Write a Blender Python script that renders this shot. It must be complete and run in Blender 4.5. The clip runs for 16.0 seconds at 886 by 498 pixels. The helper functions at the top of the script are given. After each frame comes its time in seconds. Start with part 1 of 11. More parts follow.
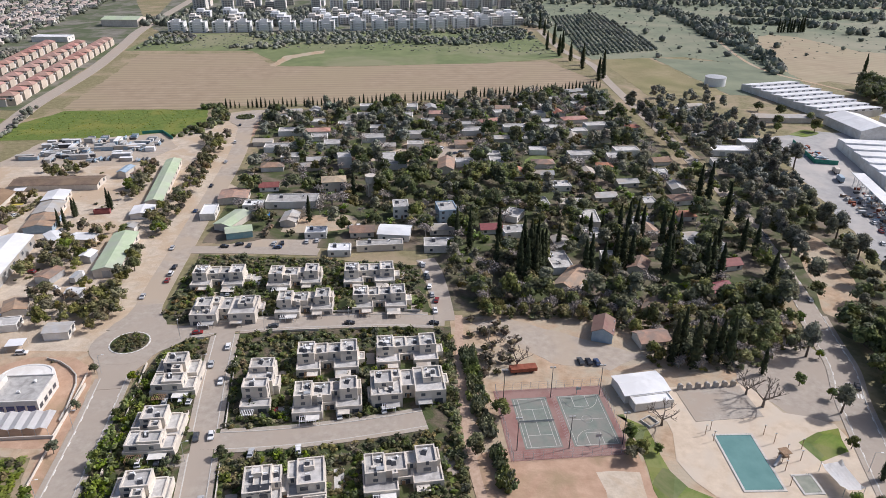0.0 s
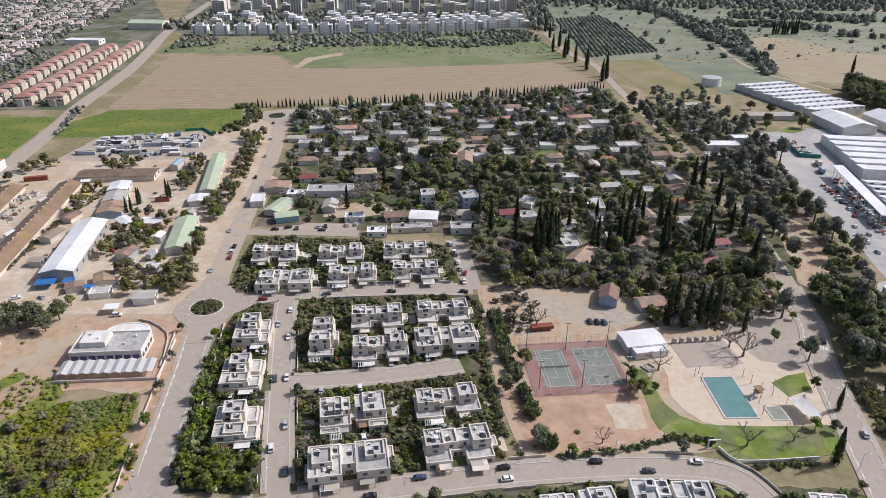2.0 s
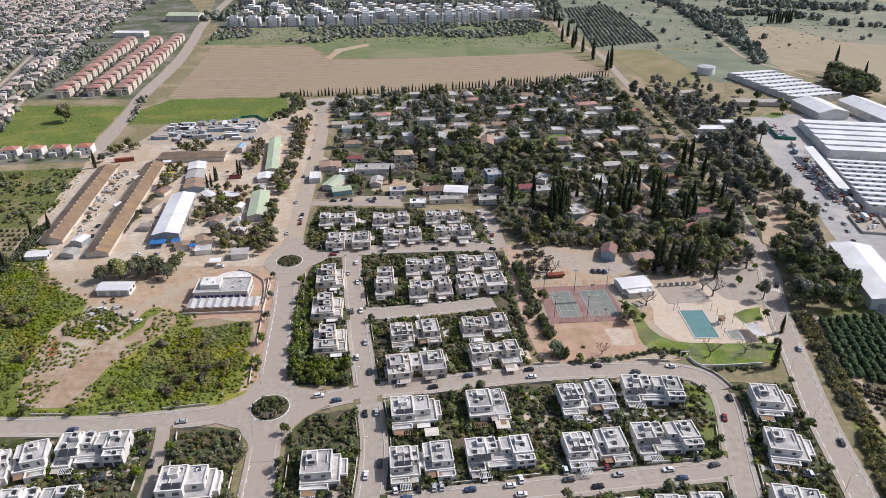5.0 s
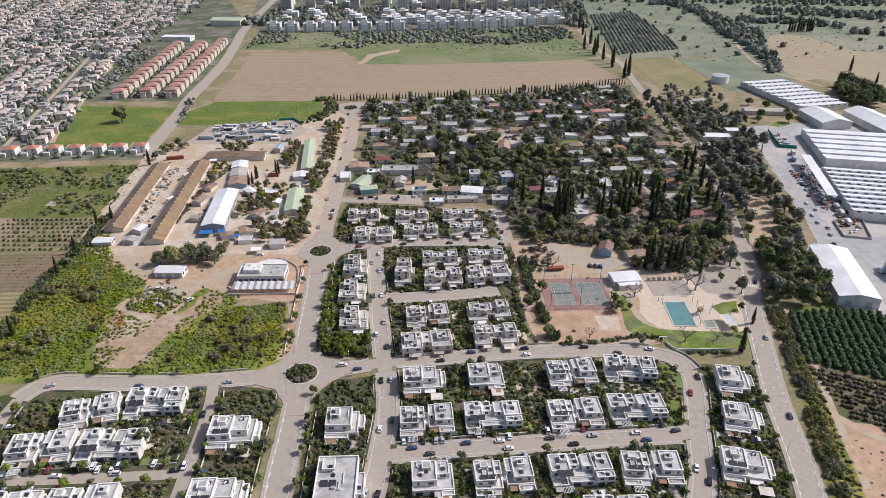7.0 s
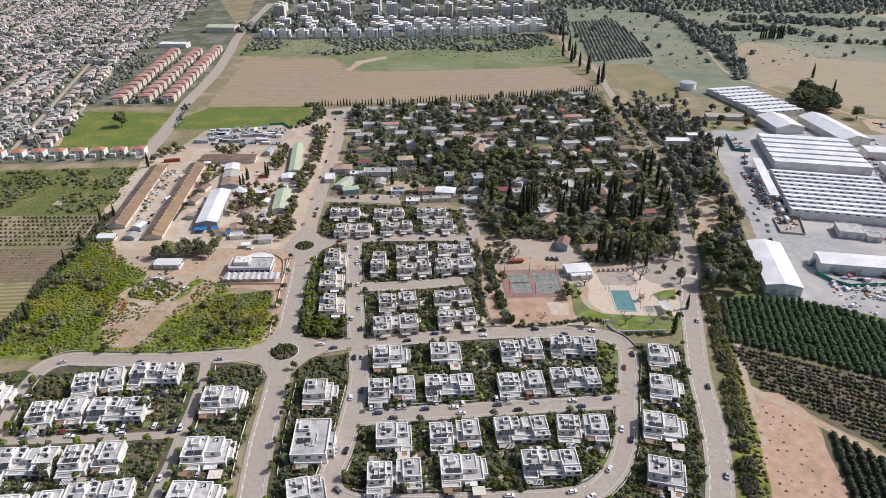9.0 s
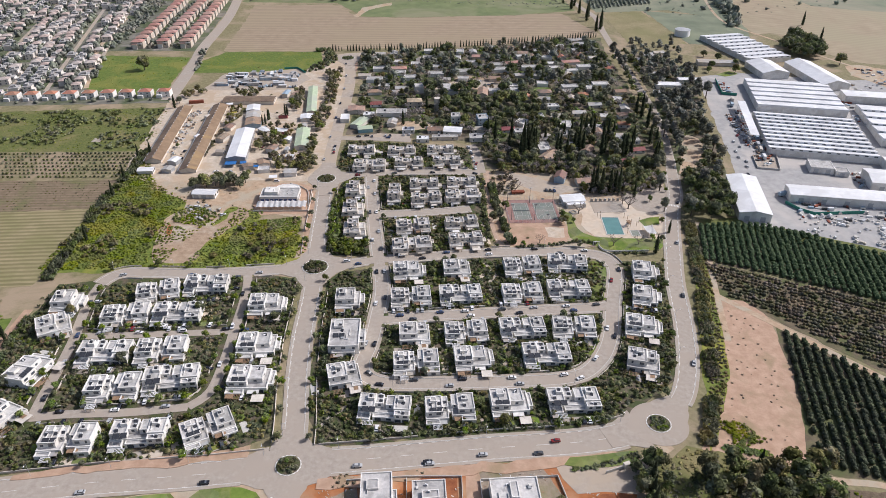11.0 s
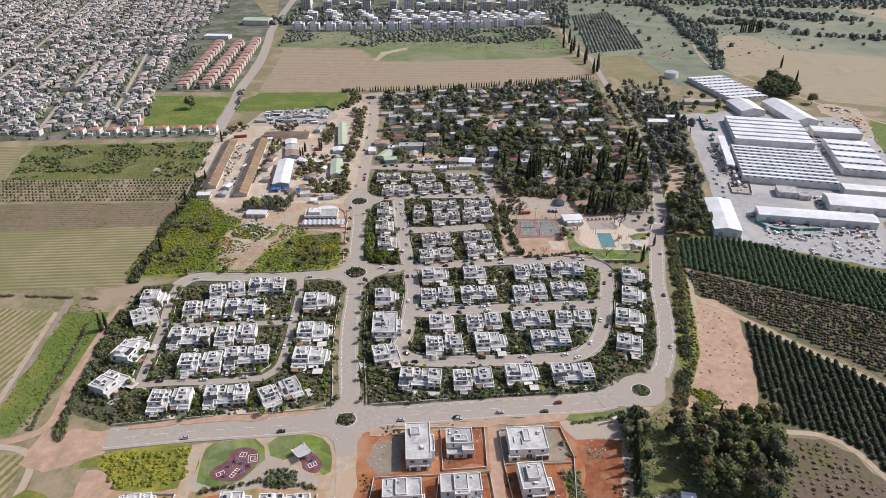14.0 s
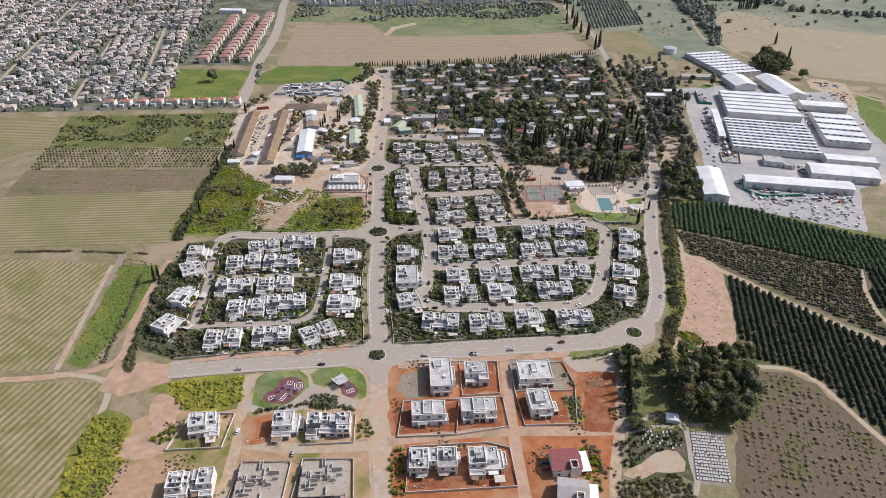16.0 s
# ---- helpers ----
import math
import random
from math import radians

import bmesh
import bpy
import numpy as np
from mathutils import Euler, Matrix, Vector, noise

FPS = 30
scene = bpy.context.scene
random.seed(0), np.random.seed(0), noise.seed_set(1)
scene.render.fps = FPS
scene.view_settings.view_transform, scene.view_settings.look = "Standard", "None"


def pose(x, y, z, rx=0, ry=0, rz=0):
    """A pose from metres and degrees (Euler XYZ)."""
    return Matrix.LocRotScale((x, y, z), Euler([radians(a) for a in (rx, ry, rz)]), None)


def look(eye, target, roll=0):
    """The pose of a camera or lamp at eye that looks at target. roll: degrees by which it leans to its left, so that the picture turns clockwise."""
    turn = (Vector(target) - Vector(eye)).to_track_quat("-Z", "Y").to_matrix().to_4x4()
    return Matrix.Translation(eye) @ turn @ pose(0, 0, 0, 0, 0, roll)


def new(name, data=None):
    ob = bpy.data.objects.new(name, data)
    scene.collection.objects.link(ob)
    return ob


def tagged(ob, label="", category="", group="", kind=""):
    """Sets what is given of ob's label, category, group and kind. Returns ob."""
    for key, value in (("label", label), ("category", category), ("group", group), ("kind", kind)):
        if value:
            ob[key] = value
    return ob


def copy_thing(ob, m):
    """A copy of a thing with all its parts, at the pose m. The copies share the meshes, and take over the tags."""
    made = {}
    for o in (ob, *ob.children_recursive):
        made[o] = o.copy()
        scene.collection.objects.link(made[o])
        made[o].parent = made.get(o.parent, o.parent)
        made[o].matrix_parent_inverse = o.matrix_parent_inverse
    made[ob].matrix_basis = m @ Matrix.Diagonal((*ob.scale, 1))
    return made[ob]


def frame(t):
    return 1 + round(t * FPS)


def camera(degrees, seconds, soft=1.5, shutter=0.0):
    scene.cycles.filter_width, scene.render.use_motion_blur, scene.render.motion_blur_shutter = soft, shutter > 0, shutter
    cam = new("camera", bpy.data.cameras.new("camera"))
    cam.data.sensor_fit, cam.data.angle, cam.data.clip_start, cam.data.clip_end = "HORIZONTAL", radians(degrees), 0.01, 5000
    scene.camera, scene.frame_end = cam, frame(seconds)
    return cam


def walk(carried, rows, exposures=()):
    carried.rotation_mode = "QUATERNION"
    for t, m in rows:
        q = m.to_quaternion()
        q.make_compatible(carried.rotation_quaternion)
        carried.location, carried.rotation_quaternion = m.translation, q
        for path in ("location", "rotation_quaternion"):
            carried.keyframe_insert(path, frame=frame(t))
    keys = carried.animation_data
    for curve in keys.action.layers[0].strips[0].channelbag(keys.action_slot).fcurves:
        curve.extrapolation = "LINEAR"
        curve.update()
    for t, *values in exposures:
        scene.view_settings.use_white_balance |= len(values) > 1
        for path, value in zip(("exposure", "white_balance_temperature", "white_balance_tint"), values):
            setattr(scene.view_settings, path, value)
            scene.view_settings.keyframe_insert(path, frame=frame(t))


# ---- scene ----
FOV = 65.00
cam = camera(FOV, 16.0, soft=0.8)
PATH = [
    (0, (84.08, 58.92, 153.32), (89.93, 148.40, 109.05), 0.57),
    (0.5, (80.60, 49.68, 157.61), (86.41, 139.15, 113.32), 0.50),
    (1, (76.08, 38.01, 162.37), (81.82, 127.46, 118.04), 0.48),
    (1.5, (72.64, 26.35, 163.39), (78.22, 115.84, 119.11), 0.44),
    (2, (68.20, 13.09, 165.76), (73.85, 102.51, 121.34), 0.45),
    (2.5, (64.90, 0.15, 170.15), (70.56, 89.51, 125.60), 0.41),
    (3, (61.45, -13.31, 174.55), (67.05, 76.07, 130.07), 0.34),
    (3.5, (57.51, -25.53, 179.14), (63.12, 63.81, 134.58), 0.29),
    (4, (53.95, -38.76, 184.05), (59.26, 49.47, 137.28), 0.19),
    (4.5, (50.46, -51.07, 188.34), (55.63, 37.24, 141.72), 0.11),
    (5, (47.73, -63.65, 193.55), (52.40, 24.64, 146.84), 0.07),
    (5.5, (46.74, -76.31, 198.76), (50.91, 11.97, 151.97), 0.04),
    (6, (47.76, -88.36, 203.97), (51.44, -0.10, 157.09), -0.00),
    (6.4, (50.23, -97.10, 208.13), (53.51, -8.86, 161.20), -0.03),
    (6.8, (54.32, -104.68, 212.30), (57.20, -16.46, 165.30), -0.06),
    (7, (56.69, -108.38, 214.48), (56.94, -20.12, 167.47), -0.08),
    (7.5, (62.98, -116.71, 216.74), (63.25, -28.42, 169.79), -0.05),
    (8, (69.05, -127.12, 221.85), (69.53, -38.77, 175.00), 0.07),
    (8.2, (70.63, -131.75, 224.78), (71.21, -43.41, 177.92), -0.19),
    (8.6, (73.48, -141.05, 228.55), (74.12, -52.72, 181.67), -0.07),
    (9, (73.81, -151.47, 232.31), (74.53, -63.15, 185.42), 0.05),
    (9.5, (71.98, -165.41, 237.01), (72.79, -77.10, 190.11), 0.20),
    (10, (69.16, -179.57, 241.72), (70.06, -91.26, 194.80), 0.35),
    (10.3, (67.68, -187.81, 244.54), (68.63, -99.51, 197.61), 0.44),
    (10.5, (66.99, -192.62, 245.54), (68.02, -107.80, 192.58), 0.31),
    (11, (64.76, -206.63, 245.57), (65.81, -121.85, 192.56), 0.31),
    (11.5, (62.65, -220.71, 249.94), (63.72, -135.94, 196.90), 0.28),
    (12, (60.52, -235.14, 254.59), (61.57, -150.35, 201.59), 0.22),
    (12.5, (58.29, -248.62, 258.33), (59.23, -163.71, 205.50), 0.18),
    (13, (55.59, -262.13, 263.34), (56.47, -174.71, 214.79), 0.16),
    (13.5, (53.45, -275.55, 268.13), (54.17, -188.13, 219.57), 0.22),
    (14, (51.07, -289.53, 273.41), (51.66, -202.15, 224.77), 0.18),
    (14.5, (47.50, -302.83, 277.63), (48.16, -215.40, 229.10), 0.29),
    (15, (44.45, -317.21, 281.88), (45.13, -231.02, 231.17), 0.34),
    (15.5, (41.05, -329.43, 286.91), (41.77, -243.90, 235.11), 0.39),
    (16, (38.49, -343.39, 291.32), (39.14, -257.87, 239.50), 0.41),
]
walk(cam, [(t, look(eye, target, roll)) for t, eye, target, roll in PATH], [(0.0, -0.06, 5990, 15), (16.0, -0.06, 5990, 15)])
# ---- daylight: hazy bright sky and one sun ----
SUN_AZ, SUN_EL = 74.0, 42.0          # degrees clockwise from +y, and above the horizon
world = bpy.data.worlds.new("sky")
scene.world = world
world.use_nodes = True
wn = world.node_tree.nodes
sky = wn.new("ShaderNodeTexSky")
sky.sky_type = "NISHITA"
sky.sun_disc = False
sky.sun_elevation, sky.sun_rotation = radians(SUN_EL), radians(SUN_AZ)
sky.air_density, sky.dust_density, sky.ozone_density = 1.0, 4.0, 0.6
wn["Background"].inputs["Strength"].default_value = 0.1
world.node_tree.links.new(sky.outputs["Color"], wn["Background"].inputs["Color"])
sun_data = bpy.data.lights.new("sun", "SUN")
sun_data.energy, sun_data.angle, sun_data.color = 4.0, radians(0.6), (1.0, 0.95, 0.87)
sun = new("sun", sun_data)
_a, _e = radians(SUN_AZ), radians(SUN_EL)
sun.matrix_world = look((math.sin(_a) * math.cos(_e) * 900, math.cos(_a) * math.cos(_e) * 900, math.sin(_e) * 900), (0, 0, 0))

# ---- materials ----
def _ramp(nt, fac, stops):
    r = nt.nodes.new("ShaderNodeValToRGB")
    els = r.color_ramp.elements
    while len(els) < len(stops):
        els.new(0.5)
    for el, (p, c) in zip(els, stops):
        el.position, el.color = p, (*c, 1)
    nt.links.new(fac, r.inputs["Fac"])
    return r.outputs["Color"]


def _noise(nt, coord, scale, detail=4.0, rough=0.55, dist=0.0):
    n = nt.nodes.new("ShaderNodeTexNoise")
    n.inputs["Scale"].default_value, n.inputs["Detail"].default_value = scale, detail
    n.inputs["Roughness"].default_value, n.inputs["Distortion"].default_value = rough, dist
    nt.links.new(coord, n.inputs["Vector"])
    return n.outputs["Fac"]


def _mix(nt, fac, a, b, kind="MIX"):
    m = nt.nodes.new("ShaderNodeMix")
    m.data_type, m.blend_type = "RGBA", kind
    if isinstance(fac, float):
        m.inputs["Factor"].default_value = fac
    else:
        nt.links.new(fac, m.inputs["Factor"])
    for sock, v in ((m.inputs[6], a), (m.inputs[7], b)):
        if isinstance(v, tuple):
            sock.default_value = (*v, 1)
        else:
            nt.links.new(v, sock)
    return m.outputs[2]


def surface(name, dark, light, scale=0.3, rough=0.85, patch=None, patch_scale=0.02, patch_at=0.5, bump=0.0, bump_scale=None,
            metal=0.0, vary=0.0, rows=None, rows_color=None, rows_mix=0.6, spec=0.3, thin=0.0, cells=0.0, cell_scale=0.13, leaf=0.0):
    """A weathered surface: fine grain between two colours, wide patches of a third, crop rows (angle, spacing), a value spread per object."""
    m = bpy.data.materials.new(name)
    m.use_nodes = True
    nt = m.node_tree
    bsdf = nt.nodes["Principled BSDF"]
    geo = nt.nodes.new("ShaderNodeNewGeometry").outputs["Position"]
    col = _ramp(nt, _noise(nt, geo, scale, 6.0, 0.62), [(0.32, dark), (0.68, light)])
    if patch:
        f = _ramp(nt, _noise(nt, geo, patch_scale, 5.0, 0.6, 0.6), [(patch_at - 0.07, (0, 0, 0)), (patch_at + 0.09, (1, 1, 1))])
        col = _mix(nt, f, col, patch)
    if rows:
        angle, spacing = rows
        mp = nt.nodes.new("ShaderNodeMapping")
        mp.inputs["Rotation"].default_value = (0, 0, -radians(angle))
        nt.links.new(geo, mp.inputs["Vector"])
        wv = nt.nodes.new("ShaderNodeTexWave")
        wv.bands_direction = "Y"
        wv.inputs["Scale"].default_value = 0.314 / spacing
        wv.inputs["Distortion"].default_value, wv.inputs["Detail"].default_value = 0.8, 3.0
        wv.inputs["Detail Scale"].default_value = 0.6
        nt.links.new(mp.outputs["Vector"], wv.inputs["Vector"])
        fade = _ramp(nt, _noise(nt, geo, 0.035, 3.0), [(0.3, (0.55,) * 3), (0.7, (1, 1, 1))])
        f = nt.nodes.new("ShaderNodeMath")
        f.operation = "MULTIPLY"
        nt.links.new(_ramp(nt, wv.outputs["Fac"], [(0.38, (0, 0, 0)), (0.62, (1, 1, 1))]), f.inputs[0])
        nt.links.new(fade, f.inputs[1])
        g = nt.nodes.new("ShaderNodeMath")
        g.operation = "MULTIPLY"
        g.inputs[1].default_value = rows_mix
        nt.links.new(f.outputs[0], g.inputs[0])
        col = _mix(nt, g.outputs[0], col, rows_color)
    if vary:
        info = nt.nodes.new("ShaderNodeObjectInfo")
        hsv = nt.nodes.new("ShaderNodeHueSaturation")
        mr = nt.nodes.new("ShaderNodeMapRange")
        mr.inputs["To Min"].default_value, mr.inputs["To Max"].default_value = 1 - vary, 1 + vary
        nt.links.new(info.outputs["Random"], mr.inputs["Value"])
        nt.links.new(mr.outputs["Result"], hsv.inputs["Value"])
        h2 = nt.nodes.new("ShaderNodeMapRange")
        h2.inputs["To Min"].default_value, h2.inputs["To Max"].default_value = 0.5 - vary * 0.09, 0.5 + vary * 0.05
        fr = nt.nodes.new("ShaderNodeMath")
        fr.operation = "FRACT"
        ml = nt.nodes.new("ShaderNodeMath")
        ml.operation = "MULTIPLY"
        ml.inputs[1].default_value = 7.13
        nt.links.new(info.outputs["Random"], ml.inputs[0])
        nt.links.new(ml.outputs[0], fr.inputs[0])
        nt.links.new(fr.outputs[0], h2.inputs["Value"])
        nt.links.new(h2.outputs["Result"], hsv.inputs["Hue"])
        nt.links.new(col, hsv.inputs["Color"])
        col = hsv.outputs["Color"]
    if cells:
        # neighbouring plants differ in value and hue
        vo = nt.nodes.new("ShaderNodeTexVoronoi")
        vo.inputs["Scale"].default_value = cell_scale
        nt.links.new(geo, vo.inputs["Vector"])
        sp = nt.nodes.new("ShaderNodeSeparateColor")
        nt.links.new(vo.outputs["Color"], sp.inputs["Color"])
        hs = nt.nodes.new("ShaderNodeHueSaturation")
        for k, (sock, mid, span) in enumerate((("Value", 1.0, cells), ("Saturation", 0.95, cells * 0.9), ("Hue", 0.49, cells * 0.05))):
            mr = nt.nodes.new("ShaderNodeMapRange")
            mr.inputs["To Min"].default_value, mr.inputs["To Max"].default_value = mid - span, mid + span
            nt.links.new(sp.outputs[k], mr.inputs["Value"])
            nt.links.new(mr.outputs["Result"], hs.inputs[sock])
        nt.links.new(col, hs.inputs["Color"])
        col = hs.outputs["Color"]
    if leaf:
        isl = nt.nodes.new("ShaderNodeNewGeometry").outputs["Random Per Island"]
        hs = nt.nodes.new("ShaderNodeHueSaturation")
        mr = nt.nodes.new("ShaderNodeMapRange")
        mr.inputs["To Min"].default_value, mr.inputs["To Max"].default_value = 1 - leaf, 1 + leaf
        nt.links.new(isl, mr.inputs["Value"])
        nt.links.new(mr.outputs["Result"], hs.inputs["Value"])
        nt.links.new(col, hs.inputs["Color"])
        col = hs.outputs["Color"]
    nt.links.new(col, bsdf.inputs["Base Color"])
    bsdf.inputs["Roughness"].default_value, bsdf.inputs["Metallic"].default_value = rough, metal
    bsdf.inputs["Specular IOR Level"].default_value = spec
    if bump:
        b = nt.nodes.new("ShaderNodeBump")
        b.inputs["Strength"].default_value, b.inputs["Distance"].default_value = min(bump, 1.0), 0.3
        nt.links.new(_noise(nt, geo, bump_scale or scale * 2, 4.0, 0.65), b.inputs["Height"])
        nt.links.new(b.outputs["Normal"], bsdf.inputs["Normal"])
    if thin:
        tr = nt.nodes.new("ShaderNodeBsdfTranslucent")
        nt.links.new(col, tr.inputs["Color"])
        mx = nt.nodes.new("ShaderNodeMixShader")
        mx.inputs["Fac"].default_value = thin
        nt.links.new(bsdf.outputs["BSDF"], mx.inputs[1])
        nt.links.new(tr.outputs["BSDF"], mx.inputs[2])
        nt.links.new(mx.outputs["Shader"], nt.nodes["Material Output"].inputs["Surface"])
    return m


GROUND = surface("dry_grass_ground", (0.16, 0.145, 0.07), (0.27, 0.235, 0.13), 0.3, patch=(0.34, 0.265, 0.18), patch_scale=0.025, patch_at=0.54, bump=0.5)
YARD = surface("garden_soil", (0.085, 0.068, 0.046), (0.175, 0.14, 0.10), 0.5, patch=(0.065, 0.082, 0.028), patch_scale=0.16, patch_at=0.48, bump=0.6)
# earth whose dark tone holds the shade under the trees
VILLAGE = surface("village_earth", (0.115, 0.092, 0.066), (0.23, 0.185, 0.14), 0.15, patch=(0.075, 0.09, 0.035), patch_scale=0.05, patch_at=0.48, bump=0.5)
DECK = surface("pool_paving", (0.50, 0.405, 0.305), (0.62, 0.52, 0.405), 0.3, 0.85, patch=(0.55, 0.475, 0.385), patch_scale=0.06)
FACTORYYARD = surface("factory_concrete", (0.302, 0.297, 0.291), (0.414, 0.403, 0.392), 0.15, 0.85, patch=(0.47, 0.437, 0.403), patch_scale=0.02, patch_at=0.55)
WEEDS = surface("flowering_weeds", (0.11, 0.13, 0.025), (0.21, 0.21, 0.04), 0.25, patch=(0.31, 0.28, 0.035), patch_scale=0.08, patch_at=0.54, bump=0.6)
BROWNP = surface("pale_brown_field", (0.302, 0.241, 0.162), (0.381, 0.314, 0.213), 0.05, patch=(0.336, 0.291, 0.19), patch_scale=0.008, rows=(20, 9.0), rows_color=(0.258, 0.213, 0.146), rows_mix=0.3)
SUBURB = surface("suburb_ground", (0.13, 0.125, 0.10), (0.26, 0.24, 0.205), 0.07, patch=(0.085, 0.105, 0.05), patch_scale=0.03, patch_at=0.48)
BRICKPATH = surface("brick_paving", (0.40, 0.28, 0.20), (0.50, 0.37, 0.28), 0.8, 0.9)
ASPHALT = surface("worn_asphalt", (0.325, 0.28, 0.235), (0.42, 0.37, 0.315), 0.4, 0.9, patch=(0.375, 0.32, 0.265), patch_scale=0.05)
ASPHALT_OLD = surface("dusty_asphalt", (0.34, 0.29, 0.24), (0.45, 0.39, 0.325), 0.3, 0.9, patch=(0.42, 0.345, 0.265), patch_scale=0.04)
PAVING = surface("concrete_paving", (0.34, 0.30, 0.255), (0.44, 0.395, 0.34), 0.8, 0.9, patch=(0.38, 0.32, 0.26), patch_scale=0.08)
KERB = surface("kerb_stone", (0.45, 0.43, 0.40), (0.58, 0.56, 0.52), 1.0, 0.85)
PAINT = surface("road_paint", (0.66, 0.65, 0.62), (0.78, 0.77, 0.74), 2.0, 0.8)
LOTDIRT = surface("brown_lot_dirt", (0.285, 0.20, 0.13), (0.44, 0.33, 0.23), 0.25, patch=(0.47, 0.40, 0.315), patch_scale=0.04, patch_at=0.56, bump=0.6)
DIRT = surface("sandy_dirt", (0.35, 0.245, 0.155), (0.51, 0.38, 0.265), 0.25, patch=(0.42, 0.355, 0.265), patch_scale=0.06, bump=0.6)
SITE = surface("building_site_soil", (0.34, 0.215, 0.125), (0.47, 0.315, 0.195), 0.2, patch=(0.17, 0.18, 0.045), patch_scale=0.035, patch_at=0.57, bump=0.7)
REDSOIL = surface("red_earth", (0.284, 0.0946, 0.0301), (0.43, 0.172, 0.0688), 0.12, patch=(0.404, 0.241, 0.138), patch_scale=0.035, patch_at=0.56, bump=0.7)
STUBBLE = surface("stubble_field", (0.29, 0.222, 0.15), (0.375, 0.298, 0.208), 0.08, patch=(0.335, 0.27, 0.178), patch_scale=0.01, rows=(2, 9.0), rows_color=(0.23, 0.172, 0.118), rows_mix=0.55)
TAN = surface("tan_field", (0.27, 0.225, 0.125), (0.345, 0.285, 0.165), 0.1, patch=(0.235, 0.215, 0.10), patch_scale=0.015, rows=(4, 4.6), rows_color=(0.15, 0.14, 0.058), rows_mix=0.9, bump=0.3)
BROWNF = surface("ploughed_field", (0.176, 0.128, 0.0836), (0.264, 0.198, 0.136), 0.2, patch=(0.15, 0.158, 0.0572), patch_scale=0.035, patch_at=0.56, rows=(2, 4.0), rows_color=(0.114, 0.106, 0.0528), bump=0.6)
BRUSHF = surface("dark_brush_field", (0.105, 0.075, 0.05), (0.175, 0.13, 0.088), 0.5, patch=(0.115, 0.118, 0.04), patch_scale=0.05, patch_at=0.58, bump=0.8)
ROWF = surface("row_crop_field", (0.30, 0.235, 0.135), (0.41, 0.33, 0.20), 0.25, patch=(0.24, 0.22, 0.09), patch_scale=0.04, patch_at=0.56, rows=(74, 4.6), rows_color=(0.135, 0.14, 0.042), rows_mix=0.95, bump=0.6)
MEADOW = surface("green_meadow", (0.0859, 0.128, 0.0224), (0.15, 0.198, 0.0411), 0.25, patch=(0.195, 0.202, 0.0449), patch_scale=0.03, patch_at=0.55, bump=0.8)
SCRUB = surface("weedy_scrub", (0.095, 0.135, 0.022), (0.20, 0.23, 0.045), 0.3, patch=(0.285, 0.27, 0.05), patch_scale=0.03, patch_at=0.55, bump=0.9)
# far greens: distance haze is mixed into the colour, less for the scrub
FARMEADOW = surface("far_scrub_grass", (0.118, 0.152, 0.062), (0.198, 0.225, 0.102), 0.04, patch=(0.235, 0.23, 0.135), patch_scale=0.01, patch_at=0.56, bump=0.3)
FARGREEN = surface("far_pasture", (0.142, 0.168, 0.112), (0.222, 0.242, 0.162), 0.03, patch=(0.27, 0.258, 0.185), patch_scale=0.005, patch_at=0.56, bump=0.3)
LAWN = surface("park_lawn", (0.094, 0.145, 0.027), (0.16, 0.216, 0.048), 0.2, patch=(0.20, 0.222, 0.072), patch_scale=0.09, patch_at=0.55, cells=0.2)
ORCHSOIL = surface("orchard_soil", (0.102, 0.0808, 0.051), (0.187, 0.145, 0.0935), 0.2, patch=(0.102, 0.111, 0.0425), patch_scale=0.05, bump=0.4)
WHITE = surface("white_plaster", (0.70, 0.685, 0.65), (0.80, 0.785, 0.75), 0.5, 0.8, patch=(0.63, 0.605, 0.56), patch_scale=0.12, vary=0.08)
CREAM = surface("cream_plaster", (0.60, 0.55, 0.48), (0.70, 0.65, 0.575), 0.5, 0.8, patch=(0.55, 0.50, 0.44), patch_scale=0.12, vary=0.05)
ROOFTOP = surface("roof_screed", (0.40, 0.39, 0.375), (0.56, 0.545, 0.525), 0.55, 0.85, patch=(0.33, 0.32, 0.305), patch_scale=0.22, patch_at=0.54, vary=0.2)
GLASS = surface("window_glass", (0.05, 0.06, 0.075), (0.09, 0.10, 0.12), 1.0, 0.12, spec=0.6)
BLUEGLASS = surface("blue_glazing", (0.05, 0.08, 0.22), (0.08, 0.12, 0.30), 1.0, 0.15, spec=0.6)
PEACH = surface("peach_plaster", (0.52, 0.44, 0.36), (0.62, 0.53, 0.45), 0.5, 0.85, patch=(0.48, 0.41, 0.34), patch_scale=0.1)
DARKMETAL = surface("dark_metal", (0.06, 0.065, 0.07), (0.10, 0.10, 0.11), 1.0, 0.5, metal=0.4)
PANEL = surface("solar_glass", (0.035, 0.037, 0.042), (0.06, 0.062, 0.07), 1.0, 0.2, spec=0.5)
TANKWHITE = surface("white_enamel", (0.74, 0.74, 0.74), (0.82, 0.82, 0.82), 1.0, 0.4)
GREYMETAL = surface("galvanised_metal", (0.40, 0.41, 0.42), (0.52, 0.53, 0.54), 0.8, 0.5, metal=0.3)
WOOD = surface("timber", (0.22, 0.14, 0.085), (0.33, 0.22, 0.135), 1.2, 0.75)
TILE = surface("terracotta_roof", (0.36, 0.145, 0.085), (0.48, 0.22, 0.14), 0.5, 0.8, patch=(0.34, 0.19, 0.14), patch_scale=0.15, vary=0.12)
SUBWALL = surface("dusty_suburb_plaster", (0.56, 0.53, 0.49), (0.74, 0.71, 0.66), 0.06, 0.85, patch=(0.62, 0.56, 0.50), patch_scale=0.03)
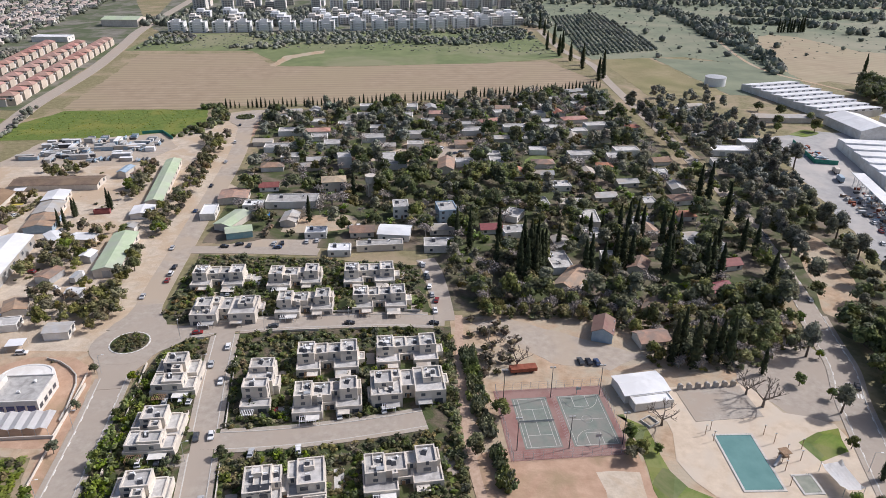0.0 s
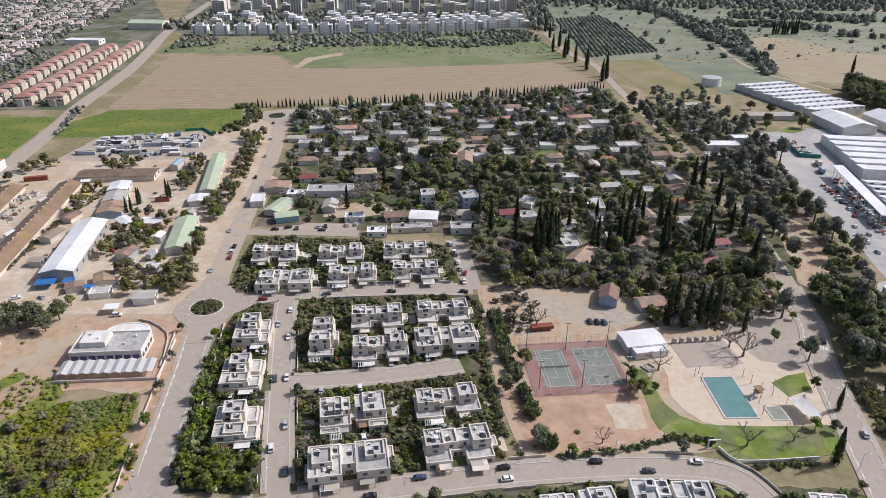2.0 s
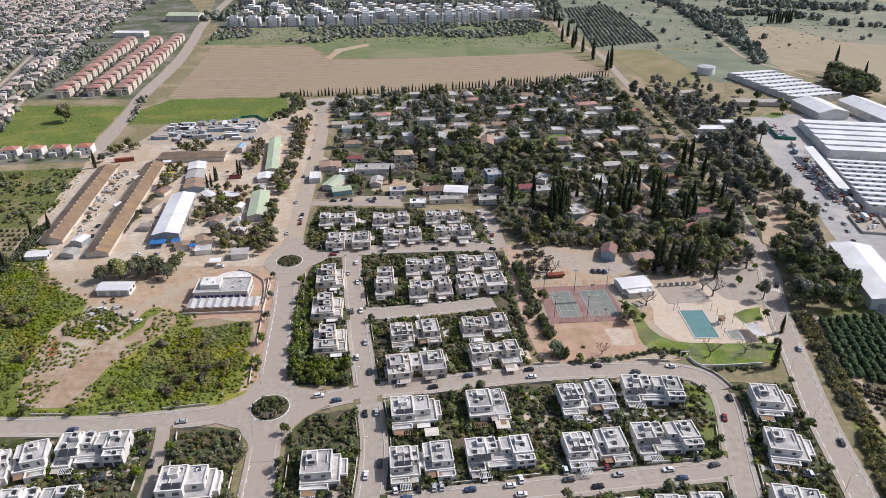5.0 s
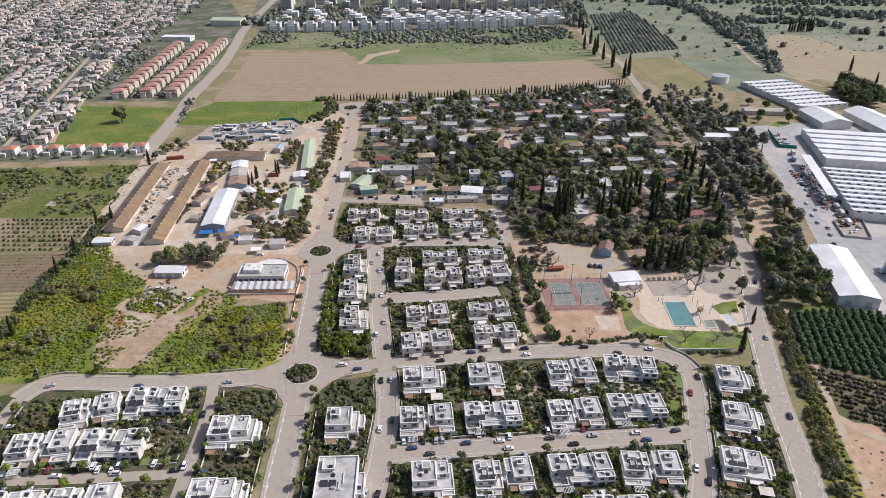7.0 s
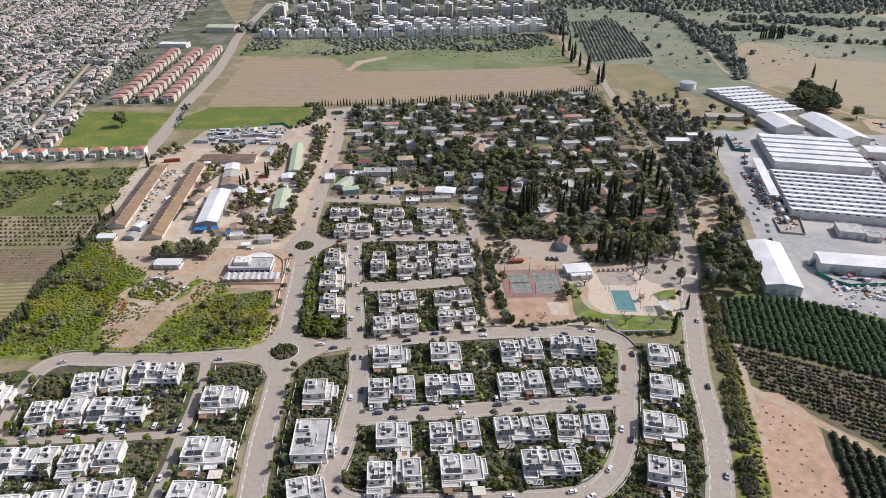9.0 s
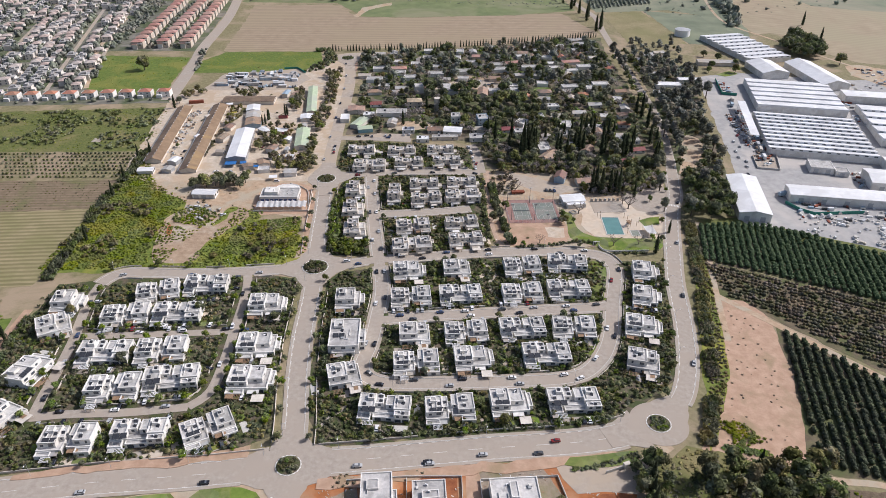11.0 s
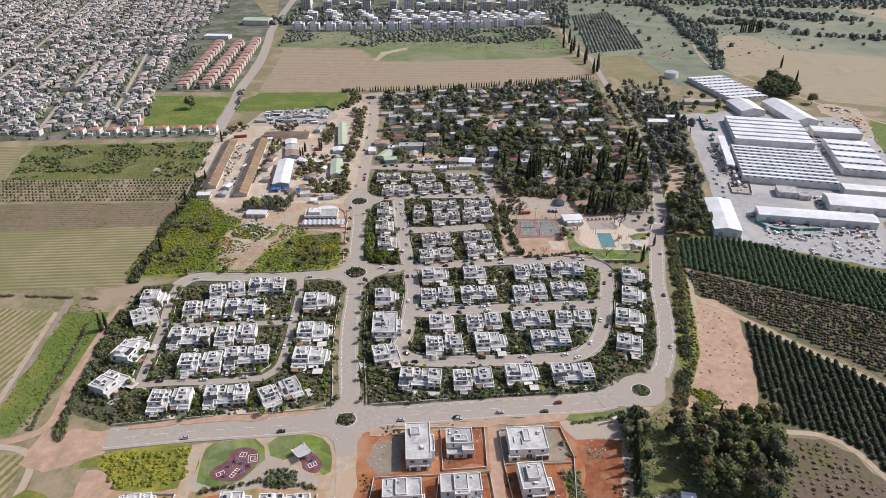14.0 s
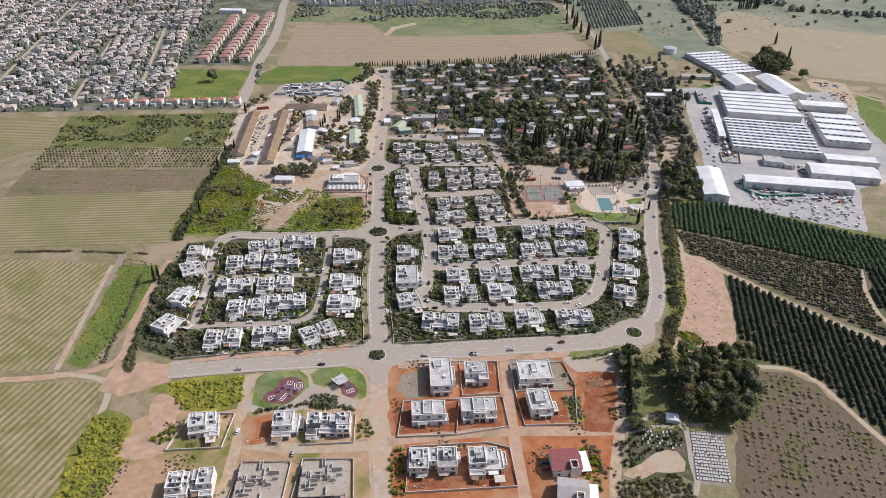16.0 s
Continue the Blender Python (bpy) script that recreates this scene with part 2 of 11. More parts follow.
PINKTILE = surface("dusty_pink_roof", (0.34, 0.175, 0.135), (0.46, 0.265, 0.215), 0.3, 0.85, patch=(0.40, 0.27, 0.225), patch_scale=0.03, vary=0.12)
# far suburb tiles: greyer and paler than the near terracotta
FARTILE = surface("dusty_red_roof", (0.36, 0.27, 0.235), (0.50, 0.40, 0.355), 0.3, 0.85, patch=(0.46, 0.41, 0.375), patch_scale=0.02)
TEALWALL = surface("teal_painted_wall", (0.20, 0.38, 0.42), (0.28, 0.46, 0.50), 0.5, 0.8, patch=(0.36, 0.47, 0.48), patch_scale=0.2)
BEIGEROOF = surface("beige_tile_roof", (0.42, 0.33, 0.22), (0.54, 0.43, 0.30), 0.5, 0.85, patch=(0.38, 0.31, 0.23), patch_scale=0.15)
OLDTILE = surface("weathered_roof", (0.30, 0.20, 0.14), (0.42, 0.29, 0.20), 0.5, 0.85, patch=(0.25, 0.20, 0.16), patch_scale=0.15, vary=0.2)
REDROOF = surface("red_metal_roof", (0.22, 0.07, 0.068), (0.30, 0.105, 0.10), 0.5, 0.65, vary=0.15)
WHITEROOF = surface("white_sheet_roof", (0.72, 0.73, 0.74), (0.84, 0.84, 0.84), 0.15, 0.5, patch=(0.66, 0.66, 0.66), patch_scale=0.05)
GREENROOF = surface("pale_green_sheet_roof", (0.38, 0.46, 0.30), (0.48, 0.56, 0.39), 0.2, 0.7, patch=(0.42, 0.46, 0.36), patch_scale=0.06)
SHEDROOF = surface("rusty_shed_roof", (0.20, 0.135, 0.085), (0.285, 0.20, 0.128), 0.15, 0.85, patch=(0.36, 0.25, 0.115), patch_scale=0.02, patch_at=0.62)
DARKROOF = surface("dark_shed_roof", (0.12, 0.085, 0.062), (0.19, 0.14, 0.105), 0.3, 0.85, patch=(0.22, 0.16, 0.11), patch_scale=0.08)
ORANGE = surface("orange_bare_earth", (0.38, 0.245, 0.165), (0.50, 0.345, 0.245), 0.2, patch=(0.33, 0.24, 0.15), patch_scale=0.06, patch_at=0.6, bump=0.5)
YELLOWROOF = surface("yellow_sheet_roof", (0.52, 0.40, 0.06), (0.62, 0.50, 0.10), 0.3, 0.7, patch=(0.55, 0.46, 0.2), patch_scale=0.2)
MAROONTILE = surface("brown_maroon_roof", (0.19, 0.105, 0.09), (0.27, 0.155, 0.135), 0.5, 0.8, patch=(0.23, 0.15, 0.12), patch_scale=0.15)
GREYROOF = surface("grey_sheet_roof", (0.36, 0.36, 0.355), (0.47, 0.465, 0.455), 0.3, 0.8, patch=(0.42, 0.37, 0.31), patch_scale=0.07, vary=0.15)
COURTRED = surface("red_court_paint", (0.225, 0.115, 0.10), (0.29, 0.155, 0.137), 0.4, 0.85, patch=(0.30, 0.19, 0.165), patch_scale=0.1, patch_at=0.46)
COURTGREEN = surface("green_court_paint", (0.155, 0.185, 0.16), (0.215, 0.24, 0.21), 0.4, 0.85, patch=(0.23, 0.225, 0.20), patch_scale=0.12)
WATER = surface("pool_water", (0.105, 0.225, 0.215), (0.135, 0.27, 0.255), 0.15, 0.08, spec=0.5, bump=0.05, bump_scale=1.5)
RUST = surface("rusty_red_steel", (0.20, 0.06, 0.035), (0.30, 0.10, 0.06), 0.6, 0.8)
MAROON = surface("maroon_rubber", (0.13, 0.05, 0.06), (0.19, 0.075, 0.085), 0.8, 0.9, patch=(0.2, 0.1, 0.1), patch_scale=0.2)
PALEBLUE = surface("pale_blue_steel", (0.27, 0.36, 0.44), (0.37, 0.46, 0.54), 0.5, 0.6)
BLUE = surface("blue_tarpaulin", (0.03, 0.13, 0.36), (0.05, 0.19, 0.46), 0.5, 0.6)
LEAF = surface("tree_leaves", (0.112, 0.138, 0.0587), (0.242, 0.268, 0.121), 0.35, 0.75, patch=(0.242, 0.216, 0.121), patch_scale=0.06, patch_at=0.6, vary=0.2, spec=0.15, thin=0.3, cells=0.4, leaf=0.35)
LEAFDARK = surface("cypress_leaves", (0.035, 0.045, 0.025), (0.075, 0.09, 0.0475), 0.6, 0.8, vary=0.2, spec=0.12, thin=0.3, leaf=0.3)
LEAFGREY = surface("eucalyptus_leaves", (0.155, 0.163, 0.112), (0.285, 0.285, 0.205), 0.5, 0.75, patch=(0.26, 0.232, 0.18), patch_scale=0.05, patch_at=0.58, vary=0.2, spec=0.15, thin=0.3, cells=0.35, cell_scale=0.11, leaf=0.35)
LEAFLIGHT = surface("garden_leaves", (0.105, 0.165, 0.03), (0.21, 0.275, 0.065), 0.5, 0.7, vary=0.2, spec=0.15, thin=0.3, cells=0.3, cell_scale=0.3, leaf=0.3)
LEAFOLIVE = surface("olive_leaves", (0.141, 0.141, 0.0611), (0.247, 0.235, 0.111), 0.5, 0.75, patch=(0.247, 0.206, 0.118), patch_scale=0.07, patch_at=0.58, vary=0.2, spec=0.15, thin=0.3, cells=0.35, leaf=0.35)
LEAFYARD = surface("dusty_olive_leaves", (0.165, 0.17, 0.065), (0.285, 0.28, 0.115), 0.5, 0.75, patch=(0.28, 0.225, 0.12), patch_scale=0.09, patch_at=0.58, vary=0.2, spec=0.15, thin=0.3, cells=0.35, leaf=0.3)
LEAFBROWN = surface("brownish_leaves", (0.12, 0.095, 0.064), (0.22, 0.18, 0.125), 0.5, 0.8, patch=(0.10, 0.105, 0.05), patch_scale=0.08, spec=0.12, cells=0.35, cell_scale=0.3, leaf=0.3)
LEAFDEEP = surface("deep_green_leaves", (0.0838, 0.107, 0.0503), (0.185, 0.215, 0.0973), 0.5, 0.75, patch=(0.168, 0.159, 0.0838), patch_scale=0.07, patch_at=0.6, spec=0.15, thin=0.3, cells=0.4, cell_scale=0.2, leaf=0.35)
LEAFGARDEN = surface("garden_shrub_leaves", (0.055, 0.075, 0.03), (0.135, 0.165, 0.065), 0.5, 0.75, patch=(0.15, 0.135, 0.075), patch_scale=0.12, patch_at=0.6, spec=0.15, thin=0.2, cells=0.45, cell_scale=0.22, leaf=0.4)
# distance haze is put into this leaf colour: paler and bluer than near leaves
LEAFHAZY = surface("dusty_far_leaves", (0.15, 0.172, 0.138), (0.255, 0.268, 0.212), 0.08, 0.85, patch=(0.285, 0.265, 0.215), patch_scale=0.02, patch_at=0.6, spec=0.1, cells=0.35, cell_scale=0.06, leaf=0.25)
TWIGGREY = surface("grey_twigs", (0.235, 0.21, 0.19), (0.39, 0.355, 0.32), 0.5, 0.9, spec=0.1, cells=0.25, leaf=0.35)
LEAFROW = surface("dark_orchard_leaves", (0.03, 0.042, 0.022), (0.075, 0.09, 0.048), 0.5, 0.75, spec=0.15, cells=0.25, cell_scale=0.25, leaf=0.3)
LEAFORCH = surface("orchard_leaves", (0.045, 0.075, 0.034), (0.095, 0.14, 0.06), 0.5, 0.7, spec=0.2)
LEAFGRASS = surface("weedy_leaves", (0.135, 0.19, 0.028), (0.245, 0.285, 0.05), 0.3, 0.75, patch=(0.31, 0.30, 0.055), patch_scale=0.03, patch_at=0.58, spec=0.12, thin=0.35, cells=0.2, cell_scale=0.12, leaf=0.15)
TWIGDRY = surface("dry_brush", (0.17, 0.128, 0.09), (0.30, 0.235, 0.165), 0.6, 0.9)
BLOOM = surface("yellow_weeds", (0.14, 0.165, 0.022), (0.27, 0.265, 0.035), 0.15, 0.8, patch=(0.36, 0.33, 0.03), patch_scale=0.07, patch_at=0.55, leaf=0.2)
TEAL = surface("teal_netting", (0.04, 0.20, 0.15), (0.07, 0.28, 0.21), 0.6, 0.8)
GREYSOIL = surface("grey_trodden_soil", (0.24, 0.195, 0.15), (0.33, 0.27, 0.21), 0.4, patch=(0.20, 0.18, 0.10), patch_scale=0.06, patch_at=0.57, bump=0.5)
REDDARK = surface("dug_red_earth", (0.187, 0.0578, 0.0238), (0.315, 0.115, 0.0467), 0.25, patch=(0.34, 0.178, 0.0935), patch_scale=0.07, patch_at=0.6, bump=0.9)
DUSTROAD = surface("sand_covered_asphalt", (0.37, 0.295, 0.225), (0.50, 0.41, 0.32), 0.25, 0.9, patch=(0.46, 0.33, 0.22), patch_scale=0.05)
FALLOW = surface("fallow_grass", (0.085, 0.105, 0.028), (0.165, 0.175, 0.052), 0.3, patch=(0.23, 0.195, 0.09), patch_scale=0.03, patch_at=0.58, bump=0.9)
PALEDIRT = surface("pale_trodden_dirt", (0.43, 0.36, 0.28), (0.61, 0.525, 0.42), 0.25, patch=(0.47, 0.365, 0.26), patch_scale=0.05, bump=0.6)
BARK = surface("bark", (0.10, 0.08, 0.06), (0.19, 0.155, 0.12), 1.5, 0.9)
TWIG = surface("bare_twigs", (0.13, 0.105, 0.085), (0.22, 0.185, 0.155), 1.5, 0.9)
RUBBER = surface("rubber", (0.02, 0.02, 0.02), (0.035, 0.035, 0.035), 2.0, 0.8)


# ---- mesh helpers ----
def mesh_of(bm, name, mats):
    me = bpy.data.meshes.new(name)
    bm.to_mesh(me)
    bm.free()
    for m in mats if isinstance(mats, (list, tuple)) else [mats]:
        me.materials.append(m)
    return me


def part(name, bm, material, parent, label=""):
    """One mesh under a thing or a part."""
    ob = new(name, bm if isinstance(bm, bpy.types.Mesh) else mesh_of(bm, name, material))
    ob.parent = parent
    return tagged(ob, label)


def thing(name, label, category, group="", at=None):
    ob = new(name)
    ob.empty_display_size = 0.5
    if at is not None:
        ob.matrix_world = at
    return tagged(ob, label, category, group)


def box(bm, x0, x1, y0, y1, z0, z1, mi=0, m=None):
    vs = [bm.verts.new((x, y, z)) for z in (z0, z1) for x, y in ((x0, y0), (x1, y0), (x1, y1), (x0, y1))]
    if m is not None:
        for v in vs:
            v.co = m @ v.co
    for q in ((3, 2, 1, 0), (4, 5, 6, 7), (0, 1, 5, 4), (1, 2, 6, 5), (2, 3, 7, 6), (3, 0, 4, 7)):
        bm.faces.new([vs[i] for i in q]).material_index = mi
    return vs


def rod(bm, a, b, r0, r1=None, n=6, mi=0):
    a, b, r1 = Vector(a), Vector(b), r0 if r1 is None else r1
    q = (b - a).to_track_quat("Z", "Y")
    ra = [bm.verts.new(a + q @ Vector((r0 * math.cos(6.2832 * i / n), r0 * math.sin(6.2832 * i / n), 0))) for i in range(n)]
    rb = [bm.verts.new(b + q @ Vector((r1 * math.cos(6.2832 * i / n), r1 * math.sin(6.2832 * i / n), 0))) for i in range(n)]
    for i in range(n):
        bm.faces.new((ra[i], ra[(i + 1) % n], rb[(i + 1) % n], rb[i])).material_index = mi
    bm.faces.new(ra[::-1]).material_index = mi
    bm.faces.new(rb).material_index = mi


def curve_points(pts, step=4.0, closed=False):
    """A smooth line through the points, sampled about every step metres."""
    p = [Vector((x, y)) for x, y in pts]
    n, out = len(p), []
    for i in range(n if closed else n - 1):
        a, b, c, d = (p[(i + k) % n] if closed else p[min(max(i + k, 0), n - 1)] for k in (-1, 0, 1, 2))
        k = max(1, int((c - b).length / step))
        for j in range(k):
            t = j / k
            out.append(0.5 * ((2 * b) + (c - a) * t + (2 * a - 5 * b + 4 * c - d) * t * t + (3 * b - a - 3 * c + d) * t ** 3))
    if not closed:
        out.append(p[-1])
    return out


def sheet(name, pts, z, material, label="", category="ground", smooth=False, thick=0.4, rag=0.0, parent=None):
    """A patch of the ground: an outlined slab whose top lies at z."""
    line = curve_points(pts, 6.0, True) if smooth else [Vector(p) for p in pts]
    if rag:
        fine = []
        for i, a in enumerate(line):
            b = line[(i + 1) % len(line)]
            k = max(1, int((b - a).length / 5))
            for j in range(k):
                q = a.lerp(b, j / k)
                fine.append(q + Vector((noise.noise((q.x * 0.11, q.y * 0.11, 1.0)), noise.noise((q.x * 0.11, q.y * 0.11, 7.0)))) * rag)
        line = fine
    bm = bmesh.new()
    top = [bm.verts.new((q.x, q.y, z)) for q in line]
    low = [bm.verts.new((q.x, q.y, z - thick)) for q in line]
    f = bm.faces.new(top)
    f.normal_update()
    if f.normal.z < 0:
        f.normal_flip()
    for i in range(len(top)):
        j = (i + 1) % len(top)
        bm.faces.new((top[i], low[i], low[j], top[j]))
    bmesh.ops.triangulate(bm, faces=[f])
    bmesh.ops.recalc_face_normals(bm, faces=bm.faces[:])
    ob = new(name, mesh_of(bm, name, material))
    if parent:
        ob.parent = parent
        return ob
    return tagged(ob, label, category, kind="structure")


def strip(bm, line, lo, hi, z, thick=0.3, mi=0):
    """A slab along a line, from lo to hi metres to its left."""
    n = len(line)
    rows = []
    for i, q in enumerate(line):
        d = line[min(i + 1, n - 1)] - line[max(i - 1, 0)]
        d = d.normalized() if d.length > 1e-6 else Vector((1, 0))
        s = Vector((-d.y, d.x))
        a, b = q + s * lo, q + s * hi
        rows.append([bm.verts.new((p.x, p.y, h)) for p, h in ((a, z - thick), (a, z), (b, z), (b, z - thick))])
    for u, v in zip(rows, rows[1:]):
        for k in range(3):
            bm.faces.new((u[k], v[k], v[k + 1], u[k + 1])).material_index = mi
    for r in (rows[0], rows[-1]):
        bm.faces.new(r).material_index = mi

# ---- ground, fields and roads ----
sheet("ground", [(-2600, -900), (2600, -900), (2600, 4600), (-2600, 4600)], 0.0, GROUND, "dry grassy plain round the settlement", "ground", thick=2.0)
FIELDS = [
    ("field", [(-194, 643), (-199, 775), (-207, 879), (-154.5, 878.7), (-92.3, 887.7), (-60.0, 837.0), (-48.6, 809.1), (22.7, 802.6), (108, 820), (249, 831), (283, 716), (231, 685), (80, 662), (-59, 647), (-72, 638)], 0.05, STUBBLE, "wide brown stubble field with faint rows"),
    ("field", [(-473, 428), (-395, 432), (-380, 336), (-430, 331)], 0.05, TAN, "tan harvested field"),
    ("field", [(-367, 284), (-186, 290), (-186, 243), (-361, 227)], 0.05, BROWNF, "brown ploughed field strip"),
    ("field", [(-361, 226), (-186, 242), (-182, 144), (-318, 135)], 0.06, TAN, "tan field with fine mown rows"),
    ("field", [(-300, 120), (-214, 112), (-200, -10), (-290, -16)], 0.05, ROWF, "row-crop field with green and tan rows"),
    ("field", [(-290, -25), (-166, -21), (-153, -112), (-160, -200), (-300, -200)], 0.05, ROWF, "row-crop field beside the dirt track"),
    ("meadow", [(-392, 434), (-195, 449), (-178, 345), (-373, 340)], 0.04, FALLOW, "weedy green fallow land"),
    ("meadow", [(-190, 636), (-75, 640), (-66, 598), (-84, 566), (-205, 556), (-212, 590)], 0.05, MEADOW, "green meadow beside the works yard"),
    ("meadow", [(-178, 335), (-158, 290), (-60, 245), (-62, 215), (-22, 200), (-20, 175), (-38, 166), (-75, 160), (-190, 158)], 0.04, SCRUB, "overgrown green wasteland"),
    ("meadow", [(-212, 110), (-178, 112), (-170, 60), (-182, -8), (-196, -4)], 0.05, MEADOW, "green grass strip beside the dirt track"),
    ("field_strip", [(-214, 128), (-209, 128), (-203, 70), (-201, 5), (-200, -12), (-205, -12), (-206, 20), (-208, 70)], 0.07, GREYSOIL, "grey-brown trodden strip beside the crop rows"),
    ("verge", [(250, 221), (254, 226), (286, 227), (316, 216), (368, 190), (402, 166), (440, 152), (432, 142)], 0.055, FALLOW, "rough weedy strip between orchard and factory"),
    ("orchard_floor", [(250, 220), (290, 221), (318, 208), (338, 193), (361, 179), (386, 165), (434, 142), (402, 90), (239, 173)], 0.05, ORCHSOIL, "dark soil under the green orchard rows"),
    ("orchard_floor", [(239, 172), (402, 89), (470, 60), (430, -30), (352, 4), (235, 136)], 0.05, ORCHSOIL, "brown soil of the young orchard"),
    ("orchard_floor", [(257, 103), (345, 4), (420, -90), (340, -150), (296, -80), (286, -56), (275, -20), (262, -6), (240, -2), (232, 2)], 0.05, ORCHSOIL, "dark soil between orchard rows"),
    ("field", [(232, -9), (260, -11), (271, -23), (283, -60), (300, -112), (290, -200), (170, -200), (190, -109), (210, -55)], 0.06, BRUSHF, "brown brush-strewn field"),
    ("bare_plot", [(229, 125), (256, 110), (229, 2), (185, 5), (196, 28), (215, 66)], 0.05, ORANGE, "bare orange earth plot"),
]
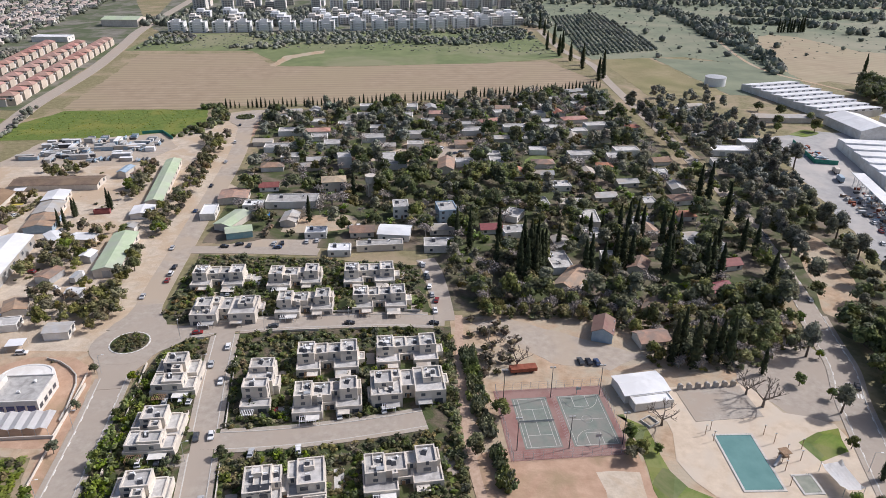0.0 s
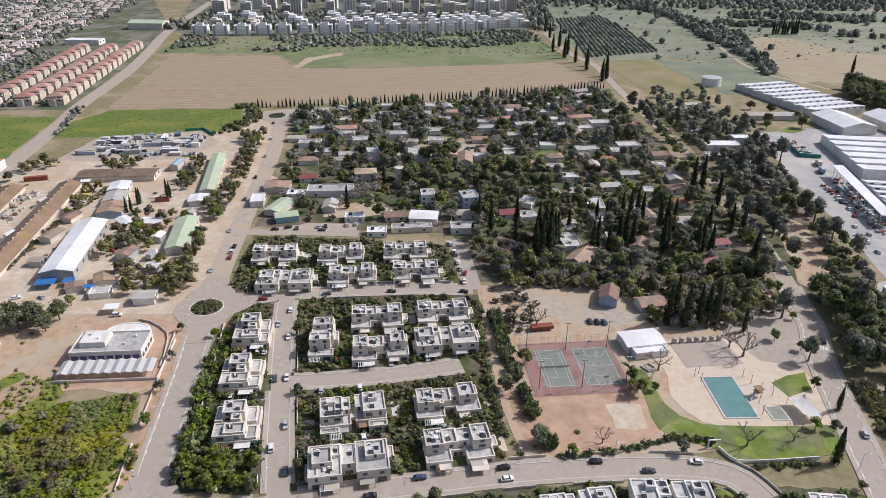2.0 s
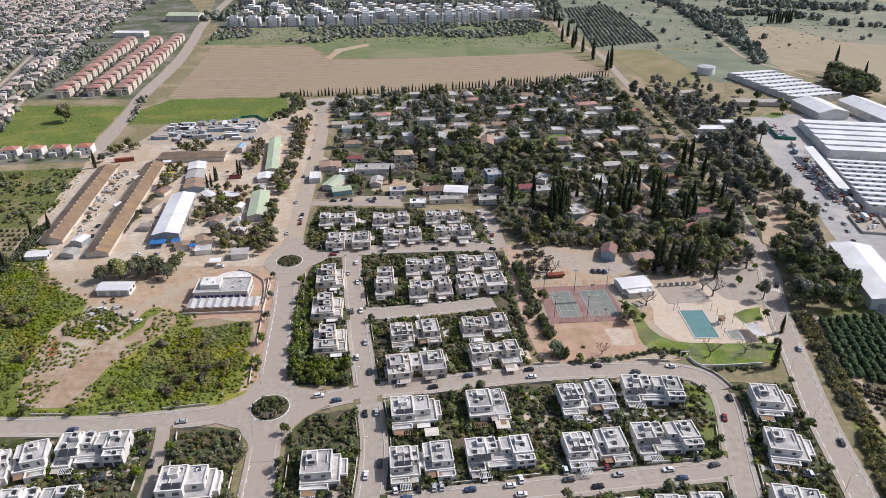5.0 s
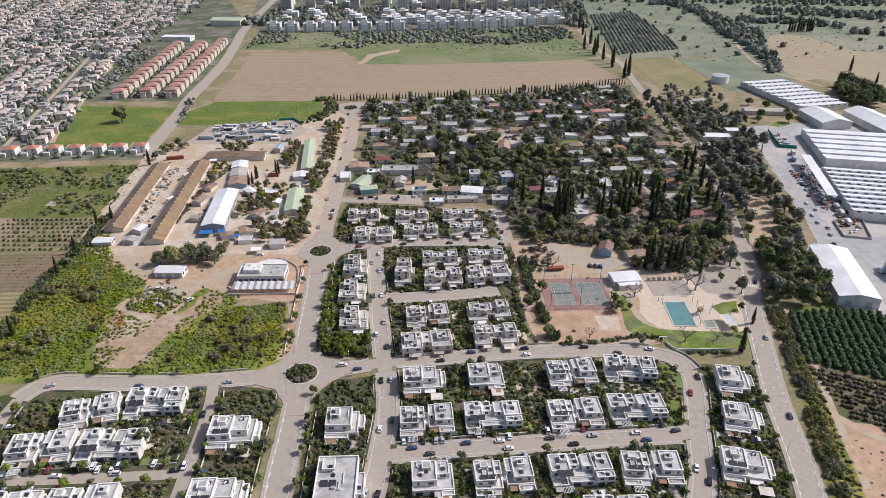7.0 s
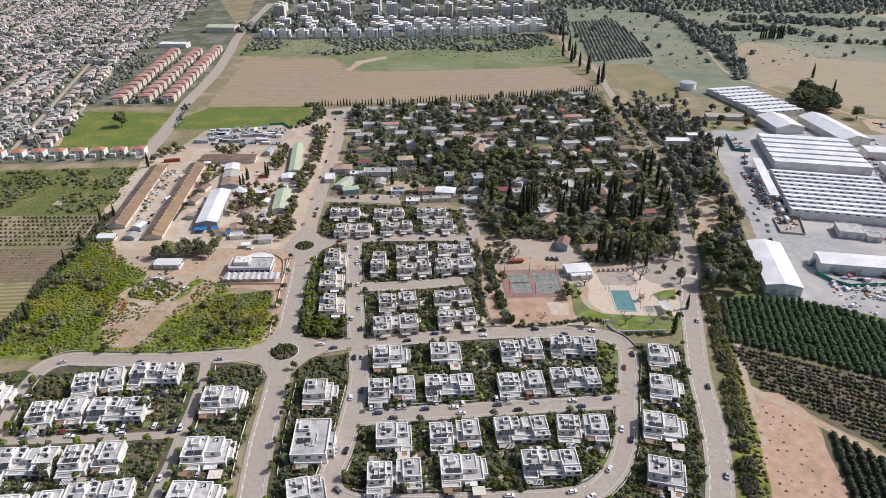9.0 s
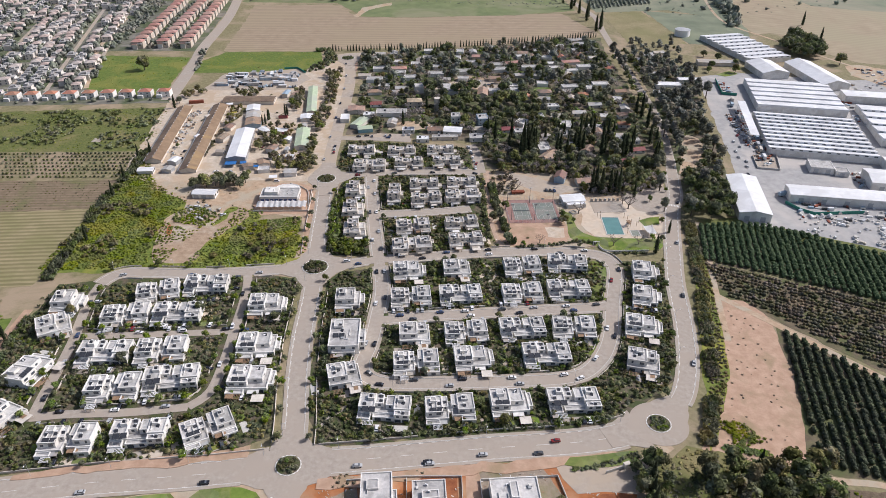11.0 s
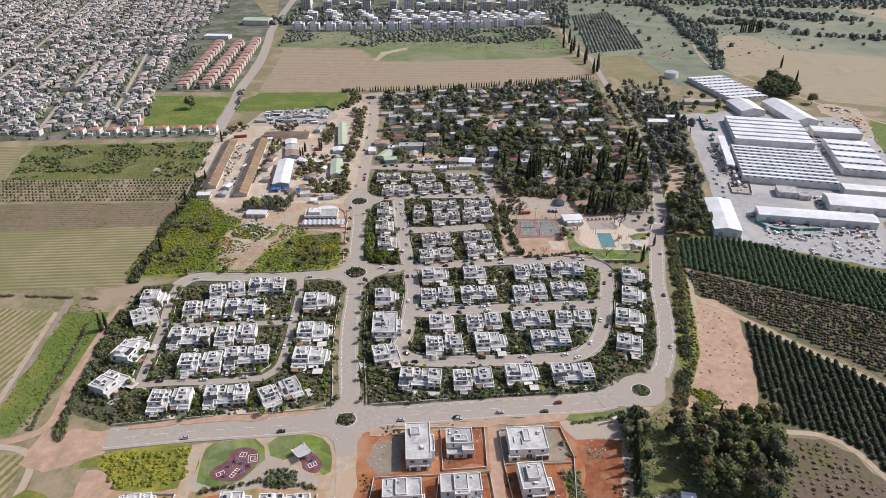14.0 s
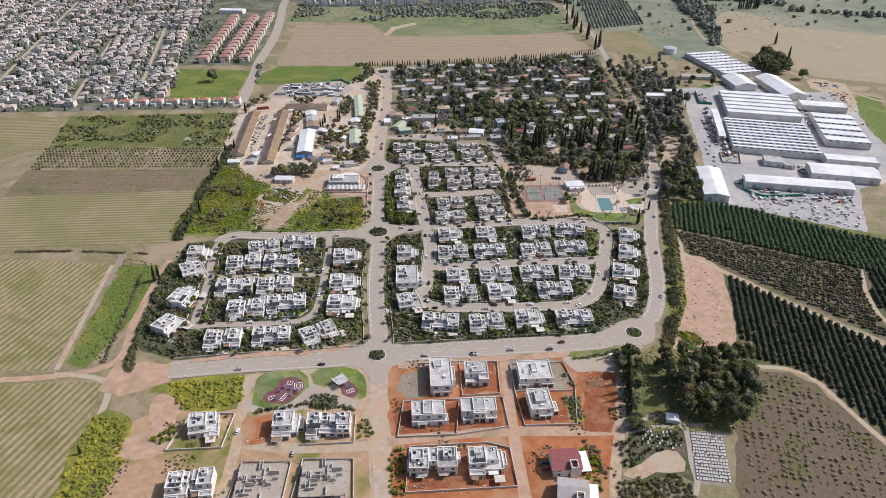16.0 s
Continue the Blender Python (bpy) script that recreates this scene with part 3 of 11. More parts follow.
ZONES = [
    ("garden_ground", [(-166, 146), (-146, 150), (-125, 152), (-75, 152), (-40, 155), (-20, 152), (-17, 60), (-12, 22), (-30, 12), (-130, 0), (-158, 10), (-168, 80)], 0.06, YARD, "garden earth round the white houses"),
    ("garden_ground", [(-2, 150), (6, 160), (60, 170), (110, 176), (168, 172), (200, 170), (214, 165), (202, 100), (190, 62), (172, 46), (150, 28), (40, 18), (12, 16), (2, 40), (-2, 90)], 0.06, YARD, "garden earth round the white houses"),
    ("garden_ground", [(-8, 290), (-16, 240), (-8, 180), (20, 176), (100, 184), (104, 240), (104, 298), (60, 300), (0, 296)], 0.06, YARD, "garden earth round the cream houses"),
    ("garden_ground", [(-16, 304), (-14, 368), (50, 360), (92, 352), (96, 308), (30, 309)], 0.06, YARD, "garden earth round the cream houses"),
    ("village_ground", [(-16, 380), (95, 366), (104, 310), (240, 298), (252, 330), (268, 420), (272, 640), (280, 702), (100, 655), (-30, 632), (-14, 520)], 0.05, VILLAGE, "earth and paths of the old village, coloured dark for tree shade"),
    ("works_ground", [(-203, 470), (-190, 505), (-92, 500), (-84, 562), (-62, 600), (-34, 606), (-28, 430), (-28, 300), (-38, 283), (-156, 283), (-186, 300), (-194, 377)], 0.05, PALEDIRT, "trodden sandy yard of the workshops"),
    ("works_ground", [(-168, 552), (-91, 572), (-71, 538), (-88, 500), (-180, 500)], 0.08, ASPHALT_OLD, "grey hardstanding of the works yard"),
    ("dirt_lot", [(-156, 284), (-120, 250), (-128, 222), (-95, 214), (-86, 245), (-69, 238), (-24, 232), (-28, 284)], 0.07, DIRT, "sandy lot with tracks"),
    ("dirt_lot", [(-126, 222), (-122, 185), (-116, 170), (-92, 172), (-90, 194), (-69, 230), (-80, 244), (-92, 216)], 0.075, LOTDIRT, "sandy track across the wasteland"),
    ("verge", [(-24, 232), (-18, 195), (-20, 178), (-28, 174), (-26, 204), (-32, 232)], 0.078, DIRT, "bare earth verge beside the avenue"),
    ("park_ground", [(104, 306), (101, 240), (106, 188), (150, 187), (178, 190), (210, 184), (222, 200), (240, 262), (246, 296), (180, 300)], 0.06, DIRT, "dusty ground round the sports courts"),
    ("bare_plot", [(-50, 284), (-40, 283), (-31, 277), (-25.5, 258), (-24.5, 244), (-66, 240), (-70, 262), (-62, 280)], 0.082, ORANGE, "bare orange earth round the office"),
    ("verge", [(-66, 240), (-24.5, 244), (-21, 215), (-20, 181), (-26, 180), (-26, 200), (-27, 217), (-30, 234), (-62, 233)], 0.086, ORANGE, "bare orange verge beside the avenue"),
    ("parking", [(203, 256), (207, 268), (222, 284), (240, 283), (244, 272), (240, 240), (228, 234), (216, 233)], 0.09, ASPHALT, "old asphalt parking beside the pool"),
    ("parking", [(112, 300), (128, 302), (176, 274), (160, 266), (140, 270)], 0.09, ASPHALT_OLD, "dusty parking lot by the blue house"),
    ("parking", [(-6, 376), (42, 371), (43, 384), (14, 383), (-4, 379)], 0.092, ASPHALT_OLD, "old asphalt lot before the village shops"),
    ("parking", [(52, 506), (80, 500), (92, 518), (110, 507), (127, 502), (137, 511), (127, 528), (105, 538), (88, 531), (70, 519), (53, 520)], 0.092, ASPHALT_OLD, "grey car park in the old village"),
    ("bare_plot", [(70, 494), (84, 492), (96, 512), (112, 500), (128, 495), (142, 510), (130, 536), (104, 545), (84, 536), (92, 520)], 0.088, DIRT, "bare orange-grey earth round the village car park"),
    ("bare_plot", [(-36, 596), (-26, 598), (-24, 560), (-34, 556), (-37, 576)], 0.088, ORANGE, "bare orange earth at the avenue's end"),
    ("dirt_lot", [(22, 393), (46, 392), (60, 399), (58, 411), (42, 414), (28, 411)], 0.088, DIRT, "sandy yard among the village houses"),
    ("dirt_lot", [(-38, 462), (-18, 462), (-12, 446), (-26, 430), (-30, 405), (-38, 420)], 0.088, PALEDIRT, "sandy forecourt before the village shops"),
    ("lawn", [(166, 494), (176, 484), (189, 479), (188, 507), (174, 510)], 0.09, LAWN, "village lawn among the trees"),
    ("lawn", [(191, 315), (206, 321), (213, 316), (199, 301), (190, 305)], 0.09, LAWN, "garden lawn before the village houses"),
    ("lawn", [(160, 166), (168, 172), (176, 165), (172, 145), (166, 128), (160, 126), (162, 145)], 0.10, LAWN, "grassy bank beside the street"),
    ("lawn", [(148, 70), (156, 80), (160, 92), (150, 92), (140, 84)], 0.10, SCRUB, "weedy corner garden"),
    ("pool_deck", [(158, 250), (171, 236), (168, 218), (174, 203), (191, 199), (222, 200), (226, 232), (212, 238), (206, 254), (180, 254)], 0.12, DECK, "pale sandy concrete pool deck"),
    ("lawn", [(155, 240), (163, 234), (164, 214), (174, 202), (209, 199), (221, 198), (214, 185), (178, 184), (172, 190), (157, 200), (158, 222), (157.5, 240)], 0.128, LAWN, "bright mown lawn beside the pool"),
    ("concrete_pad", [(142, 213), (154, 213.5), (153.3, 200.5), (141.9, 200)], 0.1, PALEDIRT, "bare sandy pad beside the sports court"),
    ("bare_plot", [(108, 224), (152, 226), (156, 214), (154, 196), (136, 192), (112, 192)], 0.088, ORANGE, "bare orange-brown pitch below the sports court"),
    ("lawn", [(210, 224), (226, 230), (223, 219), (212, 215)], 0.15, LAWN, "small bright lawn beside the pool"),
    ("factory_ground", [(355, 545), (405, 560), (505, 535), (570, 535), (535, 362), (480, 266), (438, 249), (402, 166), (305, 214), (285, 215), (280, 290), (308, 302), (335, 445)], 0.05, FACTORYYARD, "grey concrete yard of the factory"),
    ("red_bank", [(-122.2, 206.5), (-121.9, 219.2), (-118, 213.4), (-117.4, 202.4)], 0.09, REDSOIL, "cut bank of red earth"),
    ("slab", [(-237.6, 363.7), (-231.3, 363.7), (-231.3, 372.5), (-237.6, 372.5)], 0.06, PAVING, "old concrete slab in the fallow land"),
    ("red_soil", [(6, -2), (41, 5), (114, 7), (152, 6), (150, -30), (140, -62), (128, -108), (122, -200), (20, -200), (12, -70)], 0.06, REDSOIL, "red earth of the building land"),
    ("sandy_ground", [(-80, -14), (-40, -7), (8, -4), (14, -70), (20, -200), (-76, -200), (-74, -80)], 0.052, DIRT, "sandy ground round the playground"),
    ("building_land", [(-142, -60), (-116, -38), (-70, -46), (-5, -44), (0, -70), (4, -110), (8, -200), (-140, -200), (-135, -86)], 0.06, SITE, "sandy building land with weeds"),
    ("bare_plot", [(-130, -33), (-116, -36), (-111, -44), (-112, -52), (-106, -64), (-111, -78), (-124, -82), (-136, -80), (-139, -72), (-130, -63), (-122, -60), (-128, -52)], 0.09, ORANGE, "dug orange soil of the building land"),
    ("red_soil", [(-74, -50), (-58, -48), (-56, -70), (-70, -72)], 0.09, REDSOIL, "red earth of the empty plot"),
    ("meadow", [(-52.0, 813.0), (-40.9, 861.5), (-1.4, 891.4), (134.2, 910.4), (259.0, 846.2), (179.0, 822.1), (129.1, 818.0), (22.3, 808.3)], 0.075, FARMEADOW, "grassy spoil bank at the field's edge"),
    ("verge", [(-52.0, 813.0), (-43.7, 865.9), (-2.3, 900.8), (-0.7, 884.4), (-33.4, 852.7), (-45.4, 808.9)], 0.085, DIRT, "sandy track round the spoil bank"),
    ("parking", [(-58.0, 623.9), (-43.1, 633.7), (3.2, 637.7), (6.2, 625.8), (-23.7, 611.3), (-31.3, 595.6), (-48.2, 599.4)], 0.09, ASPHALT_OLD, "turning place at the end of the avenue"),
    ("yellow_meadow", [(-136, -30), (-124, -20), (-81, -15), (-76, -42), (-110, -45), (-116, -35), (-126, -31)], 0.07, WEEDS, "yellow flowering weeds"),
    ("yellow_meadow", [(-160, -50), (-138, -52), (-130, -90), (-140, -200), (-156, -110)], 0.07, WEEDS, "yellow flowering weeds beside the track"),
    ("verge", [(-165, -2), (-128, -4), (-126, -20), (-150, -34), (-168, -28)], 0.07, ORANGE, "sandy end of the road"),
    ("verge", [(14, -3), (60, 3), (112, 8), (150, 12), (152, 6), (112, 2), (60, -3), (14, -9)], 0.31, ORANGE, "orange dust spilt along the road"),
    ("verge", [(-120, 0), (-80, 7), (-40, 12), (-20, 16), (-20, 10), (-44, 6), (-84, 2), (-120, -3)], 0.31, ORANGE, "bare orange earth along the garden wall"),
    ("dug_plot", [(14, -63), (49, -61), (77, -56), (75, -36), (48, -38), (13, -41)], 0.075, REDDARK, "freshly dug red soil round the new houses"),
    ("dug_plot", [(54, 0), (74, 2), (75, -29), (54, -31)], 0.075, REDDARK, "freshly dug red soil round the new house"),
    ("dug_plot", [(87, -30), (114, -34), (114, -54), (88, -51)], 0.075, REDDARK, "freshly dug red soil round the new house"),
    ("dug_plot", [(24, -74), (78, -72), (80, -98), (23, -102)], 0.075, REDDARK, "freshly dug red soil round the new houses"),
    # not dug: a darker sheet painting the trees' shade onto the soil
    ("dug_plot", [(126, -16), (148, -10), (146, -34), (136, -62), (120, -60), (126, -36)], 0.075, REDDARK, "red soil coloured darker for the trees' shade"),
    ("rubble_ground", [(16, -14), (32, -6), (33, -34), (20, -36), (12, -26)], 0.08, GREYSOIL, "grey concrete dust beside the new house"),
    ("rubble_ground", [(84, 2), (112, 3), (122, -20), (116, -27), (86, -25)], 0.08, GREYSOIL, "grey rubble ground round the unfinished house"),
    ("lawn", [(115, -36), (121, -30), (123, -53), (116, -54)], 0.09, SCRUB, "weedy strip behind the plot wall"),
    ("parking", [(117, 5), (121, -3), (126, -11), (150, -11), (157, -2), (162, 8), (140, 9)], 0.1, ASPHALT_OLD, "dusty asphalt bay before the cemetery"),
    ("lawn", [(122, 4), (125, 8.4), (140, 10), (156, 12.6), (156, 6), (148, 4.5), (134, 2.5)], 0.32, LAWN, "small planted corner beside the road"),
    ("meadow", [(578, 531), (600, 510), (560, 400), (522, 350), (528, 400), (544, 455)], 0.055, MEADOW, "green field behind the factory"),
    ("spoil_ground", [(538, 584), (558, 589), (585, 569), (563, 496), (536, 455), (546, 513), (531, 550)], 0.072, DIRT, "orange spoil heaps behind the factory"),
    ("village_ground", [(255, 296), (276, 250), (300, 300), (318, 400), (340, 500), (352, 560), (342, 606), (302, 644), (292, 600), (288, 470), (270, 380)], 0.052, VILLAGE, "earth under the belt of trees, coloured dark for their shade"),
    ("dirt_lot", [(285, 378), (301, 371), (288, 318), (268, 292), (262, 300), (276, 340)], 0.07, DIRT, "dusty lot between the trees"),
    ("concrete_pad", [(334, 334), (356, 339), (346, 306), (329, 310)], 0.09, PAVING, "walled concrete pad in the factory yard"),
    ("lawn", [(-71, -40), (-73, -17), (-70, -13), (-48, -9.8), (-42.3, -15.5), (-39.6, -25), (-44, -31), (-48, -38), (-60, -44)], 0.10, LAWN, "playground lawn"),
    ("lawn", [(-41, -13.5), (-36.3, -8), (-18.5, -7), (-7.5, -15), (-4.3, -33.4), (-8.2, -35.5), (-16, -24), (-22, -21), (-30, -25), (-37.4, -22.5)], 0.11, LAWN, "playground lawn"),
    ("paving", [(-76, -36), (-46, -30), (-38, -14), (-34, -24), (-22, -32), (-8, -40), (-30, -42), (-60, -46)], 0.085, PAVING, "winding playground paving"),
    ("verge", [(196, 34), (204, 66), (214, 104), (224, 140), (232, 180), (246, 222), (240, 173), (232, 128), (218, 66), (200, 28), (188, 8)], 0.065, SCRUB, "weedy strip between road and orchard"),
    ("verge", [(158, 0), (180, 14), (235, 0), (232, -40), (206, -60), (150, -60), (147, -30)], 0.065, FALLOW, "rough dark grass under the big trees"),
    ("far_pasture", [(300, 840), (410, 855), (480, 800), (560, 720), (700, 640), (1500, 700), (2000, 2400), (300, 2400), (285, 1100)], 0.03, FARGREEN, "pastures in a green paled for haze"),
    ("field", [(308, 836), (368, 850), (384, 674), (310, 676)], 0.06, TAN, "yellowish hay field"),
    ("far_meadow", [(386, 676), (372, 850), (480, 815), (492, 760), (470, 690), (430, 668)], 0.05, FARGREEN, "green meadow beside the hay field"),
    ("lawn", [(378, 552), (398, 566), (404, 556), (386, 546)], 0.09, LAWN, "small lawn in the factory yard"),
    ("field", [(490, 776), (508, 850), (527, 911), (548, 960), (566, 992), (588, 1006), (615, 988), (640, 884), (682, 862), (760, 835), (900, 800), (860, 690), (760, 600), (640, 570), (560, 600), (548, 623), (523, 657), (534, 715), (510, 728), (487, 719)], 0.06, BROWNP, "pale brown rolling field"),
    ("field", [(900, 1300), (1100, 1250), (1250, 1050), (1000, 1000)], 0.06, BROWNP, "pale brown distant field"),
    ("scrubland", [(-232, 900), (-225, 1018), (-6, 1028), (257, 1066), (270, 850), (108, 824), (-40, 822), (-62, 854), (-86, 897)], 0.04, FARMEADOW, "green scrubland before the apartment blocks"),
    ("suburb_ground", [(-200, 462), (-224, 500), (-300, 505), (-338, 624), (-330, 640), (-225, 640), (-248, 950), (-262, 1080), (-420, 1500), (-1400, 1500), (-1300, 600), (-482, 446)], 0.04, SUBURB, "streets and gardens of the dense suburb"),
    ("meadow", [(-330, 622), (-225, 614), (-214, 476), (-300, 502)], 0.06, MEADOW, "green meadow beside the suburb"),
    ("town_ground", [(-225, 1022), (-6, 1030), (258, 1072), (262, 2000), (-420, 2000), (-262, 1085)], 0.04, SUBURB, "ground between the apartment blocks"),
]
for i, (name, pts, z, material, label) in enumerate(FIELDS + ZONES):
    sheet(name, pts, z + 0.0003 * i, material, label, "field", smooth=name in ("lawn", "pool_deck", "paving", "dirt_lot", "bare_plot", "yellow_meadow"), rag=0.8 if name in ("lawn", "pool_deck", "paving") else 2.5)

ROADS = {
    "south_road": ([(-129, -10), (-84, -4), (-39, 0), (0, 5), (40, 9), (86, 14), (140, 19), (170, 29)], 13.0),
    "west_avenue": ([(0, 5), (-2, 30), (-6, 60), (-9, 95), (-10, 130), (-12, 164), (-15.2, 197), (-18, 242), (-20, 266), (-22, 291)], 8.8),
    "north_avenue": ([(-22, 291), (-24, 331), (-25, 397), (-27, 517), (-35, 596), (-40, 612)], 11.5),
    "cross_street": ([(-22, 291), (-1, 299), (28, 303), (53, 304), (77, 304), (101, 302)], 8.0),
    "north_lane": ([(101, 302), (100, 323), (98, 345), (95, 358)], 9.0),
    "back_street": ([(-20, 373), (3, 372), (25, 370), (43, 368)], 8.0),
    "inner_street": ([(13, 302), (16, 267), (23, 208), (28, 172), (32, 140), (31, 113), (29, 88), (26, 70), (32, 60), (49, 57), (97, 58), (134, 61), (150, 72), (161, 92), (170, 126), (178, 155), (179, 166)], 7.2),
    "pool_street": ([(179, 166), (173, 177), (152, 182), (112, 182), (88, 180), (53, 176), (28, 173), (8, 168), (-12, 164)], 7.6),
    "north_street": ([(19, 234), (39.4, 234.4), (59.9, 236.3), (78.0, 239.2), (90.5, 241.6)], 7.5),
    "mid_street": ([(31, 109), (61, 113), (85, 115), (110, 117), (135, 119), (160, 121), (169, 124)], 7.0),
    "west_street": ([(-12, 164), (-38, 161), (-75, 157.5), (-112, 158), (-128, 158.5), (-137, 154), (-141, 146)], 8.0),
    "east_avenue": ([(170, 29), (187, 46), (198, 72), (206, 105), (213, 145), (222, 181), (230, 212), (239, 242), (247, 262), (251, 280), (262, 330), (276, 420), (281, 520), (284, 600), (287, 690), (289, 736), (293, 817), (279, 900), (279, 1046)], 8.4),
    "playground_road": ([(0, 5), (0, -10), (3, -35), (6, -70), (11, -112), (16, -200)], 9.0),
    "suburb_road": ([(-205, 470), (-207, 505), (-215, 600), (-222, 660), (-228, 800), (-246, 946), (-262, 1070), (-280, 1400)], 14.0),
    "court_street": ([(-141, 146), (-141, 132), (-138, 112), (-134, 92), (-131.5, 70), (-130, 50), (-128, 32)], 5.6),
    "court_street_b": ([(-134, 95.5), (-100, 96.5), (-62, 98.5), (-48, 100)], 5.4),
    "court_street_c": ([(-54, 159), (-51, 146), (-49, 125), (-48, 100), (-47, 75), (-48, 52), (-56, 41)], 5.4),
    "court_street_d": ([(-129, 34), (-112, 36.5), (-84, 37.5), (-56, 41)], 5.4),
}
TRACKS = [([(-172, 120), (-172, 76), (-170, 39), (-166, -1), (-195, -15), (-240, -20), (-300, -22)], 5.0), ([(-214, 112), (-207, 50), (-200, -10)], 3.5), ([(-200, -14), (-163, -23), (-155, -70), (-150, -115), (-155, -200)], 4.0),
          ([(228, 140), (240, 126), (257, 106), (290, 66), (335, 14), (375, -30)], 4.5), ([(226, -1), (240, -5), (261, -8.5), (273, -21), (284.5, -59), (302, -112)], 3.6), ([(372, 124), (362, 98), (354, 76), (349, 46), (356, 10)], 3.2), ([(172, 16), (158, 2), (149, -30), (141, -62), (129, -108), (120, -200)], 6.0),
          ([(81, 6), (81, -26), (81, -61), (84, -130), (86, -200)], 6.5), ([(4, -70), (42, -64), (81, -61), (110, -61), (142, -60)], 7.5), ([(-78, -14), (-76, -45), (-72, -80), (-70, -200)], 6.0), ([(-72, -70), (-40, -74), (4, -72)], 7.0), ([(251, 222), (247, 190), (236, 140), (226, 90)], 3.5),
          ([(-370, 800), (-350, 660), (-320, 560), (-302, 505)], 5.0), ([(500, 980), (470, 800), (500, 700), (560, 560), (640, 430)], 4.0)]
ROUNDABOUTS = [(-0.8, 4.8, 13.0, 5.8), (170.8, 29, 14.0, 5.9), (-12, 164.4, 16.0, 8.2), (-22, 291.5, 14.5, 7.6), (-39, 613, 15.0, 8.0)]
LINES = {k: curve_points(p, 3.0) for k, (p, w) in ROADS.items()}


def clear_of_roads(q, own, margin):
    for k, (p, w) in ROADS.items():
        if k != own and any((q - r).length < w / 2 + margin for r in LINES[k][::2]):
            return False
    return all((q - Vector((x, y))).length > r + margin + 5 for x, y, r, _ in ROUNDABOUTS)


for i, (key, (pts, width)) in enumerate(ROADS.items()):
    bm = bmesh.new()
    strip(bm, LINES[key], -width / 2, width / 2, 0.10 + 0.006 * i)
    tagged(new("road", mesh_of(bm, "road", DUSTROAD if key == "playground_road" else ASPHALT_OLD if key == "north_avenue" else ASPHALT)), "worn grey asphalt street", "road", kind="structure")
    if key in ("playground_road", "suburb_road", "north_lane", "back_street", "north_avenue") or key.startswith("court"):
        continue
    for side in (-1, 1):
        run = []
        n = len(LINES[key])
        for j, q in enumerate(LINES[key] + [None]):
            ok = False
            if q is not None and not (key == "east_avenue" and q.y > 300):
                d = (LINES[key][min(j + 1, n - 1)] - LINES[key][max(j - 1, 0)]).normalized()
                ok = clear_of_roads(q + Vector((-d.y, d.x)) * side * (width / 2 + 1.0), key, 1.0)
            if ok:
                run.append(q)
            elif len(run) > 2:
                bm = bmesh.new()
                lo, hi = sorted((side * width / 2, side * (width / 2 + 0.3)))
                strip(bm, run, lo, hi, 0.29, mi=1)
                lo, hi = sorted((side * (width / 2 + 0.3), side * (width / 2 + 1.9)))
                strip(bm, run, lo, hi, 0.27)
                tagged(new("pavement", mesh_of(bm, "pavement", [PAVING, KERB])), "pale concrete pavement with a raised kerb", "pavement", kind="structure")
                run = []
            else:
                run = []


for i, (pts, width) in enumerate(TRACKS):
    bm = bmesh.new()
    strip(bm, curve_points(pts, 4.0), -width / 2, width / 2, 0.084 + 0.001 * i)
    tagged(new("dirt_track", mesh_of(bm, "dirt_track", ORANGE if i == 0 or all(y < 20 and x > 0 for x, y in pts) and width > 6 else DIRT)), "sandy dirt track", "track", kind="structure")
bm = bmesh.new()
strip(bm, curve_points([(107, 306), (104.5, 260), (104.5, 219), (108.5, 187)], 4.0), -1.6, 1.6, 0.16)
tagged(new("footpath", mesh_of(bm, "footpath", BRICKPATH)), "reddish brick footpath beside the hedge", "footpath", kind="structure")


def disc(bm, x, y, r, z, thick=0.3, n=40, mi=0, r_in=0.0):
    ring = lambda rad, h: [bm.verts.new((x + rad * math.cos(6.28319 * i / n), y + rad * math.sin(6.28319 * i / n), h)) for i in range(n)]
    a, b = ring(r, z), ring(r, z - thick)
    for i in range(n):
        bm.faces.new((a[i], b[i], b[(i + 1) % n], a[(i + 1) % n])).material_index = mi
    if r_in:
        c = ring(r_in, z)
        for i in range(n):
            bm.faces.new((a[i], a[(i + 1) % n], c[(i + 1) % n], c[i])).material_index = mi
    else:
        bm.faces.new(a).material_index = mi


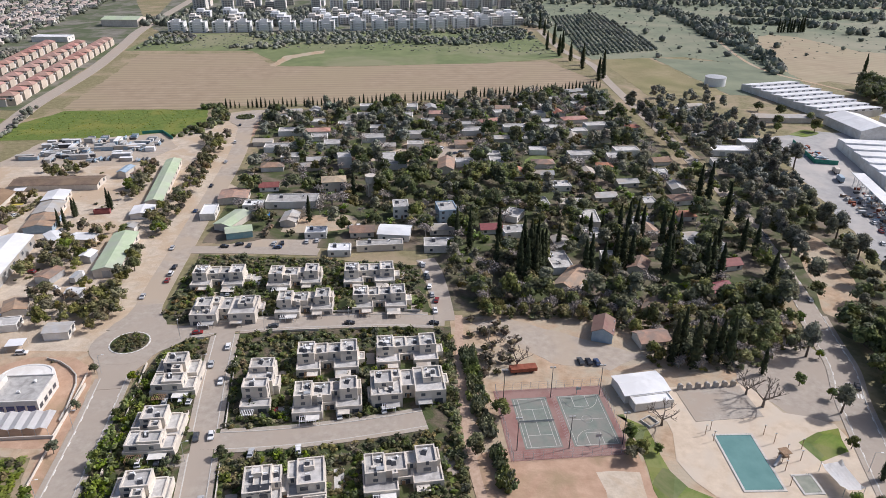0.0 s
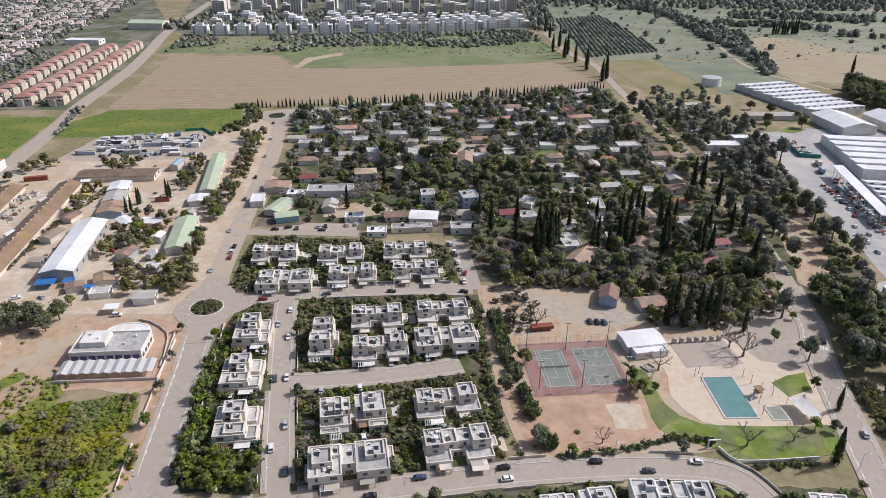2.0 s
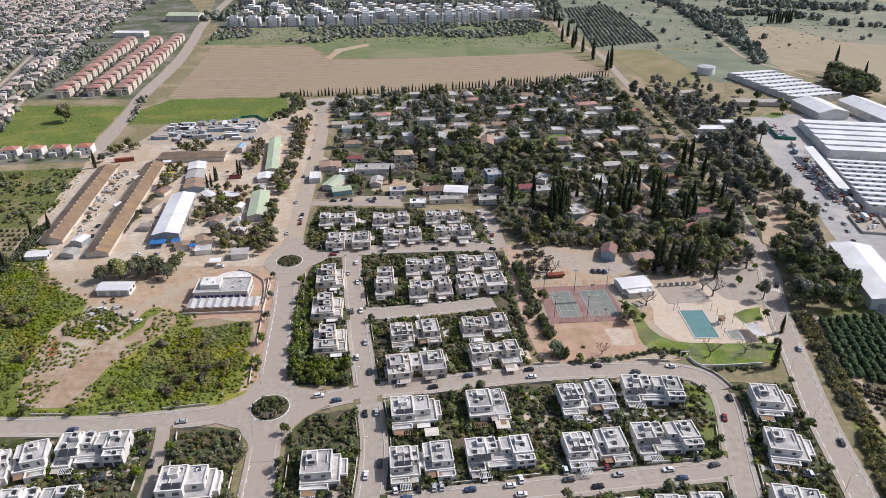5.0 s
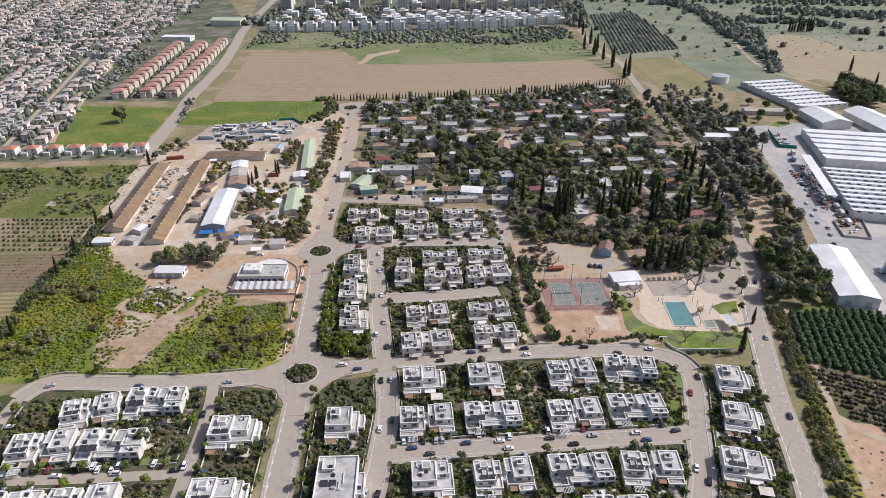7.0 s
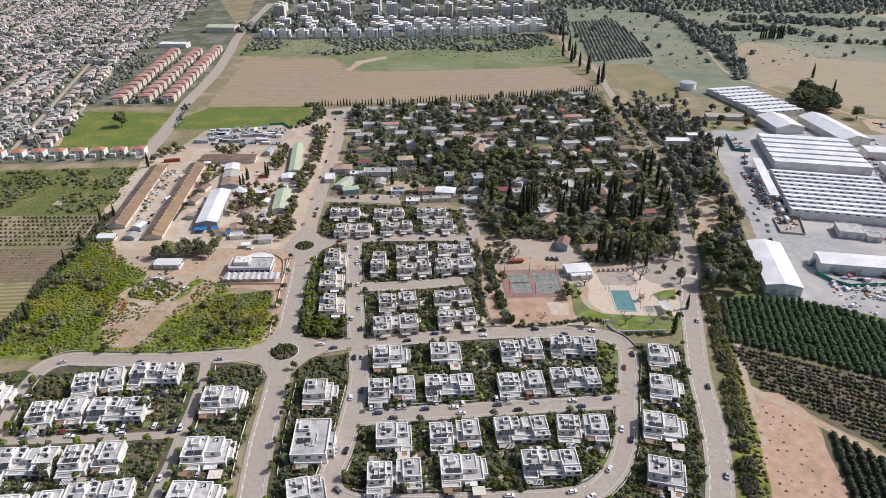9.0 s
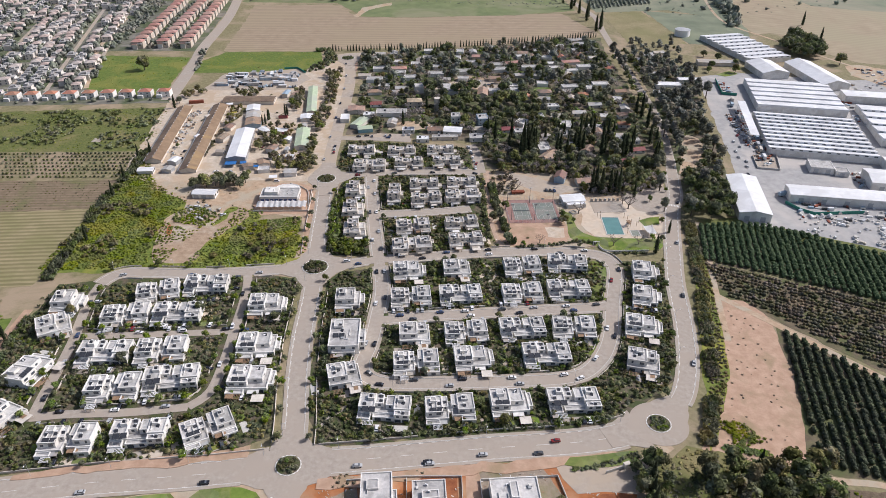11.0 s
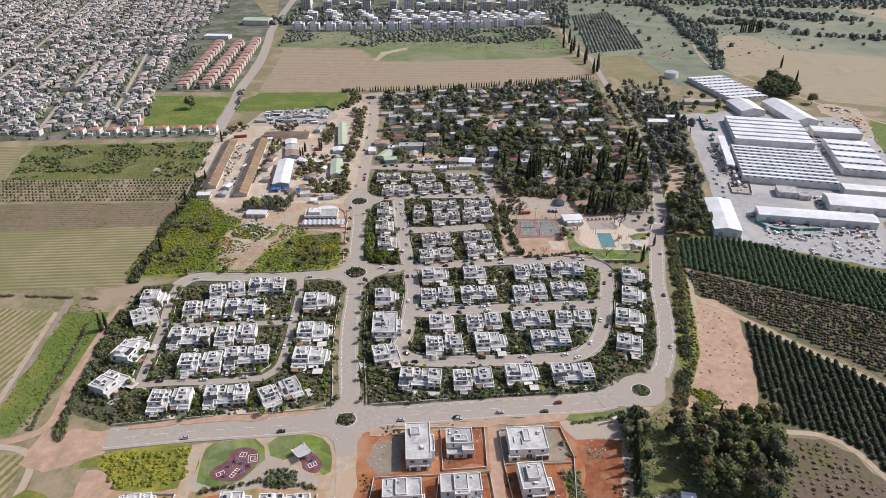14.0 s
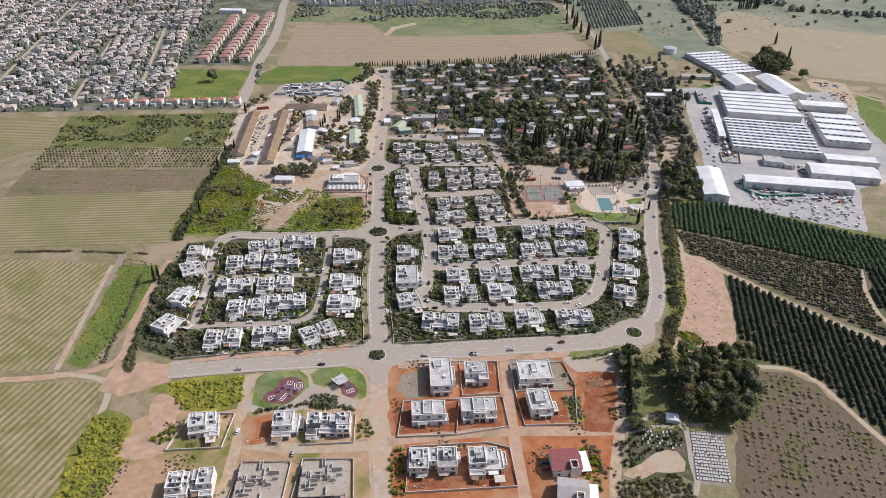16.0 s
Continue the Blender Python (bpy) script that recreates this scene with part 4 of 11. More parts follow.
# each road flares where it enters a roundabout
flares = 0
for x, y, r, island in ROUNDABOUTS:
    for key, (pts, width) in ROADS.items():
        line = LINES[key]
        for a, b in zip(line, line[1:]):
            da, db = math.hypot(a.x - x, a.y - y), math.hypot(b.x - x, b.y - y)
            if (da - r - 15) * (db - r - 15) < 0 and min(math.hypot(q.x - x, q.y - y) for q in line) < r * 0.6:
                d = Vector((a.x - x, a.y - y)).normalized()
                e = Vector((-d.y, d.x))
                left = [(r * 0.7, width / 2 + r * 0.42), (r + 0.5, width / 2 + 4.4), (r + 3, width / 2 + 2.7), (r + 6, width / 2 + 1.4), (r + 10, width / 2 + 0.5), (r + 14.5, width / 2 - 0.2)]
                ring = [Vector((x, y)) + d * u + e * v for u, v in left] + [Vector((x, y)) + d * u - e * v for u, v in left[::-1]]
                bm = bmesh.new()
                z = 0.206 + 0.0011 * (flares % 8)
                top = [bm.verts.new((q.x, q.y, z)) for q in ring]
                low = [bm.verts.new((q.x, q.y, z - 0.3)) for q in ring]
                bm.faces.new(top)
                for k in range(12):
                    bm.faces.new((top[k], low[k], low[(k + 1) % 12], top[(k + 1) % 12]))
                bmesh.ops.recalc_face_normals(bm, faces=bm.faces[:])
                tagged(new("road", mesh_of(bm, "road", ASPHALT)), "asphalt flare where the street meets the roundabout", "road", kind="structure")
                flares += 1
for i, (x, y, r, island) in enumerate(ROUNDABOUTS):
    bm = bmesh.new()
    disc(bm, x, y, r, 0.215 + 0.006 * i)
    tagged(new("road", mesh_of(bm, "road", ASPHALT)), "round asphalt junction", "road", kind="structure")
    bm = bmesh.new()
    disc(bm, x, y, island, 0.36, 0.4, mi=1, r_in=island - 0.5)
    disc(bm, x, y, island - 0.5, 0.42, 0.4)
    tagged(new("traffic_island", mesh_of(bm, "traffic_island", [YARD, KERB])), "planted round traffic island with a stone kerb", "island", kind="structure")

# ---- flat-roofed modern houses ----
def volume(bm, x0, x1, y0, y1, z0, z1, lip=0.75, t=0.42):
    """Walls with a parapet; the roof inside it lies lip metres down."""
    o = [(x0, y0), (x1, y0), (x1, y1), (x0, y1)]
    n = [(x0 + t, y0 + t), (x1 - t, y0 + t), (x1 - t, y1 - t), (x0 + t, y1 - t)]
    low = [bm.verts.new((*p, z0)) for p in o]
    top = [bm.verts.new((*p, z1)) for p in o]
    inn = [bm.verts.new((*p, z1)) for p in n]
    bed = [bm.verts.new((*p, z1 - lip)) for p in n]
    for i in range(4):
        j = (i + 1) % 4
        bm.faces.new((low[i], low[j], top[j], top[i]))
        bm.faces.new((top[i], top[j], inn[j], inn[i]))
        bm.faces.new((inn[i], inn[j], bed[j], bed[i]))


def roof_of(x0, x1, y0, y1, z1, lip=0.75, t=0.42):
    bm = bmesh.new()
    box(bm, x0 + t, x1 - t, y0 + t, y1 - t, z1 - lip - 0.12, z1 - lip + 0.01)
    return bm


def window_mesh(w, h):
    """One framed pane: a shallow box whose front is sunk inside a raised frame."""
    bm = bmesh.new()
    box(bm, -w / 2 - 0.1, w / 2 + 0.1, -0.07, 0.10, -0.1, h + 0.1, 1)
    front = min(bm.faces, key=lambda f: f.calc_center_median().y)
    made = bmesh.ops.inset_region(bm, faces=[front], thickness=0.1)
    front.material_index = 0
    for v in front.verts:
        v.co.y += 0.05
    return mesh_of(bm, "window", [GLASS, GREYMETAL])


WINDOWS = {k: window_mesh(*k) for k in ((1.2, 1.2), (2.0, 1.5), (2.6, 2.2), (0.7, 1.8))}


def heater_mesh():
    bm = bmesh.new()
    m = Matrix.Rotation(radians(35), 4, "X")
    box(bm, -0.95, 0.95, -1.0, 1.0, 0.55, 0.63, 1, m)
    rod(bm, (-0.7, 1.0, 1.35), (0.7, 1.0, 1.35), 0.32, n=10)
    for x in (-0.8, 0.8):
        rod(bm, (x, 0.95, 0), (x, 0.95, 1.1), 0.04, n=4)
    return mesh_of(bm, "solar_water_heater", [TANKWHITE, PANEL])


def aircon_mesh():
    bm = bmesh.new()
    box(bm, -0.55, 0.55, -0.25, 0.25, 0.12, 0.95)
    box(bm, -0.5, 0.5, -0.2, 0.2, 0.0, 0.12, 1)
    rod(bm, (0.12, -0.25, 0.55), (0.12, -0.29, 0.55), 0.3, n=10, mi=1)
    return mesh_of(bm, "air_conditioner", [TANKWHITE, DARKMETAL])


def door_mesh():
    bm = bmesh.new()
    box(bm, -0.5, 0.5, -0.04, 0.08, 0, 2.1)
    for x in (-0.6, 0.5):
        box(bm, x, x + 0.1, -0.08, 0.08, 0, 2.2, 1)
    box(bm, -0.5, 0.5, -0.08, 0.08, 2.1, 2.2, 1)
    rod(bm, (0.38, -0.1, 1.0), (0.38, -0.04, 1.0), 0.04, n=6, mi=1)
    return mesh_of(bm, "door", [WOOD, GREYMETAL])


HEATER, AIRCON, DOOR = heater_mesh(), aircon_mesh(), door_mesh()


def pergola_bm(w, d, h, slats):
    """One welded lattice of slats over two beams on four legs."""
    xs = sorted(x for i in range(slats) for x in (-w / 2 + (w - 0.14) * i / (slats - 1), -w / 2 + (w - 0.14) * i / (slats - 1) + 0.14))
    ys = [-d / 2 - 0.25, -d / 2, -d / 2 + 0.16, d / 2 - 0.16, d / 2, d / 2 + 0.25]
    bm = bmesh.new()
    top = [[bm.verts.new((x, y, h + 0.2)) for y in ys] for x in xs]
    low = [[bm.verts.new((x, y, h)) for y in ys] for x in xs]
    used = {(i, j) for i in range(len(xs) - 1) for j in range(5) if i % 2 == 0 or j in (1, 3)}
    feet = []
    for i, j in used:
        bm.faces.new((top[i][j], top[i + 1][j], top[i + 1][j + 1], top[i][j + 1]))
        f = bm.faces.new((low[i][j], low[i][j + 1], low[i + 1][j + 1], low[i + 1][j]))
        if i in (0, len(xs) - 2) and j in (1, 3):
            feet.append(f)
        for (a, b), (p, q) in (((i - 1, j), ((i, j), (i, j + 1))), ((i + 1, j), ((i + 1, j), (i + 1, j + 1))), ((i, j - 1), ((i, j), (i + 1, j))), ((i, j + 1), ((i, j + 1), (i + 1, j + 1)))):
            if (a, b) not in used:
                bm.faces.new((top[p[0]][p[1]], top[q[0]][q[1]], low[q[0]][q[1]], low[p[0]][p[1]]))
    for f in bmesh.ops.extrude_discrete_faces(bm, faces=feet)["faces"]:
        bmesh.ops.translate(bm, verts=f.verts[:], vec=(0, 0, -h))
    bmesh.ops.remove_doubles(bm, verts=bm.verts[:], dist=0.001)
    bmesh.ops.delete(bm, geom=[v for v in bm.verts if not v.link_faces], context="VERTS")
    bmesh.ops.recalc_face_normals(bm, faces=bm.faces[:])
    return bm


def put(ob, x, y, z, rz=0.0):
    ob.matrix_basis = pose(x, y, z, 0, 0, rz)
    return ob


# ground plans: blocks of x0, x1, y0, y1, bottom, top, parapet depth; front towards -y
DESIGNS = {
    0: [(-11, -2.6, -6.2, 6.2, 0, 3.9, 0.6), (2.2, 11, -6.2, 6.2, 0, 3.9, 0.6), (-2.62, 2.22, -1.6, 6.0, 0, 3.7, 0.5), (-10.6, -4.6, -2.2, 5.6, 3.2, 8.5, 0.9), (4.6, 10.6, -2.0, 5.8, 3.2, 8.5, 0.9), (-4.62, -0.02, -0.6, 6.1, 3.2, 7.0, 0.8), (-0.04, 4.62, -0.2, 5.9, 3.2, 6.9, 0.8), (10.98, 13.2, -1, 4, 0, 3.2, 0.4)],
    3: [(-11.4, -1.6, -7.0, 5.6, 0, 3.9, 0.6), (2.6, 11.2, -5.2, 6.4, 0, 3.9, 0.6), (-1.62, 2.62, -2.4, 5.4, 0, 3.7, 0.5), (-10.8, -5.0, -3.4, 4.6, 3.2, 8.5, 0.9), (4.0, 9.8, -1.2, 6.0, 3.2, 8.5, 0.9), (-5.02, 1.2, -1.8, 5.3, 3.2, 6.8, 0.8), (1.18, 4.02, 0.6, 5.7, 3.2, 6.4, 0.6), (9.78, 11.0, 1.0, 6.2, 3.2, 6.4, 0.5), (-3.2, -1.7, -3.6, -1.78, 3.2, 7.6, 0.4)],
    5: [(-12.5, -2.2, -6.8, 7, 0, 6.6, 0.6), (2.2, 12.5, -6.4, 7.2, 0, 6.6, 0.6), (-2.22, 2.22, -2.2, 6.8, 0, 6.2, 0.5), (-11.2, -5.0, -2.6, 4.4, 6.0, 8.6, 0.9), (5.2, 11.3, -1.6, 5.2, 6.0, 8.6, 0.9), (-5.02, -2.4, 1.0, 5.8, 6.0, 7.6, 0.4), (12.48, 14.4, 1, 6.4, 0, 3.3, 0.4), (-13.6, -12.48, -4, 2, 0, 3.2, 0.4)],
    4: [(-7.5, 7.5, -8.5, 8.5, 0, 3.6, 0.5), (-6.9, 3.6, -7.9, -1.2, 3.0, 6.5, 0.7), (-3.4, 3.3, -7.4, -2.4, 5.9, 7.4, 0.9), (-4.8, 2.6, 1.8, 8.2, 3.0, 8.8, 0.9), (-1.6, 1.6, -1.22, 1.82, 3.0, 8.0, 0.6), (-7.3, -4.78, 0.6, 8.3, 3.0, 5.6, 0.7), (2.58, 6.4, 0.2, 7.9, 3.0, 4.8, 0.6), (3.58, 7.2, -8.1, -2.0, 3.0, 4.7, 0.6)],
    -1: [(-4.6, 4.4, -1.6, 10.6, 0, 7.0, 0.6), (-4.2, 4.0, 4.2, 10.0, 6.4, 8.9, 0.9), (-4.8, 3.4, -6.8, -1.58, 0, 9.0, 0.9), (-5.2, 4.6, -11.2, -6.78, 0, 3.8, 0.6), (-4.8, -1.0, 10.58, 13.0, 0, 4.0, 0.5), (4.38, 6.2, -1.0, 5.0, 0, 4.2, 0.5), (-6.0, -4.58, 0, 7.0, 0, 3.2, 0.4)],
    1: [(-11.5, -0.8, -6.5, 6, 0, 3.9, 0.7), (-11.3, -3.5, -4.5, 5.98, 3.2, 6.9, 0.6), (-3.52, -0.82, -1, 5.96, 3.2, 6.2, 0.4), (0.8, 11.5, -5, 7, 0, 3.9, 0.7), (3.5, 11.3, -3.5, 6.98, 3.2, 6.9, 0.6), (0.82, 3.52, 0, 6.96, 3.2, 6.2, 0.4), (-0.82, 0.82, -2.5, 4.5, 0, 3.5, 0.4), (-11.5, -5, -9.2, -6.48, 0, 3.2, 0.8), (5, 11.5, -8, -4.98, 0, 3.4, 0.8), (-9, -6, 1.5, 4.5, 6.3, 8.2, 0.25), (5.5, 8.5, 2, 5, 6.3, 8.1, 0.25)],
    2: [(-10, 8, -6.5, 6.5, 0, 3.9, 0.7), (-9.98, -1, -5, 6.48, 3.2, 6.9, 0.6), (-1.02, 5.5, -2.5, 6.2, 3.2, 6.5, 0.5), (7.98, 10, -3.5, 5.5, 0, 3.4, 0.5), (-10, -2, -9.4, -6.48, 0, 3.3, 0.8), (-7, -3.5, 1, 4.5, 6.3, 8.2, 0.25)],
    6: [(-8, 8, -6, 7, 0, 3.9, 0.7), (-7.98, 1.5, -3.5, 6.98, 3.2, 7, 0.6), (1.48, 6.5, 0, 6.96, 3.2, 6.4, 0.5), (-4, -0.5, 2, 5.5, 6.4, 8.4, 0.25), (3, 8, -8.5, -5.98, 0, 3.2, 0.6)],
    7: [(-12, 12, -3, 7, 0, 3.9, 0.7), (-11.98, -4.5, -2, 6.98, 3.2, 6.9, 0.6), (4.5, 11.98, -2.5, 6.5, 3.2, 6.9, 0.6), (-4.52, -0.6, 1, 6.96, 3.2, 6.4, 0.5), (0.6, 4.52, 0, 6.48, 3.2, 6.4, 0.5), (-12, -6, -7, -2.98, 0, 3.6, 0.8), (5, 12, -6, -2.98, 0, 6.3, 0.5), (-4.98, 4.98, -5.5, -2.98, 0, 3.2, 0.5), (-8, -5, 2.5, 5.5, 6.3, 8.4, 0.25), (6, 9, 2, 5, 6.3, 8.3, 0.25)],
    8: [(-8, 8, -12, 11, 0, 6.9, 0.75), (7.98, 11, -9, 2, 0, 6.6, 0.5), (-6, -1, 3, 9, 6.4, 8.0, 0.3), (-6, 6, -14, -11.98, 0, 3.5, 0.6)],
    9: [(-7, 7, -6.5, 7, 0, 3.9, 0.7), (-6.98, 4, -4.5, 6.98, 3.2, 6.9, 0.6), (-5, -1, 0, 5, 6.3, 8.6, 0.3), (-7, 3, -9, -6.48, 0, 3.3, 0.7), (6.98, 9.5, -3, 5, 0, 3.4, 0.5)],
    10: [(-9.5, 9.5, -7, 6, 0, 3.6, 0.5), (-9.48, 9.48, -5, 5.98, 3.1, 6.9, 0.5), (-3, 2.5, -4.6, 5.6, 6.4, 7.7, 0.35), (9.48, 11, -6, -1, 0, 3.2, 0.5), (-6, -1, -8.4, -6.98, 0, 2.9, 0.3)],
    11: [(-10, 10, -5, 6, 0, 6.9, 0.5), (-3.5, 3.5, -7, -4.98, 0, 7.3, 0.4), (-3.4, 3.4, -4.5, 5.6, 6.4, 7.6, 0.35), (-9.5, -3.6, -8, -4.98, 0, 3.4, 0.6), (3.6, 9.5, -7.5, -4.98, 0, 3.4, 0.6)],
    12: [(-10, 10, -8, 8.5, 0, 6.4, 0.5), (-2, 1.5, -2, 6, 5.9, 7.0, 0.3), (-10.8, -5, -10, -7.98, 0, 3.2, 0.4), (3, 10, -9.6, -7.98, 0, 3.2, 0.4)],
    13: [(-6.5, 6.5, -9, 8, 0, 6.6, 0.5), (-3, 3, -4, 5, 6.1, 8.2, 0.3), (6.48, 9.5, -8, 0, 0, 3.2, 0.5), (-2, 5, -11, -8.98, 0, 3.2, 0.5)],
    14: [(-6.5, 6.5, -13, 13, 0, 6.9, 0.5), (6.48, 8.5, -8, 4, 0, 6.6, 0.5), (-4, 1, 4, 9, 6.4, 7.6, 0.3), (-5, 5, -14.5, -12.98, 0, 3.3, 0.5)],
    15: [(-7, 7, -8, 7, 0, 3.6, 0.5), (-6.98, 6.98, -4, 6.98, 3.1, 6.9, 0.5), (-3, 4, -3, 1, 6.4, 8.0, 0.3), (1, 6.96, -7.98, -3.98, 3.1, 5.6, 0.4)],
}


def modern_house(design, wall, label, group):
    """A flat-roofed house of stepped blocks with roof terraces; origin at the base centre."""
    rnd = random.Random(design * 31 + 5)
    blocks = DESIGNS[design]
    home = thing("modern_house", label, "house", group)

    def covered(x, y, z, own):
        return any(b is not own and b[0] < x < b[1] and b[2] < y < b[3] and b[4] < z < b[5] for b in blocks)

    for n, blk in enumerate(blocks):
        x0, x1, y0, y1, z0, z1, lip = blk
        bm = bmesh.new()
        thin = min(x1 - x0, y1 - y0) < 1
        if thin:
            box(bm, x0, x1, y0, y1, z0, z1)
        else:
            volume(bm, x0, x1, y0, y1, z0, z1, lip)
        part("wall", bm, wall, home)
        if thin:
            continue
        part("roof", roof_of(x0, x1, y0, y1, z1, lip), ROOFTOP, home)
        # windows on the front and on the sunny side
        for z in (0.9, 4.2, 7.0):
            if z < z0 + 0.3 or z + 1.5 > z1:
                continue
            k = 1 if x1 - x0 < 7 else 2 if x1 - x0 < 14 else 3
            for i in range(k):
                x = x0 + (x1 - x0) * (i + 0.5) / k
                if not covered(x, y0 - 0.3, z + 0.5, blk) and not covered(x - 1.1, y0 - 0.3, z + 0.5, blk) and not covered(x + 1.1, y0 - 0.3, z + 0.5, blk):
                    key = rnd.choice(((1.2, 1.2), (2.0, 1.5), (0.7, 1.8))) if z > 1 else rnd.choice(((2.6, 2.2), (2.0, 1.5)))
                    put(part("window", WINDOWS[key], None, home), x, y0, z if key[1] < 2 else 0.35)
            y = y0 + (y1 - y0) * rnd.uniform(0.35, 0.6)
            if y1 - y0 > 5 and not covered(x1 + 0.3, y, z + 0.5, blk) and n < 3:
                put(part("window", WINDOWS[(1.2, 1.2)], None, home), x1, y, z + 0.2, 90)
            if y1 - y0 > 5 and not covered(x0 - 0.3, y, z + 0.5, blk) and n < 1:
                put(part("window", WINDOWS[(1.2, 1.2)], None, home), x0, y, z + 0.2, -90)
        # roof gear on the open roofs
        if z1 > 6 and x1 - x0 > 2.5:
            cx, cy = x0 + (x1 - x0) * rnd.uniform(0.3, 0.7), y0 + (y1 - y0) * rnd.uniform(0.3, 0.6)
            if design < 10 and rnd.random() < 0.6 and not covered(cx, cy, z1 + 0.2, blk):
                put(part("solar_water_heater", HEATER, None, home), cx, cy, z1 - lip + 0.01, rnd.uniform(-15, 15)).scale = (0.75, 0.75, 0.75)
            cx, cy = x0 + (x1 - x0) * rnd.uniform(0.2, 0.8), y0 + (y1 - y0) * rnd.uniform(0.7, 0.85)
            if x1 - x0 > 5 and not covered(cx, cy, z1 + 0.2, blk):
                put(part("air_conditioner", AIRCON, None, home), cx, cy, z1 - lip + 0.01, rnd.uniform(-90, 90))
    # flat awnings over the garden terraces
    if design < 10:
        low = [b for b in blocks if b[4] == 0 and b[1] - b[0] > 4]
        for k, b in enumerate(low[:2]):
            w = min(5.2, (b[1] - b[0]) * 0.45)
            x = b[0] + (b[1] - b[0]) * (0.3 if k else 0.68)
            if covered(x, b[2] - 1.2, 1.5, b):
                continue
            bm = bmesh.new()
            box(bm, x - w / 2, x + w / 2, b[2] - 2.6, b[2] - 0.003, 2.6, 2.74)
            for u in (-1, 1):
                box(bm, x + u * (w / 2 - 0.12) - 0.07, x + u * (w / 2 - 0.12) + 0.07, b[2] - 2.5, b[2] - 2.36, 0, 2.62)
            part("awning", bm, rnd.choice((CREAM, WHITE, GREYROOF, WOOD)), home)
    # panels and tanks lying on the open roofs
    if design < 10:
        tops = sorted((b for b in blocks if b[5] > 6 and b[1] - b[0] > 3.5), key=lambda b: -b[5])
        for b in tops[:3]:
            for k in range(1):
                x, y = rnd.uniform(b[0] + 1.2, b[1] - 1.2), rnd.uniform(b[2] + 1.2, b[3] - 1.2)
                if not covered(x, y, b[5] + 0.2, b) and not covered(x, y, b[5] - b[6] + 0.4, b):
                    put(part("solar_water_heater", HEATER, None, home), x, y, b[5] - b[6] + 0.01, rnd.uniform(-25, 25)).scale = (0.85, 0.85, 0.85)
    # low parapets between the two homes' roof terraces, pipes and boxes
    big = max(blocks, key=lambda b: (b[1] - b[0]) * (b[3] - b[2]) * (b[5] > 6))
    for i in range(4):
        x = big[0] + (big[1] - big[0]) * rnd.uniform(0.1, 0.85)
        y = big[2] + (big[3] - big[2]) * rnd.uniform(0.1, 0.8)
        z = big[5] - big[6]
        if any(covered(x + u, y + v, z + 0.9, big) for u in (-1, 0, 1.5) for v in (-1, 0, 1.5)):
            continue
        bm = bmesh.new()
        if i % 2:
            box(bm, x, x + rnd.uniform(1.0, 2.2), y, y + rnd.uniform(0.8, 1.8), z - 0.05, z + rnd.uniform(0.4, 1.0))
            part("roof_box", bm, rnd.choice((wall, GREYMETAL, TANKWHITE)), home)
        else:
            w = min(rnd.uniform(3, 7), big[3] - y - 0.4)
            box(bm, x, x + 0.2, y, y + w, z - 0.05, z + 0.65)
            part("roof_divider", bm, wall, home)
    y_front = min(b[2] for b in blocks)
    x_left = blocks[0][0]
    put(part("door", DOOR, None, home), 0.0, next((b[2] for b in blocks if b[0] < 0 < b[1] and b[4] == 0), y_front) - 0.02, 0.02)
    if design > 9:
        return home
    put(part("pergola", pergola_bm(rnd.uniform(3.8, 5.5), 2.6, 2.5, 8), TANKWHITE if design % 2 else WOOD, home), x_left * 0.55, y_front - 1.6, 0)
    if design in (0, 2, 6):
        bm = bmesh.new()
        box(bm, -2.7, 2.7, -4.6, 0.0, 2.6, 2.72)
        for x in (-2.6, 2.5):
            for y in (-4.5, -0.2):
                box(bm, x, x + 0.1, y, y + 0.1, 0, 2.62)
        put(part("carport", bm, CREAM, home), -x_left * 0.5, y_front - 0.1, 0)
    if design in (1, 8, 2, 7):
        for k in range(2):
            bm = bmesh.new()
            m = Matrix.Translation((x_left + 3.5 + 3.2 * k, -3.2, 6.55)) @ Matrix.Rotation(radians(16), 4, "X")
            box(bm, -1.45, 1.45, -1.5, 1.5, 0.1, 0.16, 0, m)
            part("solar_panel", bm, PANEL, home)
    return home


